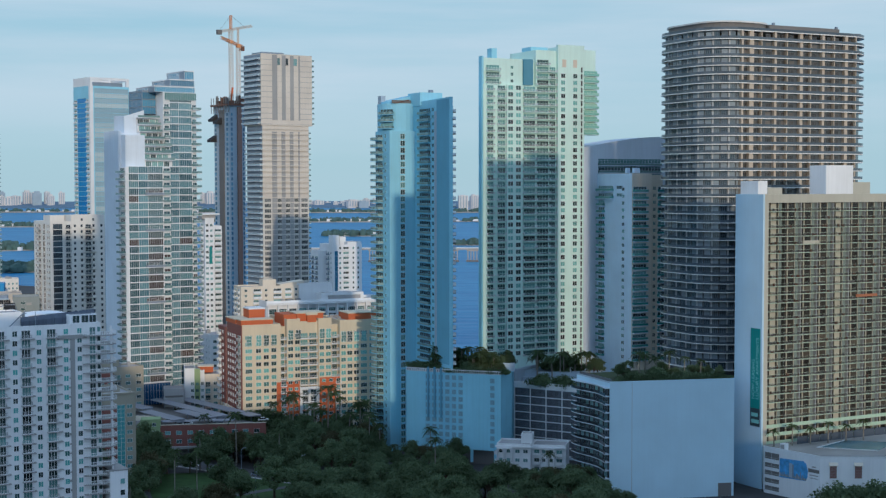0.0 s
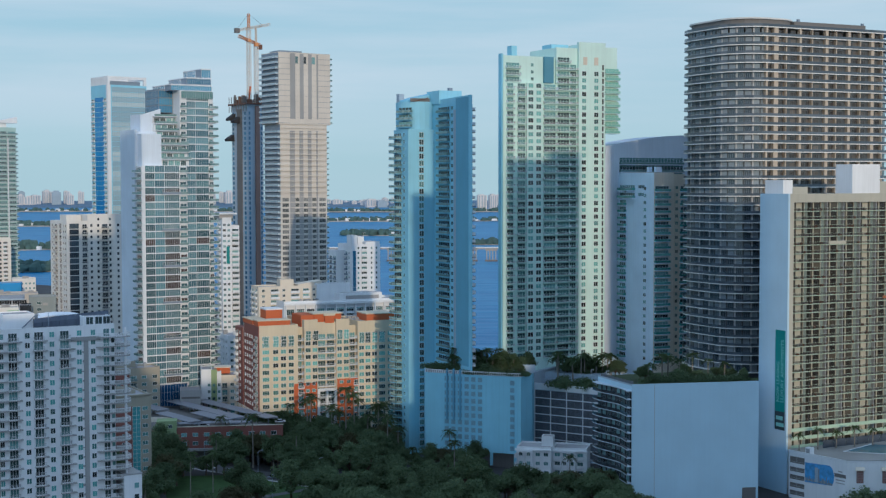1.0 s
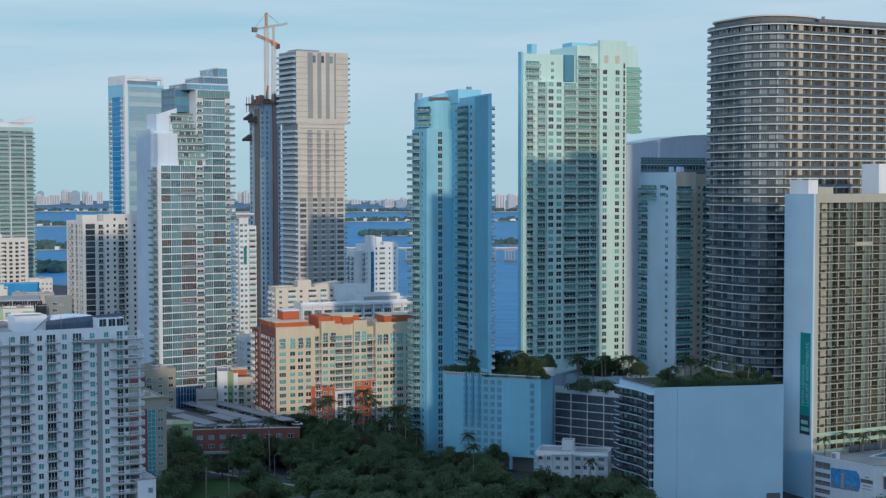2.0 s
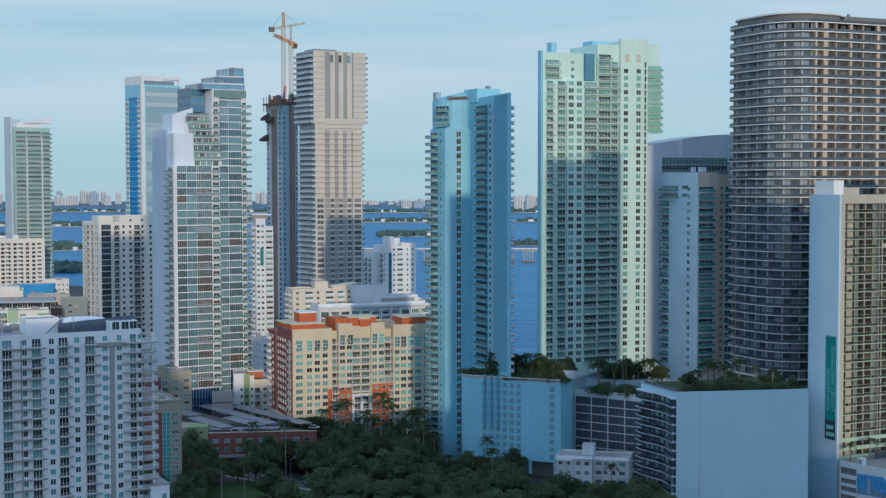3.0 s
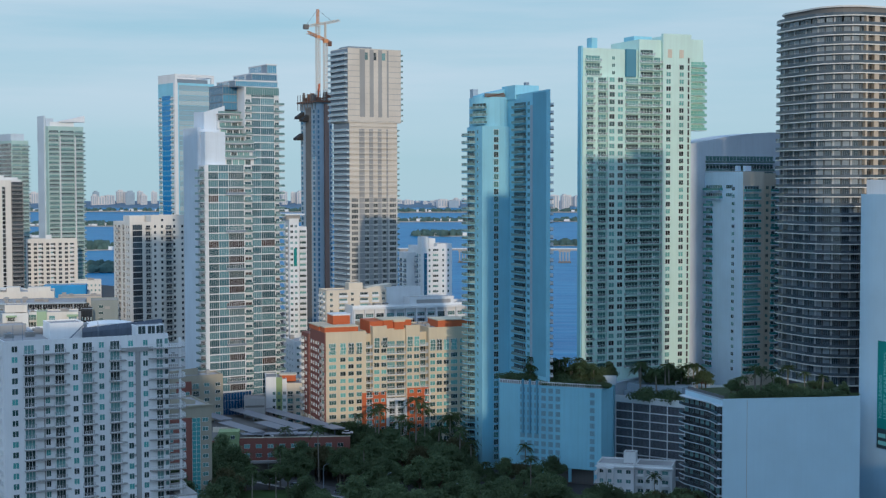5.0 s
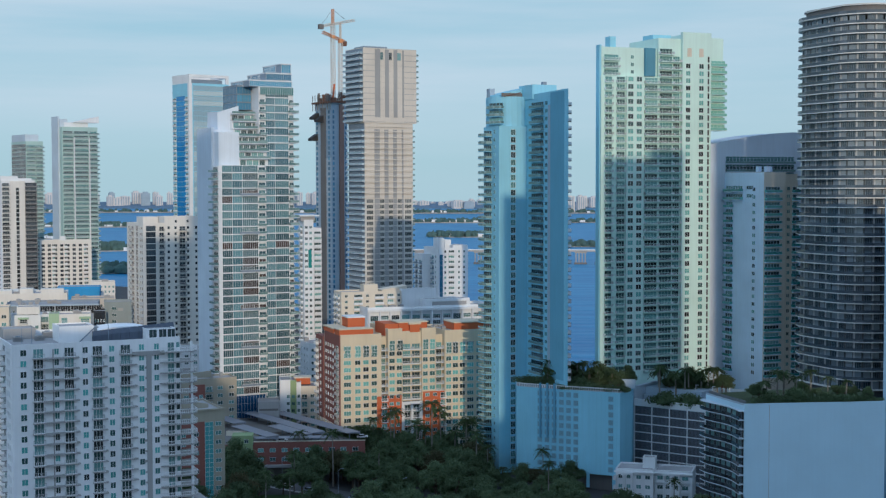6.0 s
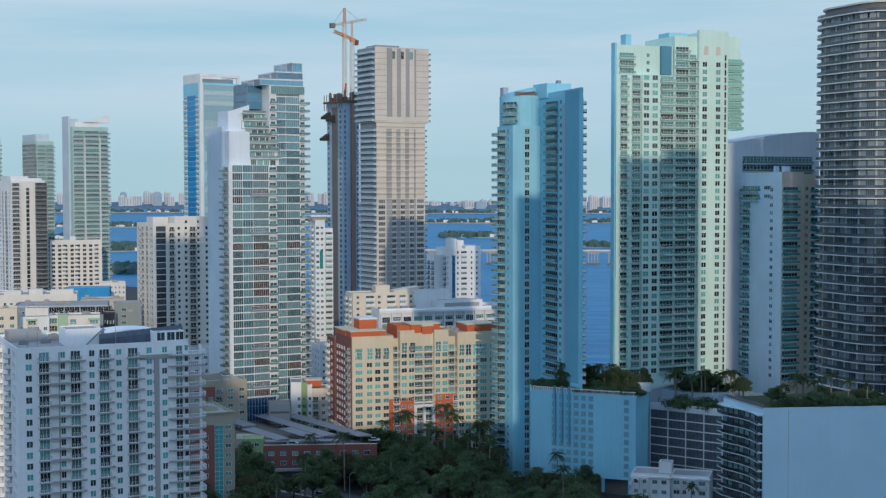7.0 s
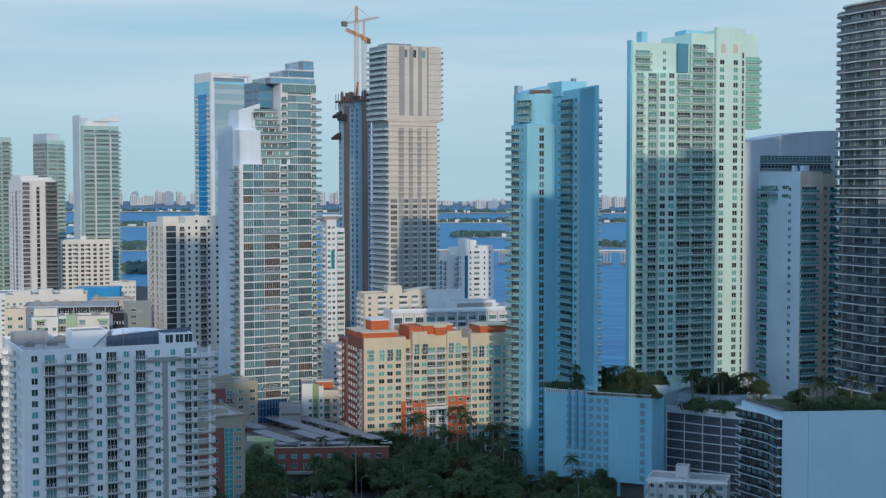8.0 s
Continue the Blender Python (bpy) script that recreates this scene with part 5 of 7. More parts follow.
part("corner_strip", Shape().box(0.3, -0.25, 2, 2.2, 1.6, 106.8, SLAB_CREAM), b, "cream corner strip")
zs = [16.6 + 3.11 * k for k in range(28, -1, -1)]
rl = Shape().box(2.0, -0.24, 1.0, 92, -0.14, 1.08, SLAB_GREEN)
for k in range(240):
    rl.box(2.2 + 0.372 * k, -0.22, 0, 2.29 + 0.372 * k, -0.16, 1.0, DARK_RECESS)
open_rail, solid_rail = rl.mesh("rail"), box_mesh("solid_rail", 2.0, -0.26, 0, 92, -0.16, 1.1, GREEN_FRONT)
for k, z in enumerate(zs):
    floor_slab = part("slab", box_mesh("slab", 1.8, -0.3, -0.26, 92, 1.6, 0, SLAB_GREEN), b, "", pose(0, 0, z))
    part("rail", solid_rail if k > 25 else open_rail, floor_slab, "pale green solid balcony front" if k > 25 else "")
# bays: dark doors, narrow cream panels and a grey-teal panel beside each party wall
BRONZE = painted("bronze_door_frame", (0.10, 0.09, 0.08), 0.1, 0.5)
DOOR = glazing("balcony_door_glass", (0.016, 0.018, 0.020), (0.15, 0.14, 0.115), 0.22)
starts = [2.3] + [10.3 + 8.05 * k for k in range(10)]
narrow, wide = [], []
for k, u in enumerate(starts):
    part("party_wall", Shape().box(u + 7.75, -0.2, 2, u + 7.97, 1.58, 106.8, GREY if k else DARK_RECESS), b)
    w = 2.6 if k % 4 == 0 else 0.5
    part("wall_panel", Shape().box(u + 2.3, 1.35, 2, u + 2.3 + w, 1.58, 106.8, SLAB_CREAM), b, "cream wall panel")
    part("wall_panel", Shape().box(u + 5.95, 1.3, 2, u + 6.2, 1.58, 106.8, SLAB_CREAM), b, "cream wall panel")
    part("wall_panel", Shape().box(u + 6.2, 1.4, 2, u + 7.75, 1.58, 106.8, PANEL_TEAL), b, "grey-teal wall panel")
    narrow += [u + 0.15]
    if k % 4:
        wide += [u + 3.15]
repeat("window", window_mesh(2.05, 2.6, 3, 1, BRONZE, DOOR), b, [on_face(0, 1.6, 0) @ pose(x, 0, z + 0.08) for z in zs for x in narrow if x < 74], 160)
repeat("window", window_mesh(2.5, 2.6, 4, 1, BRONZE, DOOR), b, [on_face(0, 1.6, 0) @ pose(x, 0, z + 0.08) for z in zs for x in wide if x < 74], 280)
s = Shape()
r = random.Random(21)
for z in zs:
    for _ in range(16):
        x = r.uniform(3, 70)
        w, h = r.uniform(0.4, 1.3), r.uniform(0.5, 1.2)
        s.box(x, 0.1, z, x + w, 0.5, z + h, RUST if r.random() < 0.35 else DARKGREY)
ob = part("balcony_clutter", s, b, "chairs, pots and boxes on balconies")
ob["kind"] = "stuff"
part("awning", Shape().box(18.8, -0.5, 91.3, 27.0, -0.2, 92.5, SLAB_CREAM), b, "pale balcony awning")
part("awning", Shape().box(46.0, -0.5, 70.2, 57.0, -0.2, 71.2, painted("faded_orange_cloth", (0.36, 0.15, 0.08))), b, "faded orange balcony awning")

banner = thing("banner", "teal leasing banner with white lettering on the blank wall", "banner", 118.7, 520, 0, 28)
part("cloth", Shape().box(-0.62, 0.6, 32.0, -0.51, 5.9, 60.0, TEAL_SIGN), banner, "teal upper cloth")
part("foot", Shape().box(-0.62, 0.6, 23.2, -0.51, 5.9, 31.6, INK).prism([(-0.63, 0.6), (-0.52, 0.6), (-0.52, 5.9), (-0.63, 5.9)], 30.0, 32.0, TEAL_SIGN), banner, "dark lower cloth")
LETTER = painted("banner_lettering", (0.22, 0.52, 0.52), 0.03, 0.6, 0.0)


def lettering(text, size, m, parent, mat):
    """Raised writing in the built-in typeface, turned into a mesh."""
    c = bpy.data.curves.new("lettering", "FONT")
    c.body, c.size, c.extrude = text, size, 0.01
    tmp = bpy.data.objects.new("lettering_curve", c)
    me = bpy.data.meshes.new_from_object(tmp)
    bpy.data.objects.remove(tmp)
    me.materials.clear()
    me.materials.append(mat)
    return part("lettering", me, parent, "", m)


for text, y, z, size in (("NOW LEASING", 3.6, 33.4, 2.2), ("LUXURY APARTMENTS", 1.3, 33.4, 2.25)):
    # reads upwards on a wall that faces -x
    m = Matrix.Translation((-0.63, y, z)) @ Matrix(((0, 0, -1, 0), (0, 1, 0, 0), (1, 0, 0, 0), (0, 0, 0, 1)))
    lettering(text, size, m, banner, LETTER)
part("name_bar", Shape().box(-0.66, 1.6, 26.9, -0.62, 5.2, 28.3, LETTER).box(-0.66, 1.0, 24.4, -0.62, 5.2, 25.8, LETTER), banner)

# podium of the slab, with openings, billboard and pool deck
PX, PY, PT = 118.5, 514.6, -52.7
b = thing("slab_podium", "white parking podium with dark slots and pool deck", "building", PX, PY)
outline = [(0.0, 0.0), (15.3, -20.1), (66.0, -21.0), (88.0, 52.0), (1.0, 6.4)]
part("wall", Shape().prism(outline, 0, 16.4, WHITE), b)
part("deck", Shape().prism([(0.6, 0.2), (15.6, -19.4), (65.6, -20.4), (87.4, 51.0), (1.4, 6.0)], 16.404, 16.6, PAVING), b, "pale paved pool deck")
slope = on_face(0, 0, PT)
part("parapet", Shape().box(0, 0.02, 16.4, 25.2, 0.3, 17.3, WHITE), b, "", slope)
part("parapet", Shape().box(0, 0.02, 16.4, 50.5, 0.3, 17.4, WHITE).box(-0.3, -0.12, 17.4, 50.5, 0.42, 17.6, GREY), b, "", on_face(15.3, -20.1, -1))
part("vent_house", Shape().box(6.8, 0.5, 16.6, 9.0, 2.6, 19.2, WHITE).box(7.1, 0.44, 17.2, 8.7, 0.5, 18.8, GREY), b, "small white vent house", slope)
# dark sheets on the wall stand in for the shade inside the slots
for z, h in ((12.9, 2.3), (9.8, 1.6), (7.0, 1.6), (4.1, 1.6), (1.3, 1.6)):
    slot = part("slot", Shape().box(0.4, -0.04, z, 6.9, 0.02, z + h, DARKGREY), b, "dark sheet for a shaded parking slot", slope)
    part("slot_rail", Shape().box(0.4, -0.14, z + 0.5, 6.9, -0.06, z + 0.62, GREY).box(3.4, -0.14, z, 3.55, -0.06, z + h, GREY), slot)
part("pool", Shape().prism([(20, 0), (40, -6), (52, 10), (34, 14)], 16.6, 16.72, painted("pool_blue", (0.10, 0.22, 0.27), 0.1, 0.12, 0.0)), b, "blue swimming pool")
part("pool_edge", Shape().prism([(19.4, 0.1), (20, 0), (34, 14), (33.8, 14.8)], 16.6, 16.8, WHITE).prism([(19.4, 0.1), (40, -6.7), (40, -6), (20, 0)], 16.6, 16.8, WHITE), b, "white pool edge")
FENCE = painted("dark_blue_screen", (0.07, 0.09, 0.12))
run = on_face(118.7 - PX, 520 - PY, 28)
for k in range(11):
    part("fence_panel", Shape().box(13 + 5.6 * k, -5.0, 16.6, 18.3 + 5.6 * k, -4.8, 19.4, FENCE), b, "", run)
SHUTTER = painted("faded_red_shutter", (0.24, 0.13, 0.12), 0.1, 0.7)
flat = on_face(15.3, -20.1, -1)
for u in (3.3, 12.2):
    part("window", window_mesh(2.5, 4.6, 1, 8, GREY, SHUTTER), b, "faded red louvred shutter", flat @ pose(u, 0, 9.4))
    part("awning", Shape().prism([(u - 0.3, -0.9), (u + 2.8, -0.9), (u + 2.8, 0.0), (u - 0.3, 0.0)], 13.9, [14.1, 14.1, 15.1, 15.1], CREAM_PALE), b, "pale window awning", flat)
board = thing("billboard", "blue skyline picture billboard with unreadable writing bars", "billboard", PX, PY, 0, PT)
edge = [(7.2, 6.9), (19.0, 7.4), (19.7, 9.0), (19.9, 11.0), (19.2, 13.4), (18.0, 14.4), (7.2, 13.9)]
print_mesh = mesh_of([(x, y, z) for y in (-0.12, 0.0) for x, z in edge], [list(range(7)), list(range(13, 6, -1))] + [[k, k + 7, (k + 1) % 7 + 7, (k + 1) % 7] for k in range(7)], [painted("sky_blue_print", (0.10, 0.32, 0.62), 0.3, 0.5, 0.0, 8.0)])
part("picture", print_mesh, board, "blue printed picture")
pic = Shape()
r = random.Random(7)
for k in range(26):
    x = 7.3 + 0.46 * k
    pic.box(x, -0.16, 7.5, x + 0.42, -0.12, 8.0 + r.random() * (1.4 if k % 4 else 2.2), STEEL if k % 3 else GREY)
pic.box(11.6, -0.17, 7.6, 13.0, -0.12, 12.8, SLATE).box(13.0, -0.17, 7.6, 13.6, -0.12, 12.4, STEEL)
part("printed_skyline", pic, board, "grey-blue printed towers")
part("writing_bar", Shape().box(20.0, -0.04, 10.9, 24.9, 0.0, 12.2, DARKGREY), board, "dark writing bar")
part("writing_bar", Shape().box(20.6, -0.04, 9.7, 24.4, 0.0, 10.1, GREY), board, "grey writing bar")
part("writing_bar", Shape().box(21.6, -0.04, 12.7, 23.4, 0.0, 13.2, GREY), board, "grey writing bar")
part("writing_bar", Shape().box(20.6, -0.04, 8.7, 24.4, 0.0, 9.0, GREY), board, "grey writing bar")

# ---- white podium with the wavy balcony end ----
b = thing("white_podium", "blank white parking podium with a wavy balcony end", "building", 59.8, 500.1, 6.4, 22)
b.scale = (0.944, 0.944, 0.944)
front = on_face(0, 0, -11)
# white render tinted with the blue that shade gives it
PODIUM_WHITE = painted("podium_white_with_blue_shade", (0.50, 0.68, 0.80), 0.05, 0.8, 0.012)
part("wall", Shape().prism([(0, 0), (49.1, -9.5), (60, 27.6), (0, 27.6)], -6.8, 38.4, PODIUM_WHITE), b)
part("parapet", Shape().box(0, 0.02, 38.4, 50, 0.4, 39.0, PODIUM_WHITE), b, "", front)
part("side_parapet", Shape().box(0, 0.6, 38.4, 0.4, 27.5, 38.9, SLATE), b)
part("joint", Shape().box(8.6, -0.03, -6.6, 8.75, 0.0, 38.4, GREY), b, "", front)
part("roof", Shape().prism([(0.5, 0.6), (48.6, -8.6), (59.4, 27.2), (0.5, 27.2)], 38.404, 38.7, painted("planted_roof_soil", (0.05, 0.07, 0.035), 0.3, 0.95, 0.0, 5.0)), b, "dark planted roof")
part("gate", Shape().box(43.6, -0.08, -6.7, 49.0, 0.0, -1.6, DARKGREY), b, "dark garage gate", front)
WAVE_EDGE = painted("pale_wave_slab", (0.52, 0.60, 0.68))
RAIL_DARK = glazing("dark_rail_glass", (0.025, 0.032, 0.042), (0.06, 0.075, 0.09), 0.4, 0.15)
lf = on_face(0, 28, -90)
wave = [(28.0 * k / 14, -1.6 - 1.0 * math.sin(2 * math.pi * k / 14 + 0.6)) for k in range(15)]
s = Shape().prism([(0, 0)] + wave + [(28, 0)], -0.30, 0.0, WAVE_EDGE)
s2 = Shape()
for p, q in zip(wave[:-1], wave[1:]):
    s2.prism([p, q, (q[0], q[1] + 0.08), (p[0], p[1] + 0.08)], 0.0, 1.1, RAIL_DARK)
wm, rm = s.mesh("wave_slab"), s2.mesh("wave_rail")
part("dark_end", Shape().box(-0.1, 0.6, -6.6, 0.0, 27.4, 36, GLASS_DARK), b, "dark glazed end wall")
zs = [36.6 - 3.15 * k for k in range(13)]
for k, z in enumerate(zs):
    floor_slab = part("wave_slab", wm, b, "", lf @ pose(0, 0, z))
    if k:
        part("rail", rm, floor_slab, "smoked glass rail")
repeat("window", window_mesh(2.4, 2.5, 3, 1, STEEL, GLASS), b, [lf @ pose(1.0 + 3.8 * k, -0.12, z + 0.1) for z in zs[1:] for k in range(7)], 100)
part("railing", Shape().box(1, 1, 38.7, 1.1, 27, 39.8, RAIL_GREY), b)

# ---- towers of the far quarter ----
GREEN_WALL = painted("green_glass_wall", (0.40, 0.55, 0.52), 0.1, 0.4)
# pale render with the blue of the shaded side put into it
FAR_SIDE = painted("white_side_with_blue_shade", (0.52, 0.60, 0.68))
b = thing("green_glass_tower", "pale green glass condominium tower with slanted roof wing", "building", -370.7, 1088, 0, 41)
part("wall", Shape().box(0, 0, 0, 28.4, 16.5, 158, GREEN_WALL), b)
part("side_wall", Shape().box(-1.2, 5, 0, 0, 18, 166, FAR_SIDE), b, "side slab with blue shade in its colour")
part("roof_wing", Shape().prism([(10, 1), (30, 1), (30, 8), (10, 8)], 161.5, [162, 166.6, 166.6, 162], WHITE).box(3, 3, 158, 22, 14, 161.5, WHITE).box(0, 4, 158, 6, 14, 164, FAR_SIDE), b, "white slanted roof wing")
face(b, FRONT, 3, 3.4, 45, [("b", 0.6, 8.0, 6), ("b", 9.4, 11.4, 7), ("b", 21.6, 6.4, 4)], style(WHITE, GLASS_TEAL, RAIL_GLASS, WHITE, 1.1, cap=110))
face(b, right_face(28.4), 3, 3.4, 45, [("b", 0.5, 9.0, 5)], style(WHITE, GLASS_TEAL, RAIL_GLASS, WHITE, 1.8, cap=160))
for u in (9.0, 21.1):
    part("pier", Shape().box(u, -1.3, 0, u + 0.7, 0, 150, WHITE), b)

b = thing("green_glass_tower", "green glass tower with dark banded side and boxy top", "building", -456.4, 1240, 0, 41)
part("wall", Shape().box(0, 0, 0, 15.2, 36, 152, GREEN_WALL), b)
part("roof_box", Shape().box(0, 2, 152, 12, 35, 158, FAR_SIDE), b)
face(b, FRONT, 3, 3.5, 42, [("b", 0.4, 8.0, 5), ("b", 8.8, 6.2, 4)], style(WHITE, GLASS_TEAL, RAIL_GLASS, WHITE, 1.1, cap=110))
face(b, left_face(36), 3, 3.5, 42, [("p", 0.5, 35, 16)], style(WHITE, GLASS_DARK, cap=110))
face(b, right_face(15.2), 3, 3.5, 42, [("b", 0.5, 9.0, 5)], style(WHITE, GLASS_TEAL, RAIL_GLASS, WHITE, 1.6, cap=110))

b = thing("white_slab_tower", "white slab tower with dark vertical window strips", "building", -375.6, 980, 0, 41)
part("wall", Shape().box(0, 0, 0, 23.5, 26, 117, WHITE), b)
part("roof_box", Shape().box(0, 1, 117, 12, 20, 120, WHITE).box(12, 2, 117, 22, 20, 118.6, WHITE), b)
face(b, FRONT, 2, 3.0, 38, [("b", 0.3, 5.3, 3)], style(WARM_WHITE, GLASS_NAVY, GREY, WARM_WHITE, 1.3, bars=1, cap=120))
part("front_fin", Shape().box(5.8, -0.5, 0, 10.0, 0.0, 116.6, WARM_WHITE).box(12.4, -0.5, 0, 16.3, 0.0, 116.6, WARM_WHITE).box(10.0, -0.5, 112, 12.4, 0.0, 116.6, WARM_WHITE), b, "plain cream front wall with a dark slot")
face(b, FRONT, 2, 3.0, 37, [("p", 10.05, 2.3, 1)], style(WARM_WHITE, GLASS_DARK, cap=120))
# dark grey sheet and fittings carry the shade of this balcony bay
part("dark_bay", Shape().box(16.4, -0.2, 0, 24.7, 0.0, 115.5, DARKGREY), b, "balcony bay with its shade painted dark grey")
face(b, on_face(0, -0.2, 0), 2, 3.0, 38, [("b", 16.6, 8.0, 5)], style(DARKGREY, GLASS_NAVY, GREY, GREY, 1.6, bars=1, cap=160))
face(b, left_face(26), 2, 3.0, 36, [("p", 7.4, 2.6, 2), ("p", 13.2, 4.4, 3)], style(WHITE, GLASS_NAVY, cap=120))
face(b, left_face(26), 2, 3.0, 36, [("w", 2.5, 1.4, 1), ("w", 21, 1.4, 1)], style(WHITE, GLASS_NAVY, cap=160))

b = thing("white_midrise", "white apartment mid-rise with a grid of square windows", "building", -366, 1025, 0, 20)
block(b, 0, 0, 0, 36, 18, 73, WARM_WHITE, lip=1.2)
part("roof_box", Shape().box(14, 5, 73, 18, 10, 77, WHITE), b)
face(b, FRONT, 2, 3.05, 23, [("w", 1.2 + 4.3 * k, 2.3, 2) for k in range(8)], style(WARM_WHITE, GLASS_NAVY, high=1.9, sill=0.5, cap=200))
face(b, FRONT, 2, 3.05, 23, [("b", 8.4, 2.4, 2), ("b", 17.0, 2.4, 2), ("b", 30.4, 3.0, 2)], style(WHITE, GLASS, WHITE, WHITE, 1.0, cap=260))

b = thing("pale_tower", "pale green and beige tower with balconies", "building", -452, 1090, 0, 41)
part("wall", Shape().box(0, 0, 0, 24, 22, 150, GREEN_WALL), b)
face(b, FRONT, 2, 3.3, 44, [("b", 1, 8, 5), ("b", 10, 6, 4), ("b", 17, 6, 4)], style(WHITE, GLASS_TEAL, RAIL_GLASS, BEIGE, 1.3, cap=110))
face(b, right_face(24), 2, 3.3, 44, [("b", 1, 9, 5)], style(WHITE, GLASS_TEAL, RAIL_GLASS, BEIGE, 1.3, cap=110))


# ---- low buildings between ----
def low_block(name, label, x, y, turn, w, d, h, mat, cols, units=3, seed=0, accents=()):
    b = thing(name, label, "building", x, y, 0, turn)
    block(b, 0, 0, 0, w, d, h, mat, lip=0.8)
    step = w / cols
    face(b, FRONT, 1.0, 3.2, int((h - 1.5) / 3.2), [("w", step * k + step * 0.28, round(min(2.2, step * 0.45), 2), 2) for k in range(cols)], style(WHITE, GLASS_TEAL, cap=60))
    k2 = max(2, int(d / 5))
    face(b, left_face(d), 1.0, 3.2, int((h - 1.5) / 3.2), [("w", d / k2 * k + 1.2, 1.6, 2) for k in range(k2)], style(WHITE, GLASS_TEAL, cap=90))
    for x0, x1, z1, m in accents:
        part("accent_wall", Shape().box(x0, -0.35, 0, x1, 0.0, z1, m), b)
        n = max(1, int((x1 - x0) / 3.2))
        face(b, on_face(x0, -0.35, 0), 1.0, 3.2, int((z1 - 1.5) / 3.2), [("w", (x1 - x0) / n * k + 0.7, 1.7, 2) for k in range(n)], style(WHITE, GLASS_TEAL, cap=120))
    rng_units(b, 1.5, 2, max(2, w - 4), max(3, d - 4), h + 0.12, units, seed)
    return b


SAND = painted("sand_render", (0.36, 0.335, 0.27))
b = low_block("lowrise_flats", "sand-coloured low-rise flats with brick-red bay and teal glass", -131.0, 512.5, 30, 18.5, 26, 35.6, SAND, 4, 3, 1, ((2.2, 11.3, 32.4, BRICK),))
part("stair_glass", window_mesh(3.0, 31.6, 2, 20, WHITE, glazing("stair_glass", (0.03, 0.06, 0.07), (0.10, 0.34, 0.36), 0.42)), b, "teal glazed stair strip", pose(11.4, -0.1, 0.6))
part("roof_wall", Shape().prism([(1.0, 5), (14.2, 5), (14.2, 6), (1.0, 6)], 36.3, [40.4, 37.6, 37.6, 40.4], SAND), b, "sloping sand-coloured roof wall")
part("cornice", Shape().box(-0.4, -0.5, 36.2, 18.9, 0.1, 36.7, SAND), b)
b = low_block("lowrise_flats", "beige low-rise flats with a dark red bay and recessed balconies", -160.4, 616, 30, 29.2, 12, 31.6, SAND, 6, 2, 2, ((8.6, 15.2, 30, BRICK),))
face(b, FRONT, 1.0, 3.2, 9, [("b", 15.4, 3.4, 2)], style(WHITE, GLASS, GREY, SAND, 0.8, bars=1, cap=160))
part("roof_wall", Shape().prism([(3.0, 3), (19.0, 3), (19.0, 4), (3.0, 4)], 32.4, [34.0, 35.2, 35.2, 34.0], SAND), b, "sloping sand-coloured roof wall")
b = thing("townhouse_row", "white low-rise house beside the lime-green one", "building", -119.0, 643, 0, 12)
block(b, 0, 0, 0, 5.0, 14, 28.9, WHITE, lip=0.5)
face(b, FRONT, 2, 3.1, 7, [("w", 2.9, 1.3, 2)], style(WHITE, GLASS_TEAL, cap=60))
b = thing("townhouse_row", "lime-green low-rise house with teal windows", "building", -114.6, 644, 0, 12)
block(b, 0, -0.5, 0, 2.6, 14, 28.7, GREEN, lip=0.5)
block(b, 2.6, 0, 0, 4.6, 14, 27.8, WHITE, lip=0.5, name="pale_wall")
face(b, on_face(0, -0.5, 0), 2, 3.1, 7, [("w", 0.5, 1.4, 2)], style(GREEN, GLASS_TEAL, cap=60))
face(b, FRONT, 2, 3.1, 7, [("w", 3.0, 1.2, 2)], style(WHITE, GLASS_TEAL, cap=90))
b = thing("townhouse_row", "cream low-rise house with balconies and an orange roof house", "building", -110.3, 645, 0, 12)
block(b, 0, 0, 0, 7.0, 14, 26.0, CREAM_PALE, lip=0.5)
face(b, FRONT, 2, 3.1, 7, [("b", 0.3, 2.8, 2), ("w", 4.2, 1.9, 2)], style(WHITE, GLASS_TEAL, GREY, CREAM_PALE, 1.2, bars=1, cap=60))
part("roof_house", Shape().box(-2.4, 5, 26.6, 4.4, 11, 29.3, ORANGE).box(-2.8, 4.6, 29.3, 4.8, 11.4, 29.8, CREAM_PALE), b, "orange roof house with a cream cap")
b = thing("low_garage", "pale concrete low garage with a long dark slot", "building", -127.2, 636, 0, 12)
block(b, 0, 0, 0, 9.2, 12, 20.4, GREY, lip=0.4)
# no opening is cut: a dark sheet gives the slot its shade
part("slot", Shape().box(0.5, -0.06, 16.9, 8.7, 0.02, 17.8, DARKGREY), b, "dark sheet for a shaded parking slot")
AWNING_GREEN = painted("pale_green_wall", (0.36, 0.50, 0.34))
b = low_block("cream_flats", "cream flats with a column of teal windows", -230.7, 600, 18, 8.2, 12, 63.3, CREAM_PALE, 2, 1, 7)
b = low_block("white_flats", "white low-rise flats with balconies and a set-back top floor", -229.8, 620, 18, 12.8, 14, 58.1, WHITE, 4, 2, 8)
block(b, 3.0, 3.0, 58.9, 12.3, 12, 61.9, WARM_WHITE, lip=0.3, name="top_floor")
face(b, FRONT, 33.0, 3.2, 8, [("b", 4.0, 3.6, 3)], style(WHITE, GLASS, WHITE, WHITE, 1.3, bars=1, cap=200))
part("awning", Shape().box(3.6, -1.5, 57.199999999999996, 8.0, 0.0, 57.9, AWNING_GREEN), b, "pale green balcony awning")
b = low_block("white_flats", "recessed white flats with long dark balconies", -220.1, 628, 18, 4.8, 12, 58.0, WHITE, 2, 1, 9)
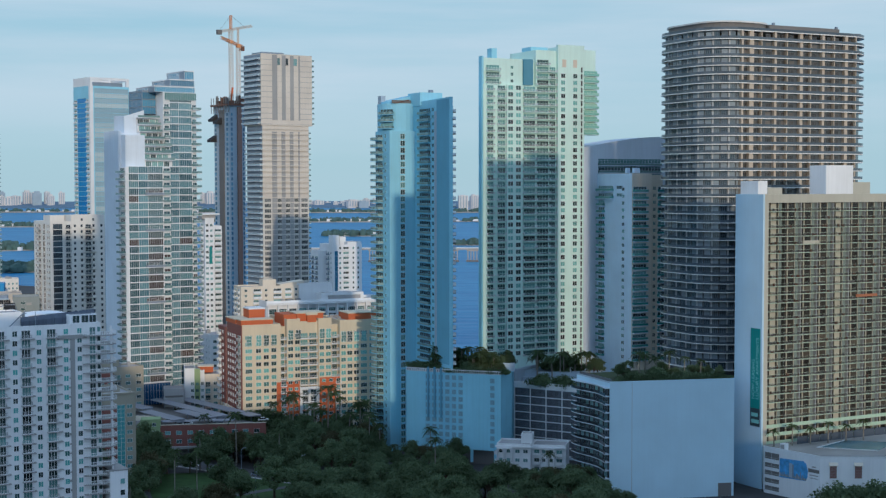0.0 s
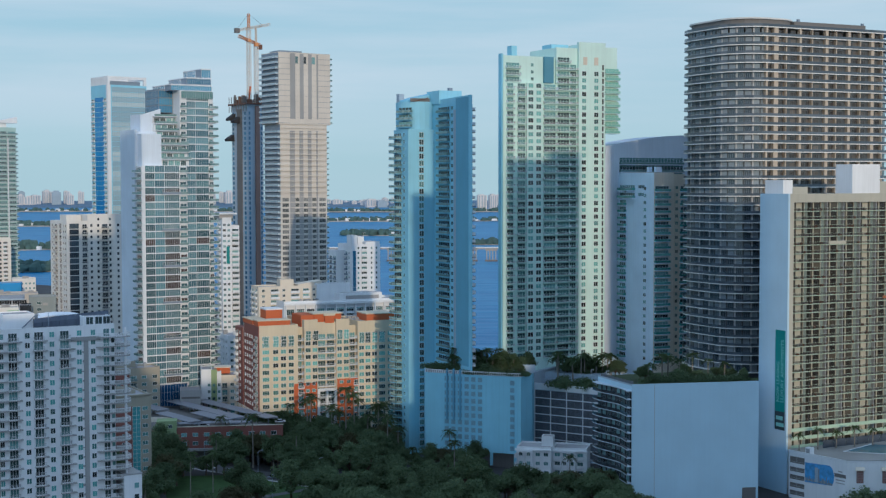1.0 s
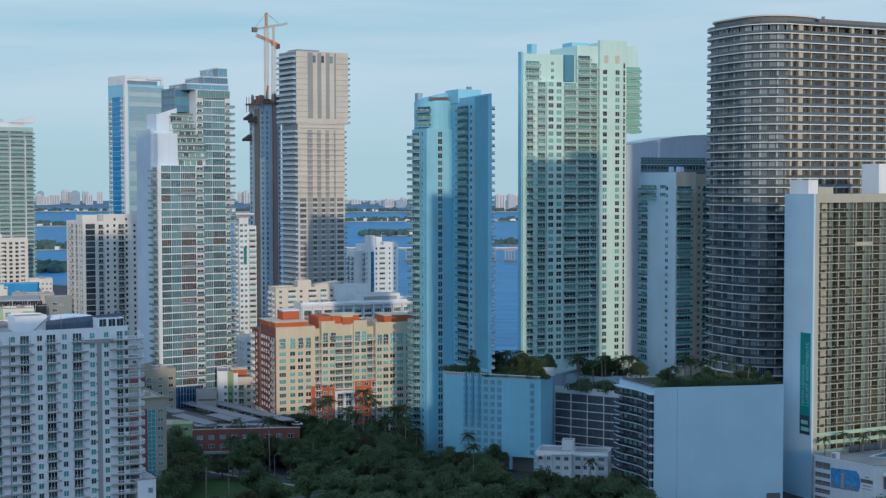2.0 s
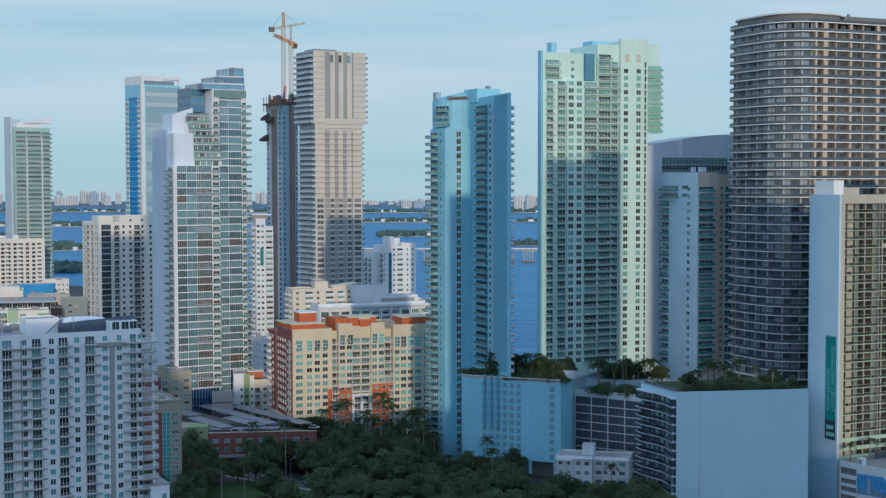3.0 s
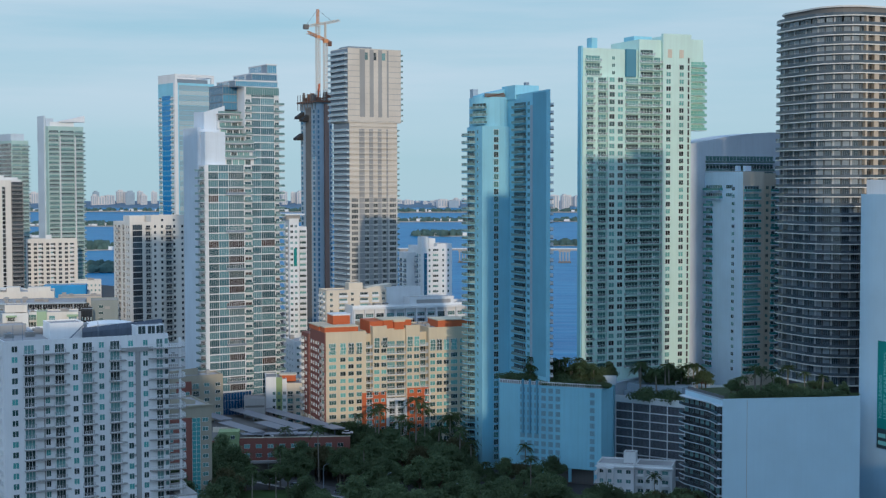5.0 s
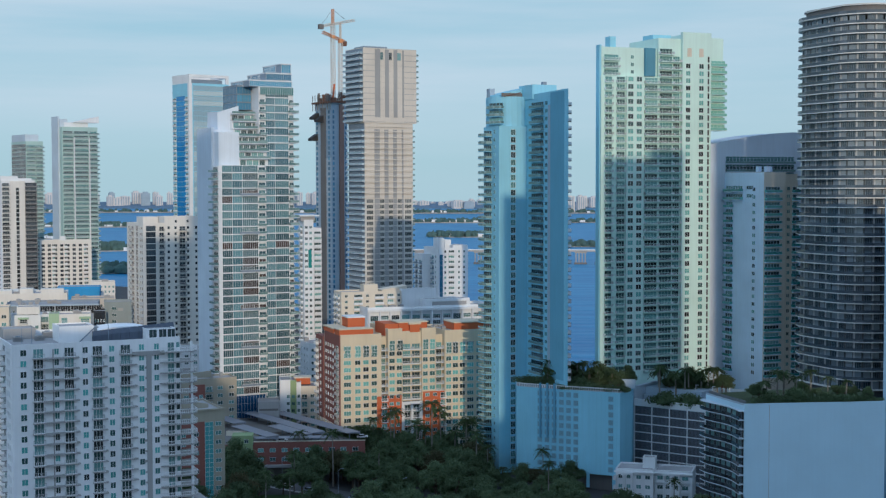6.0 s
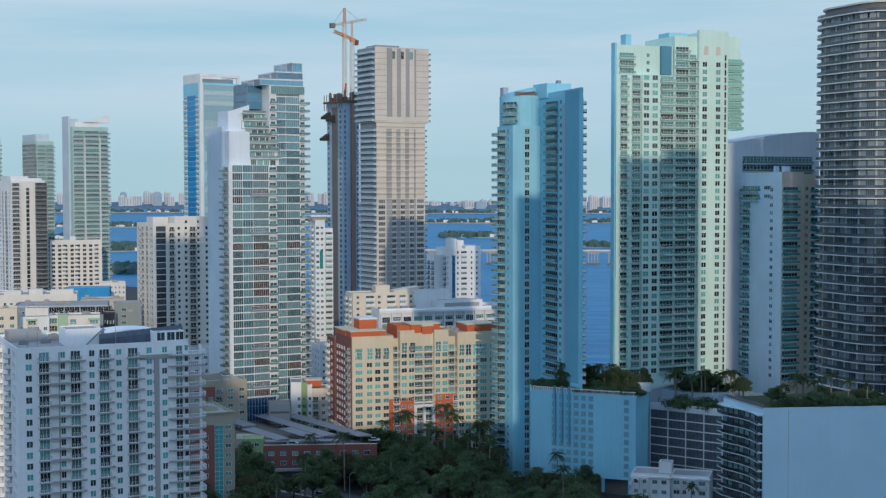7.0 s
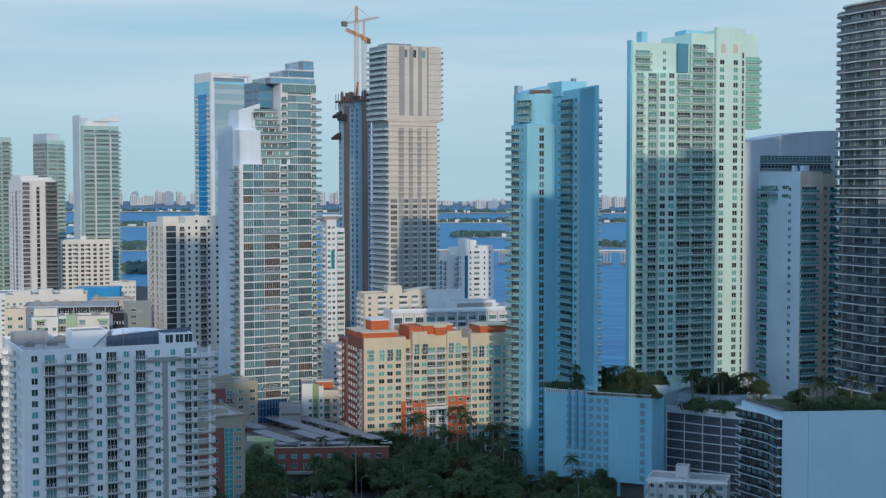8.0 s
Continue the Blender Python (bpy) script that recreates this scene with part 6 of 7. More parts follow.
face(b, FRONT, 33.0, 3.2, 8, [("b", 0.4, 4.0, 3)], style(WHITE, GLASS, GREY, WHITE, 1.4, bars=1, cap=200))
b = thing("green_stair_tower", "pale green stair tower between the white flats", "building", -213.3, 622, 0, 18)
block(b, 0, -0.8, 0, 4.0, 8, 59.3, AWNING_GREEN, lip=0.4)
b = low_block("white_flats", "white low-rise flats with green awnings over balconies", -210.0, 624, 18, 13.3, 14, 58.4, WARM_WHITE, 4, 2, 10)
face(b, FRONT, 33.0, 3.2, 8, [("b", 1.0, 3.0, 2), ("b", 9.0, 4.0, 3)], style(WHITE, GLASS, WHITE, WHITE, 1.3, bars=1, cap=200))
part("awning", Shape().box(8.6, -1.6, 57.2, 13.4, 0.0, 58.0, AWNING_GREEN), b, "pale green balcony awning")
b = low_block("glazed_hall", "long grey-blue hall with a dark glazed upper floor", -259.2, 690, 16, 42.6, 26, 56.4, STEEL, 16, 9, 11)
face(b, FRONT, 52.5, 4.4, 1, [("p", 15.8 + 7.2 * k, 6.8, 6) for k in range(4)], style(WHITE, GLASS_DARK, cap=300))
part("roof_edge", Shape().box(-0.6, -1.2, 56.4, 43.2, 0.0, 57.1, SLATE), b, "pale overhanging roof edge")
b = low_block("dark_annex", "dark blue-grey glazed annex", -214.4, 684, 16, 5.2, 12, 54.4, GLASS_DARK, 4, 0, 12)
b = low_block("concrete_box", "plain grey-green concrete block with a small vent panel", -218.5, 712, 18, 13.0, 14, 56.3, painted("grey_green_concrete", (0.26, 0.30, 0.30)), 1, 0, 13)
part("vent_panel", Shape().box(6.5, -0.15, 52.5, 9.0, 0.0, 53.9, GREY), b, "pale vent panel")
b = low_block("white_lowrise", "long white low block with set-back roof rooms and air units", -303.2, 775, 18, 42.0, 22, 54.7, WARM_WHITE, 13, 9, 14)
for u, w, h in ((4, 9, 2.2), (17, 7, 3.0), (28, 12, 2.6)):
    part("roof_room", Shape().box(u, 4, 54.8, u + w, 12, 54.8 + h, WARM_WHITE), b)
b = thing("arched_shed", "white shed with a long low arched roof", "building", -308.9, 812, 0, 18)
arch_line = [(21.7 * k / 12, 53.0 + 1.6 * math.sin(math.pi * k / 12)) for k in range(13)]
s = Shape()
s.v = [(x, y, z) for y in (0, 16) for x, z in [(0, 0)] + arch_line + [(21.7, 0)]]
s.f = [list(range(15)), list(range(29, 14, -1))] + [[k, k + 15, (k + 1) % 15 + 15, (k + 1) % 15] for k in range(15)]
s.i = [s.slot(WARM_WHITE)] * len(s.f)
part("hall", s, b)
b = low_block("beige_lowrise", "flat beige low building with roof units", -251.4, 760, 18, 22.0, 16, 53.9, BEIGE, 8, 5, 15)
b = thing("blue_shed", "bright blue boxy building with plain walls", "building", -305.2, 890, 0, 14)
BLUE_SHEET = painted("strong_blue_paint", (0.05, 0.28, 0.58), 0.14)
block(b, 0, 0, 0, 25.4, 12, 50.6, BLUE_SHEET, lip=0.5)
block(b, 9.5, -2.5, 0, 25.4, 0, 49.7, BLUE_SHEET, lip=0.3, name="front_annex")
for k in range(9):
    part("sheet_rib", Shape().box(1.5 + 2.9 * k, -0.16, 0, 1.75 + 2.9 * k, 0.0, 50.5, BLUE_SHEET), b)
b = low_block("white_lowrise", "white low block with planted terrace by the water", -300.3, 940, 18, 15.1, 14, 49.9, WARM_WHITE, 6, 3, 17)
low_block("white_lowrise", "white low block near the water", -420, 930, 20, 70, 30, 42, WHITE, 14, 8, 12)
low_block("white_lowrise", "white low block beside the slab tower", -190, 700, 30, 26, 18, 34, WHITE, 6, 4, 14)
low_block("white_lowrise", "pale low block behind the orange block", -122, 735, 24, 26, 22, 34, WHITE, 6, 3, 15)
low_block("white_lowrise", "white low block with roof terrace", -165, 770, 30, 24, 18, 40, WHITE, 6, 3, 16)

# ---- parking garage with roof canopies ----
b = thing("canopy_garage", "brick-red parking garage with long pale roof canopies over cars", "building", -117.7, 582, 0, 9)
lean = Vector((-0.504, 0.864))
plan = [(0, 0), (43.4, 0), (43.4 + 74 * lean.x, 74 * lean.y), (-16 + 74 * lean.x, 74 * lean.y), (-16, 0.6)]
part("wall", Shape().prism(plan, 4.6, 12.5, BRICK), b, "brick-red upper wall")
# solid block, dark in place of the shade of an open storey
part("ground_storey", Shape().prism([(1, 1.2), (42.4, 1.2), (42.4 + 72 * lean.x, 72 * lean.y), (-15 + 72 * lean.x, 72 * lean.y), (-15, 1.6)], 0, 4.6, DARKGREY), b, "solid dark block for the shaded ground storey")
part("canopy_band", Shape().box(-0.4, -1.4, 3.6, 43.6, 0.0, 4.6, GREY), b, "grey concrete band over the street")
part("roof_deck", Shape().prism([(x * 0.985 + 0.2, y * 0.98 + 0.5) for x, y in plan], 12.504, 12.6, DARKGREY), b, "dark parking deck")
part("parapet", Shape().box(0, 0, 12.5, 43.4, 0.3, 13.5, BRICK).box(-0.2, -0.15, 13.5, 43.6, 0.45, 13.75, CREAM_PALE), b)
part("ramp_wall", Shape().prism([(-12, 20), (4, 18), (4.4, 18.6), (-11.6, 20.6)], 12.6, 14.6, CREAM_PALE), b, "beige ramp wall on the deck")
part("corner_block", Shape().box(-8.4, -0.4, 0, -0.3, 7, 16.2, GREEN), b, "lime-green stair block")
face(b, on_face(-8.4, -0.4, 0), 9.0, 3.4, 2, [("w", 1.2, 1.6, 2), ("w", 4.8, 1.6, 2)], style(WHITE, GLASS, high=1.5, cap=60))
face(b, FRONT, 5.0, 3.6, 2, [("w", 1.6 + 4.6 * k, 2.3, 2) for k in range(9)], style(WHITE, GLASS, high=1.6, cap=60))
GARAGE_STRIPS = ((36.4, 7.0, 68), (22.6, 8.8, 60), (17.4, 4.4, 26), (4.6, 1.8, 30), (-10.0, 34.0, 26))
post = box_mesh("canopy_post", -0.15, -0.15, 12.6, 0.15, 0.15, 15.2, STEEL)
for x, y, long in GARAGE_STRIPS:
    a, c = Vector((x, y)), Vector((x, y)) + lean * long
    part("canopy", Shape().prism([(a.x, a.y), (a.x + 5.2, a.y), (c.x + 5.2, c.y), (c.x, c.y)], 15.1, [15.3, 15.9, 15.9, 15.3], SOLAR), b, "pale grey sheet canopy")
    repeat("canopy_post", post, b, [pose(*(a + lean * (3 + 8 * j) + Vector((2.6, 0))), 0) for j in range(int(long / 8))], 200)
part("front_canopy", Shape().prism([(1, 1.0), (30, 1.0), (28.6, 3.8), (-0.6, 3.8)], 14.6, [14.7, 14.7, 15.1, 15.1], SOLAR), b, "pale grey sheet canopy along the front")

# ---- bridge over the bay ----
b = thing("causeway_bridge", "pale concrete causeway bridge on grouped piers", "bridge", -260, 2068, 0, 0)
part("deck", Shape().box(0, 0, 17.2, 800, 12, 19.4, PAVING).box(0, -0.4, 19.4, 800, 0, 20.6, WHITE), b)
repeat("pier", box_mesh("pier", 0, 1, -1, 1.6, 3, 15, PAVING), b, [pose(6 + 29 * k + 4.4 * j, 0, 0) for k in range(27) for j in range(4)], 150)
repeat("pier_cap", box_mesh("pier_cap", -1, 0.5, 15, 16, 11, 17.2, PAVING), b, [pose(6 + 29 * k, 0, 0) for k in range(27)], 80)
repeat("pier_foot", box_mesh("pier_foot", -1.5, 0.4, -1, 16.5, 3.4, 1.8, DARKGREY), b, [pose(6 + 29 * k, 0, 0) for k in range(27)], 80)

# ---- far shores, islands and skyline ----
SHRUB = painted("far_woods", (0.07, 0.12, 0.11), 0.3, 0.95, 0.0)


def island(label, x0, x1, y, depth, high, seed):
    r = random.Random(seed)
    z = far_rise(y)
    t = thing("wooded_island", label, "island", 0.5 * (x0 + x1), y, z, 0)
    w = 0.5 * (x1 - x0)
    part("shore", Shape().prism([(w * math.cos(a), depth * math.sin(a)) for a in [2 * math.pi * k / 20 for k in range(20)]], -2, 0.8, PAVING), t)
    s = Shape()
    for _ in range(int(max(60, min(260, w * 1.2)))):
        x = r.uniform(-0.98, 0.98) * w
        e = math.sqrt(max(0.0, 1 - (x / w) ** 2))
        yy, rad, h = r.uniform(-0.9, 0.9) * depth * e, r.uniform(4, 11), high * r.uniform(0.45, 1.05)
        n = len(s.v)
        m = 6
        for ring, (f, q) in enumerate(((1.0, 0.0), (0.95, 0.55), (0.5, 0.95))):
            s.v += [(x + rad * f * r.uniform(0.75, 1.2) * math.cos(2 * math.pi * k / m), yy + rad * f * math.sin(2 * math.pi * k / m), 0.6 + h * q * r.uniform(0.8, 1.1)) for k in range(m)]
        s.v.append((x, yy, 0.6 + h))
        for ring in range(2):
            for k in range(m):
                j = (k + 1) % m
                s.f.append([n + ring * m + k, n + ring * m + j, n + (ring + 1) * m + j, n + (ring + 1) * m + k])
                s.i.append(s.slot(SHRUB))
        for k in range(m):
            s.f.append([n + 2 * m + k, n + 2 * m + (k + 1) % m, n + 3 * m])
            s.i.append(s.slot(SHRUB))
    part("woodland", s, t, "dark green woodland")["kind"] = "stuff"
    s = Shape()
    for _ in range(int(w / 22)):
        x, yy = r.uniform(-0.9, 0.9) * w, -depth * r.uniform(0.5, 0.85)
        s.box(x, yy, 0.5, x + r.uniform(6, 16), yy + 8, r.uniform(4, 8), WHITE)
    if s.v:
        part("waterside_housing", s, t, "small white waterside houses")["kind"] = "stuff"


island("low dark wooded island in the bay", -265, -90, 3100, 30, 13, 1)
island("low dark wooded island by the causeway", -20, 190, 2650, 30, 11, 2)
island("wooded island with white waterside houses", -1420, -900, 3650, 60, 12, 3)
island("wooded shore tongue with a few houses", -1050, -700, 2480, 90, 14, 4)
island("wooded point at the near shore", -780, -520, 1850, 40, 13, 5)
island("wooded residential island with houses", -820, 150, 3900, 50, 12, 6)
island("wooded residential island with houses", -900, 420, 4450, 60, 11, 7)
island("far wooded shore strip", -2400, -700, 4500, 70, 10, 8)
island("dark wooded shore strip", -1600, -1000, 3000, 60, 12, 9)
shore = thing("far_shore", "far shore strip with haze in its colour, under the skyline", "shore", 0, 4700, 0, kind="structure")
# the haze of distance is put into this blue base colour
HAZE = painted("woods_with_haze_colour", (0.12, 0.19, 0.27), 0.15, 0.95, 0.0)
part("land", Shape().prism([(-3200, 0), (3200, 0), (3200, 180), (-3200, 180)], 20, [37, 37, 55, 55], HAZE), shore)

FAR_WHITE = painted("far_white_facade", (0.58, 0.57, 0.58))
FAR_BLUE = painted("far_blue_facade", (0.30, 0.38, 0.46))


def far_tower(x, y, z, w, h, mat, seed):
    r = random.Random(seed)
    t = thing("distant_tower", "pale distant apartment tower on the far shore", "building", x, y, z, r.uniform(10, 40), "distant skyline")
    part("wall", Shape().box(0, 0, -6, w, w * 0.6, h, mat).box(w * 0.2, 1, h, w * r.uniform(0.5, 0.8), w * 0.5, h + r.uniform(2, 6), mat), t)
    s = Shape()
    for k in range(3):
        s.box(w * (0.12 + 0.3 * k), -0.6, 0, w * (0.24 + 0.3 * k), 0, h * 0.96, FAR_BLUE)
    part("window_strip", s, t)


r = random.Random(31)
k = 0
for x0, x1, y, z, n, h0, h1 in ((-2050, -1700, 4790, 46, 12, 24, 42), (-1690, -1290, 4790, 46, 17, 22, 46), (-900, -780, 4790, 46, 5, 30, 64), (-640, -120, 4800, 46, 18, 4, 16), (-330, -240, 4700, 40, 5, 14, 26), (60, 130, 4500, 30, 2, 46, 48), (110, 330, 4700, 40, 9, 18, 34), (400, 900, 4780, 46, 14, 10, 40)):
    for i in range(n):
        far_tower(x0 + (x1 - x0) * (i + r.uniform(-0.3, 0.3)) / n, y + r.uniform(-40, 40), z, r.uniform(16, 34), r.uniform(h0, h1), FAR_WHITE if r.random() < 0.75 else FAR_BLUE, k)
        k += 1

# ---- unseen towers, added to throw shadows on the visible buildings ----
def shade_caster(label, p0, p1, q, deep, h, mat):
    """A plain white tower out of view that blocks the sun, square to the sun's bearing: p0 to p1 across it, q along it.
    """
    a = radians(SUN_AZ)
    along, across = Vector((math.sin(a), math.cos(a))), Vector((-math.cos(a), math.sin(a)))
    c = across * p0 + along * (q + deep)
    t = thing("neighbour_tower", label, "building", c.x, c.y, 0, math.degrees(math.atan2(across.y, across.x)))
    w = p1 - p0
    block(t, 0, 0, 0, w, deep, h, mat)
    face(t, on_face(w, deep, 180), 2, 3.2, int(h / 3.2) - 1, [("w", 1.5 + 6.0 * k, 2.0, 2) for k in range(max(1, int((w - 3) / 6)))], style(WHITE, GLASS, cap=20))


# widths and heights are set by where each shadow should end
shade_caster("unseen white shading tower with rows of small windows", -36, -8, 10, 26, 154, WHITE)
shade_caster("unseen white shading tower with rows of small windows", -8, 14.5, 10, 26, 231, WHITE)
shade_caster("unseen white shading tower with rows of small windows", 14.5, 25.0, 10, 26, 262, WHITE)
shade_caster("unseen white shading tower with rows of small windows", 25, 30, 10, 24, 150, WHITE)
shade_caster("unseen white shading tower with rows of small windows", 30, 69, 10, 24, 145, WHITE)
shade_caster("unseen white shading tower with rows of small windows", 69, 133.5, 10, 24, 130, WHITE)
shade_caster("unseen white shading tower with rows of small windows", 133.5, 143.3, -110, 22, 196, WHITE)
shade_caster("unseen white shading tower with rows of small windows", 143.3, 161, -110, 24, 232, WHITE)
shade_caster("unseen white shading tower with rows of small windows", 161, 175.3, -110, 24, 119, WHITE)
shade_caster("unseen white shading tower with rows of small windows", 175.3, 195.8, -110, 24, 211, WHITE)
shade_caster("unseen white shading tower with rows of small windows", 195.8, 211, -110, 24, 215, WHITE)
shade_caster("unseen white shading tower with rows of small windows", 211, 230, -110, 24, 112, WHITE)
shade_caster("unseen white shading tower with rows of small windows", 230, 246, -110, 24, 225, WHITE)
shade_caster("unseen white shading tower with rows of small windows", 246, 350, -110, 24, 84, WHITE)

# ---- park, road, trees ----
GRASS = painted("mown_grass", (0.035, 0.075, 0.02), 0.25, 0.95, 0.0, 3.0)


def leafy(name, dark, light):
    m, n, l, b = principled(name, 0.85, 0.0, 0.08)
    geo, info = n.new("ShaderNodeNewGeometry"), n.new("ShaderNodeObjectInfo")
    rp, hsv = n.new("ShaderNodeValToRGB"), n.new("ShaderNodeHueSaturation")
    rp.color_ramp.elements[0].color, rp.color_ramp.elements[1].color = (*dark, 1), (*light, 1)
    vary = n.new("ShaderNodeMapRange")
    vary.inputs["To Min"].default_value, vary.inputs["To Max"].default_value = 0.75, 1.25
    l.new(geo.outputs["Random Per Island"], rp.inputs["Fac"])
    l.new(info.outputs["Random"], vary.inputs["Value"])
    l.new(rp.outputs["Color"], hsv.inputs["Color"])
    l.new(vary.outputs["Result"], hsv.inputs["Value"])
    l.new(hsv.outputs["Color"], b.inputs["Base Color"])
    # light that passes through the leaves
    thin, mix = n.new("ShaderNodeBsdfTranslucent"), n.new("ShaderNodeMixShader")
    mix.inputs["Fac"].default_value = 0.45
    l.new(hsv.outputs["Color"], thin.inputs["Color"])
    l.new(b.outputs["BSDF"], mix.inputs[1])
    l.new(thin.outputs["BSDF"], mix.inputs[2])
    l.new(mix.outputs["Shader"], n["Material Output"].inputs["Surface"])
    return m


LEAF = leafy("broad_leaves", (0.095, 0.142, 0.082), (0.150, 0.200, 0.105))
LEAF_WARM = leafy("ruddy_leaves", (0.075, 0.080, 0.045), (0.12, 0.115, 0.065))
FROND = leafy("palm_fronds", (0.040, 0.065, 0.032), (0.095, 0.130, 0.060))
BARK = painted("bark", (0.12, 0.09, 0.07), 0.25, 0.95, 0.0, 6.0)
PALM_BARK = painted("palm_trunk", (0.24, 0.22, 0.19), 0.2, 0.9, 0.0, 6.0)


def tube(s, pts, radii, mat, sides=7):
    n, slot = len(s.v), s.slot(mat)
    for p, r in zip(pts, radii):
        s.v += [(p[0] + r * math.cos(2 * math.pi * k / sides), p[1] + r * math.sin(2 * math.pi * k / sides), p[2]) for k in range(sides)]
    for a in range(len(pts) - 1):
        for k in range(sides):
            j = (k + 1) % sides
            s.f.append([n + a * sides + k, n + a * sides + j, n + (a + 1) * sides + j, n + (a + 1) * sides + k])
            s.i.append(slot)


def leaf_crown(lobes, count, size, mat, r):
    """Many small leaf clumps scattered through overlapping lobes."""
    s = Shape()
    slot = s.slot(mat)
    for _ in range(count):
        cx, cy, cz, rad, flat = r.choice(lobes)
        d = Vector((r.gauss(0, 1), r.gauss(0, 1), r.gauss(0, 1))).normalized()
        p = Vector((cx, cy, cz)) + Vector((d.x, d.y, d.z * flat)) * rad * r.uniform(0.35, 1.16)
        nrm = (d * 0.55 + Vector((r.uniform(-0.9, 0.9), r.uniform(-0.9, 0.9), r.uniform(-0.2, 1.1)))).normalized()
        q = nrm.to_track_quat("Z", "Y").to_matrix()
        a, z = size * r.uniform(0.6, 1.3), r.uniform(0, 6.28)
        n = len(s.v)
        for k in range(5):
            t = z + 2 * math.pi * k / 5
            f = a * r.uniform(0.6, 1.0)
            s.v.append(tuple(p + q @ Vector((f * math.cos(t), f * math.sin(t), 0.18 * a * (k % 2)))))
        s.f.append([n + k for k in range(5)])
        s.i.append(slot)
    return s


def make_tree(seed, high, wide, mat, label):
    r = random.Random(seed)
    t = thing("tree", label, "tree")
    s = Shape()
    tube(s, [(0, 0, 0), (0.1, 0, high * 0.25), (0.25, 0.1, high * 0.5), (0.2, 0.2, high * 0.75)], [0.5, 0.36, 0.26, 0.1], BARK)
    lobes = []
    for k in range(17):
        a, d = 6.28 * k / 17 * 2 + r.uniform(-0.4, 0.4), wide * r.uniform(0.15, 0.78)
        z = high * (r.uniform(0.62, 0.98) - 0.30 * d / wide)
        c = (d * math.cos(a), d * math.sin(a), z)
        lobes.append((*c, wide * r.uniform(0.20, 0.38), r.uniform(0.6, 0.95)))
        tube(s, [(0.15, 0.05, high * 0.32), (c[0] * 0.5, c[1] * 0.5, z * 0.75), (c[0], c[1], z)], [0.2, 0.13, 0.05], BARK, 5)
    lobes.append((0, 0, high * 0.86, wide * 0.42, 0.6))
    part("trunk", s, t)
    part("crown", leaf_crown(lobes, 6000, 0.31, mat, r), t)
    return t


def make_palm(seed, high, label, fronds=18, long=4.2):
    r = random.Random(seed)
    t = thing("palm", label, "palm tree")
    s = Shape()
    lean = r.uniform(-0.8, 0.8)
    pts = [(lean * (k / 7) ** 2, 0.3 * lean * (k / 7) ** 2, high * k / 7) for k in range(8)]
    tube(s, pts, [0.32, 0.27, 0.24, 0.22, 0.21, 0.2, 0.19, 0.2], PALM_BARK, 8)
    part("trunk", s, t)
    s = Shape()
    slot = s.slot(FROND)
    top = Vector(pts[-1])
    for k in range(fronds):
        a, lift = 6.283 * k / fronds + r.uniform(-0.2, 0.2), r.uniform(-0.1, 1.1)
        out = Vector((math.cos(a), math.sin(a), 0))
        side = Vector((-out.y, out.x, 0))
        spine = [top + out * (long * f) * math.cos(lift * (1 - 0.3 * f)) + Vector((0, 0, long * (math.sin(lift) * f - 0.75 * f * f))) for f in (0, 0.2, 0.4, 0.6, 0.8, 1.0)]
        for p0, p1, f in zip(spine[:-1], spine[1:], (0.5, 0.9, 1.0, 0.8, 0.4)):
            for sg in (-1, 1):
                for j in range(2):
                    q0, q1 = p0.lerp(p1, 0.5 * j), p0.lerp(p1, 0.5 * j + 0.36)
                    tip = side * sg * 0.62 * f * long / 4 + out * 0.25 - Vector((0, 0, 0.28 * f))
                    n = len(s.v)
                    s.v += [tuple(q0), tuple(q1), tuple(q1 + tip), tuple(q0 + tip * 0.9)]
                    s.f.append([n, n + 1, n + 2, n + 3])
                    s.i.append(slot)
    part("crown", s, t)
    return t


def make_bush(seed, wide, high, label):
    r = random.Random(seed)
    t = thing("bush", label, "bush")
    lobes = [(wide * r.uniform(-0.5, 0.5), wide * r.uniform(-0.5, 0.5), high * r.uniform(0.3, 0.6), wide * 0.42, 0.8 * high / wide) for _ in range(5)]
    s = Shape()
    for c in lobes:
        tube(s, [(0, 0, 0), (c[0], c[1], c[2])], [0.1, 0.04], BARK, 4)
    part("trunk", s, t)
    part("foliage", leaf_crown(lobes, 800, 0.27, LEAF, r), t)
    return t


TREES = [make_tree(1, 13, 7.0, LEAF, "broad dark green park tree with dense crown"), make_tree(2, 15, 6.2, LEAF, "broad dark green park tree with dense crown"), make_tree(3, 11, 6.4, LEAF, "broad dark green park tree with dense crown"), make_tree(4, 12, 6.6, LEAF_WARM, "ruddy brown-green park tree with thin crown")]
PALMS = [make_palm(5, 15, "tall palm with a slim pale trunk"), make_palm(6, 19, "tall palm with a slim pale trunk"), make_palm(7, 11, "short palm with drooping fronds", 20, 3.8)]
ROOF_PALMS = [make_palm(8, 6.5, "short palm planted on a podium deck", 16, 3.0), make_palm(9, 8.0, "short palm planted on a podium deck", 16, 3.2)]
BUSHES = [make_bush(10, 5.0, 3.4, "dense green shrub on a planted deck"), make_bush(11, 3.6, 4.8, "dense green shrub on a planted deck")]
USED, SPOTS = set(), []


def plant(kinds, k, x, y, z=0.0, size=1.0, turn=0.0, group=""):
    src = kinds[k % len(kinds)]
    m = pose(x, y, z, 0, 0, turn)
    if src.name not in USED:
        USED.add(src.name)
        src.matrix_basis = m
        src.scale = (size, size, size)
        ob = src
    else:
        ob = copy_thing(src, m)
        ob.scale = (size, size, size)
    if group:
        ob["group"] = group
    return ob


lawn = thing("lawn", "dark green mown lawn in shade", "lawn", kind="structure")
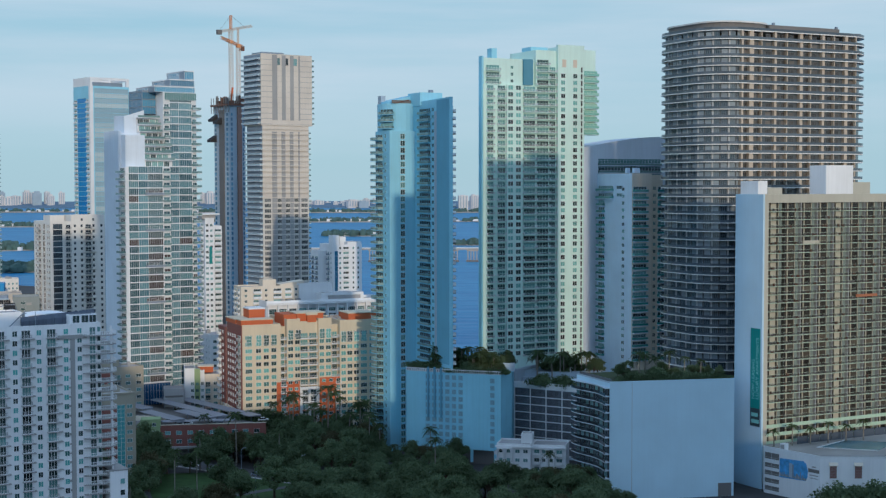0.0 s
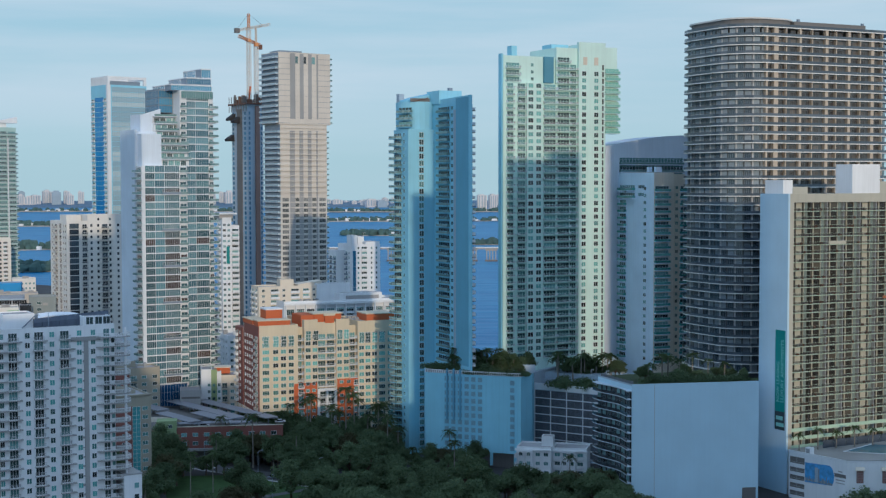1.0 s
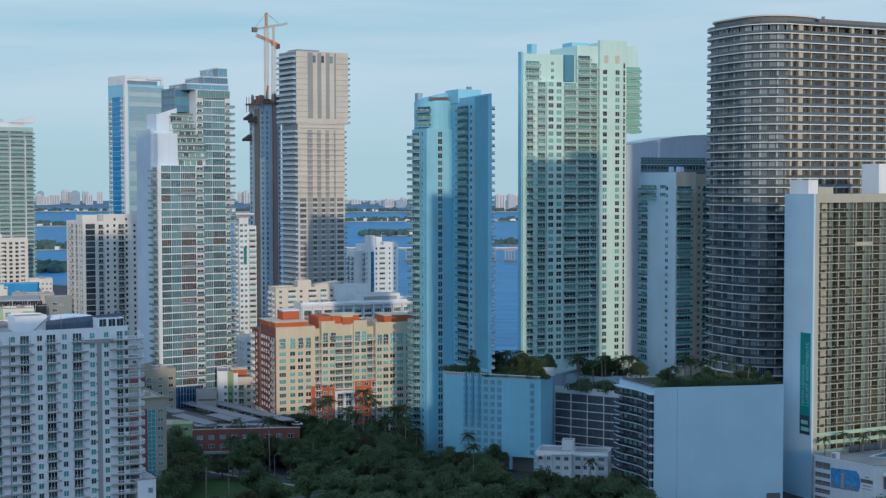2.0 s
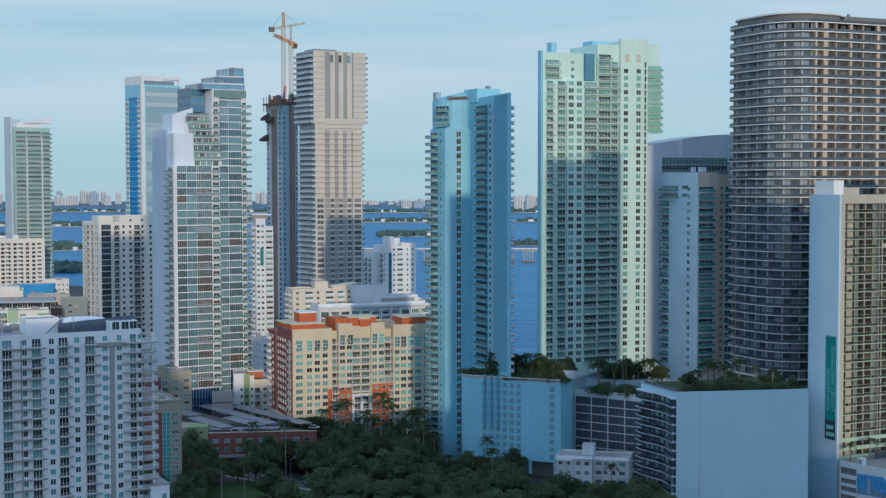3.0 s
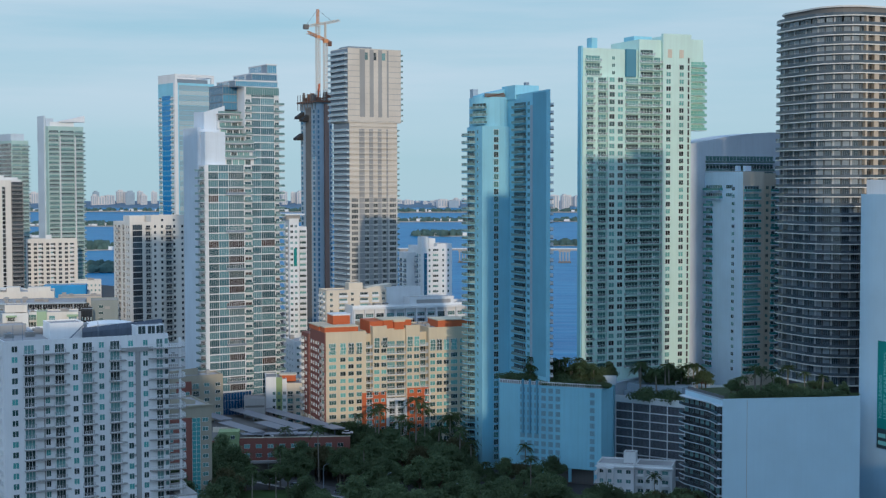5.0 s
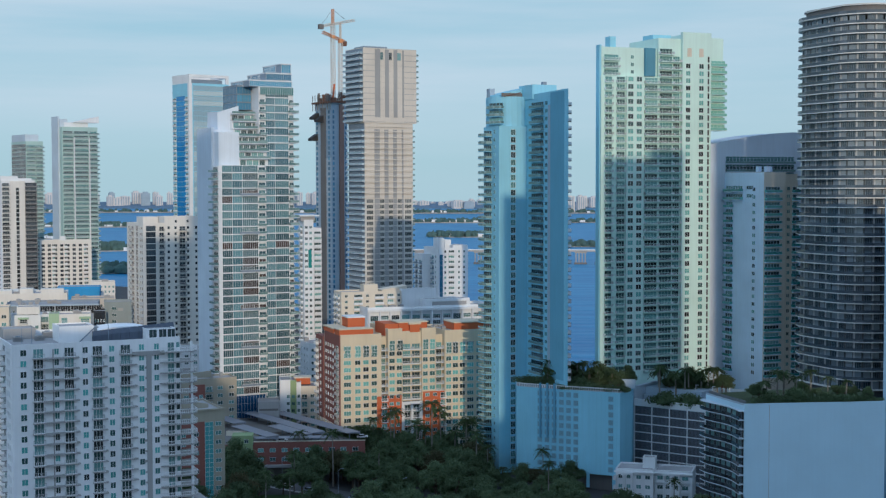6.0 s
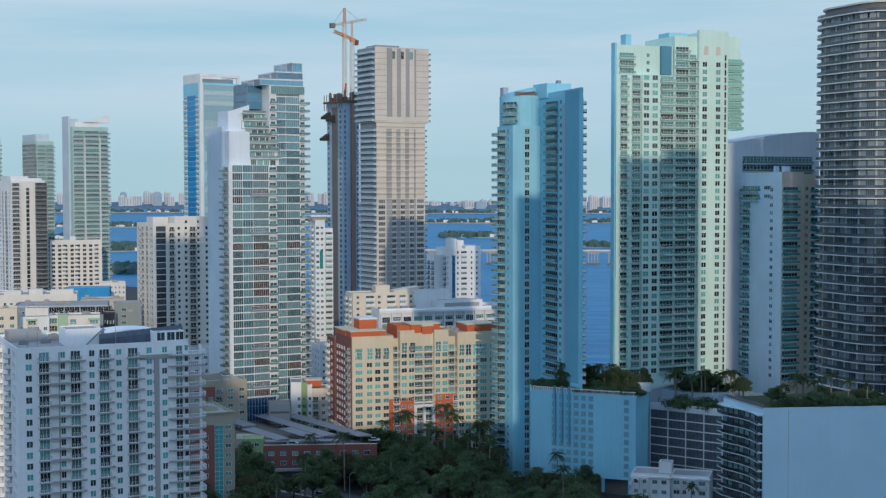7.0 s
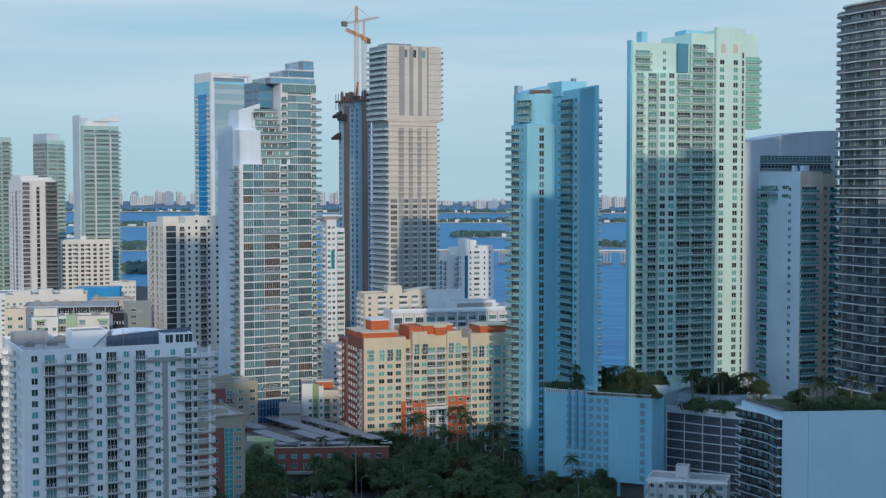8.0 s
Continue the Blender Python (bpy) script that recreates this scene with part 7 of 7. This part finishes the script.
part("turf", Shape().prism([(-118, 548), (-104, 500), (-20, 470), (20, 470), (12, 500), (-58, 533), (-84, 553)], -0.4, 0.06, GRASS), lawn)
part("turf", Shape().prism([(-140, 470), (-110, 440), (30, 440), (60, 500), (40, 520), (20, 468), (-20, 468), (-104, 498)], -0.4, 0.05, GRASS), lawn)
STREET = painted("worn_asphalt", (0.095, 0.097, 0.105), 0.2, 0.9, 0.0)
road = thing("road", "grey asphalt street along the park", "road", kind="structure")
part("carriageway", Shape().prism([(-150, 592), (20, 480), (26, 489), (-144, 602)], -0.4, 0.09, STREET), road)
part("path", Shape().prism([(-92, 500), (-90, 497), (-52, 528), (-54, 531)], -0.4, 0.10, STREET), road)
part("kerb", Shape().prism([(-150, 590.6), (20, 478.6), (20, 480), (-150, 592)], -0.4, 0.2, GREY), road)

r = random.Random(77)
k = 0


def clear(x, y):
    """Keeps trees off the lawn, the street and the buildings."""
    d = (x + 150) * 112 / 170 + y - 597
    if abs(d) < 9:
        return False
    if -108 < x < -62 and 506 < y < 549 and r.random() < 0.93:
        return False
    if x < -70 and y > 572:
        return False
    if x > 58 or (x > 6 and y > 512) or (x < -95 and y > 528 and d > -4 and x < -100):
        return False
    if -118 < x < -52 and y < 516 and r.random() < 0.9:
        return False
    if y > 566 and x > -26:
        return False
    if x < -92 and y < 452:
        return False
    return True


for _ in range(1100):
    x, y = r.uniform(-128, 60), r.uniform(452, 607)
    if clear(x, y) and all((x - a) ** 2 + (y - c) ** 2 > 22 for a, c in SPOTS):
        if k >= 190:
            break
        SPOTS.append((x, y))
        kind = 3 if r.random() < 0.08 else k % 3
        plant(TREES, kind, x, y, 0, r.uniform(0.7, 1.2) * (0.8 if y > 590 else 0.72 if x > -32 and y > 520 else 1.0), r.uniform(0, 360), "park trees")
        k += 1
for i, (x, y, size) in enumerate(((-79, 603, 1.05), (-66, 601, 1.15), (-58, 604, 1.2), (-52, 600, 1.1), (-46, 603, 1.25), (-41, 607, 1.15), (-36, 603, 1.25), (-33, 598, 1.1), (-62, 596, 0.95), (-70, 592, 0.9), (-100, 585, 0.9), (-89, 560, 1.0), (-97, 556, 1.0), (-84, 566, 1.1), (-75, 560, 1.1), (-66, 560, 1.0), (-92, 520, 0.8), (-74, 508, 0.9), (-5, 569, 0.95), (-3, 530, 0.9), (4, 515, 1.0), (-26, 571, 1.0), (-30, 565, 1.1), (-20, 562, 0.8), (40, 528, 0.8), (-98, 508, 0.9), (-106, 470, 1.2), (-111, 462, 0.9))):
    plant(PALMS, i, x, y, 0, size, r.uniform(0, 360), "palms along the park")
# planted decks
for i in range(5):
    plant(BUSHES, i, 1.5 + 1.6 * i, 571.6 - 0.55 * i, 36.8, 0.42, 50 * i, "podium deck hedge")
for i in range(24):
    x = 2 + 1.05 * i
    plant(BUSHES, i, x, 578.6 - 0.36 * (x + 12) + 0.7 * (i % 3), 36.6, r.uniform(0.45, 0.9), r.uniform(0, 360), "podium deck hedge")
for i in range(34):
    f = r.random()
    x = -4 + 27 * f
    plant(ROOF_PALMS, i, x, 582 - 0.36 * (x + 12) + r.uniform(1.2, 9), 36.6, r.uniform(0.75, 1.25), r.uniform(0, 360), "podium deck palms")
deck = thing("planted_deck", "planted garden deck between the podiums", "deck", kind="structure")
part("slab", Shape().prism([(34, 594), (58, 579), (66, 578), (80, 606), (40, 628), (30, 606)], 20, 32.0, SLATE), deck)
for i in range(30):
    x = -4 + 31 * r.random()
    plant(TREES, i % 3, x, 582 - 0.36 * (x + 12) + r.uniform(3, 12), 36.0, r.uniform(0.40, 0.66), r.uniform(0, 360), "podium deck trees")
for i in range(16):
    plant(TREES, i % 3, r.uniform(40, 68), r.uniform(592, 606), 31.6, r.uniform(0.4, 0.7), r.uniform(0, 360), "garden deck trees")
for i in range(10):
    plant(ROOF_PALMS, i, r.uniform(38, 66), r.uniform(590, 602), 31.8, r.uniform(1.0, 1.5), r.uniform(0, 360), "garden deck palms")
for i in range(26):
    x = -13 + 30 * r.random()
    plant(BUSHES, i, x, 582.5 - 0.36 * (x + 12) + r.uniform(0.6, 3.4), 36.6, r.uniform(0.7, 1.2), r.uniform(0, 360), "podium deck shrubs")
for i in range(9):
    f = r.uniform(0.12, 0.95)
    plant(BUSHES, i, 31.5 + 30 * f, 590.4 - 18.7 * f, 29.0, r.uniform(0.9, 1.6), r.uniform(0, 360), "garage deck shrubs")
for i in range(4):
    plant(ROOF_PALMS, i, 46 + 5 * i, 590 + 2 * i, 31.8, 1.3, 40 * i, "garage deck palms")
for i in range(26):
    u, v = r.uniform(6, 46), r.uniform(1.2, 6.5)
    plant(BUSHES, i, 59.8 + u * 0.927 - v * 0.180, 500.1 + u * 0.180 + v * 0.927, 42.9, r.uniform(0.45, 0.85) * (1.4 if u < 20 and i % 3 == 0 else 1), r.uniform(0, 360), "white podium shrubs")
for i in range(9):
    u, v = (8, 14, 17, 20, 23, 33, 38, 26, 11)[i], 5 + (i % 3) * 2
    plant(ROOF_PALMS, i, 59.8 + u * 0.927 - v * 0.180, 500.1 + u * 0.180 + v * 0.927, 42.9, (1.0, 1.2, 1.35, 1.0, 0.8, 0.9, 1.0, 1.2, 0.9)[i], 33 * i, "white podium palms")
for i in range(6):
    plant(ROOF_PALMS, i, 122.5 + 7.4 * i, 516.5 + 2.6 * i, 16.6, 0.95, 50 * i, "pool deck palms")
for i in range(10):
    plant(BUSHES, i, 136 + 3.0 * i, 489.5, 0, 1.9 + 0.2 * (i % 3), 37 * i, "podium hedge")
for i in range(27):
    u, v = 4.0 + 1.7 * i, 1.5 + 0.5 * (i % 2)
    plant(BUSHES, i, 59.8 + u * 0.927 - v * 0.180, 500.1 + u * 0.180 + v * 0.927, 42.9, r.uniform(0.36, 0.5), r.uniform(0, 360), "white podium hedge")
for i in range(16):
    u, v = r.uniform(6, 47), r.uniform(4, 14)
    plant(TREES, i % 3, 59.8 + u * 0.927 - v * 0.180, 500.1 + u * 0.180 + v * 0.927, 42.9, r.uniform(0.26, 0.42), r.uniform(0, 360), "white podium trees")
for i, (x, y, size) in enumerate(((-52, 590, 0.95), (-45, 588, 1.0), (-38, 590, 1.1), (-33, 586, 0.95), (-42, 596, 1.0), (-60, 588, 0.9), (-67, 590, 0.8), (-29, 580, 0.8))):
    plant(TREES, i % 3, x, y, 0, size, 40 * i, "dense trees by the orange block")
for i, (x, y, size) in enumerate(((-55, 592, 1.35), (-49, 594, 1.45), (-40, 593, 1.5), (-35, 592, 1.4), (-64, 594, 1.3), (-31, 590, 1.3))):
    plant(PALMS, i, x, y, 0, size, 70 * i, "tall palms by the orange block")
for i in range(17):
    u = -6 + 2.6 * i
    plant(TREES, i % 3, -87.9 + 0.914 * u + 8.0, 613.1 + 0.407 * u - 7.0 - 1.5 * (i % 2), 0, r.uniform(1.0, 1.15) if i < 7 else r.uniform(0.6, 0.9), 57 * i, "hedge trees at the orange block")
for i in range(6):
    plant(PALMS, i, -84 + 9.5 * i, 606 + 4.0 * i, 0, 0.9 + 0.07 * (i % 3), 35 * i, "palms at the orange block")
for i, (x, y, size) in enumerate(((-119, 628, 1.1), (-117, 631, 0.9), (-141, 602, 0.75), (-137, 600, 0.7), (-145, 603, 0.7))):
    plant(PALMS, i + 2, x, y, 0, size, 64 * i, "palms behind the garage")
# trees before the garage and along the street
for i, (x, y, size) in enumerate(((-99, 576, 0.85), (-93, 577, 0.95), (-87, 578, 1.0), (-82, 578, 0.9), (-96, 573, 0.6), (-77, 579, 1.0), (-71, 582, 0.9), (-122, 570, 1.2), (-128, 562, 1.3), (-118, 560, 1.1), (-114, 552, 1.1), (-122, 545, 1.2), (-112, 542, 0.95), (-118, 530, 1.1), (-108, 532, 0.9), (-128, 540, 1.2))):
    plant(TREES, i % 3, x, y, 0, size, 47 * i, "street trees by the garage")
for i in range(12):
    plant(BUSHES, i, 59 + 2.0 * (i % 4), 490 + 1.4 * (i % 5), 0, 1.2, 50 * i, "podium foot shrubs")
for i, (x, y, size) in enumerate(((-236, 796, 1.9), (-242, 800, 1.8), (-232, 803, 1.7), (-178, 742, 1.0), (-150, 668, 0.9), (-158, 655, 0.9), (-133, 606, 0.5), (-138, 604, 0.5), (-104, 634, 0.55), (-99, 634, 0.55), (-95, 631, 0.5), (-280, 905, 1.2), (-270, 898, 1.0), (-300, 960, 1.1), (-335, 1000, 1.1), (-320, 985, 1.0), (-205, 715, 1.0), (-92, 655, 1.0), (-100, 660, 0.9))):
    plant(TREES, i, x, y, 0.0, size * 1.5, 60 * i, "street trees")


# ---- cars and lamps on the street ----
def make_car(colour, label):
    t = thing("car", label, "car")
    s = Shape()
    s.prism([(-2.2, -0.9), (2.2, -0.9), (2.2, 0.9), (-2.2, 0.9)], 0.35, [0.75, 0.95, 0.95, 0.75], colour)
    part("body", s, t)
    part("cabin", Shape().prism([(-1.5, -0.8), (1.0, -0.8), (1.0, 0.8), (-1.5, 0.8)], 0.78, [1.45, 1.42, 1.42, 1.45], GLASS_DARK).box(-1.1, -0.72, 1.42, 0.6, 0.72, 1.5, colour), t, "dark glass cabin")
    for x in (-1.4, 1.4):
        for y in (-0.92, 0.72):
            w = Shape()
            ring = [(x + 0.33 * math.cos(6.283 * k / 10), 0.33 + 0.33 * math.sin(6.283 * k / 10)) for k in range(10)]
            n = 0
            w.v += [(p, y, q) for p, q in ring] + [(p, y + 0.2, q) for p, q in ring]
            w.f += [list(range(9, -1, -1)), list(range(10, 20))] + [[k, (k + 1) % 10, 10 + (k + 1) % 10, 10 + k] for k in range(10)]
            w.i += [w.slot(DARKGREY)] * 12
            part("wheel", w, t)
    return t


white_car = make_car(WHITE, "white parked car at the park street")
dark_car = make_car(STEEL, "dark parked car at the park street")
white_car.matrix_basis, dark_car.matrix_basis = pose(-101, 563.5, 0.1, 0, 0, -33), pose(-91.5, 556.5, 0.1, 0, 0, -33)
for i, (x, y) in enumerate(((-52, 531.5), (-47, 528.0), (-57, 534.5), (-73, 545), (-110, 569))):
    copy_thing((white_car, white_car, dark_car, dark_car, white_car)[i], pose(x, y, 0.1, 0, 0, -33))
for j in range(4):
    for i in range(7):
        x, y, long = GARAGE_STRIPS[j]
        d = 4 + (long - 8) * i / 6
        ux, uy = x + 8.2 + lean.x * d, y + lean.y * d
        a = radians(9)
        copy_thing(dark_car if (i + j) % 3 else white_car, pose(-117.7 + ux * math.cos(a) - uy * math.sin(a), 582 + ux * math.sin(a) + uy * math.cos(a), 12.62, 0, 0, 12))


def make_lamp():
    t = thing("street_lamp", "slim grey street lamp with a curved arm", "street lamp", group="street lamps")
    s = Shape()
    tube(s, [(0, 0, 0), (0, 0, 9)], [0.13, 0.08], STEEL, 6)
    part("pole", s, t)
    part("arm", Shape().bar((0, 0, 8.9), (1.6, 0, 9.5), 0.06, STEEL).bar((1.6, 0, 9.5), (2.6, 0, 9.4), 0.06, STEEL), t)
    part("lamp_head", Shape().box(2.3, -0.18, 9.28, 3.1, 0.18, 9.45, STEEL), t)
    return t


lamp = make_lamp()
lamp.matrix_basis = pose(-80, 552, 0, 0, 0, 60)
for x, y in ((-55, 537), (-105, 574), (-30, 520), (-6, 504), (-68, 505)):
    copy_thing(lamp, pose(x, y, 0, 0, 0, 60))
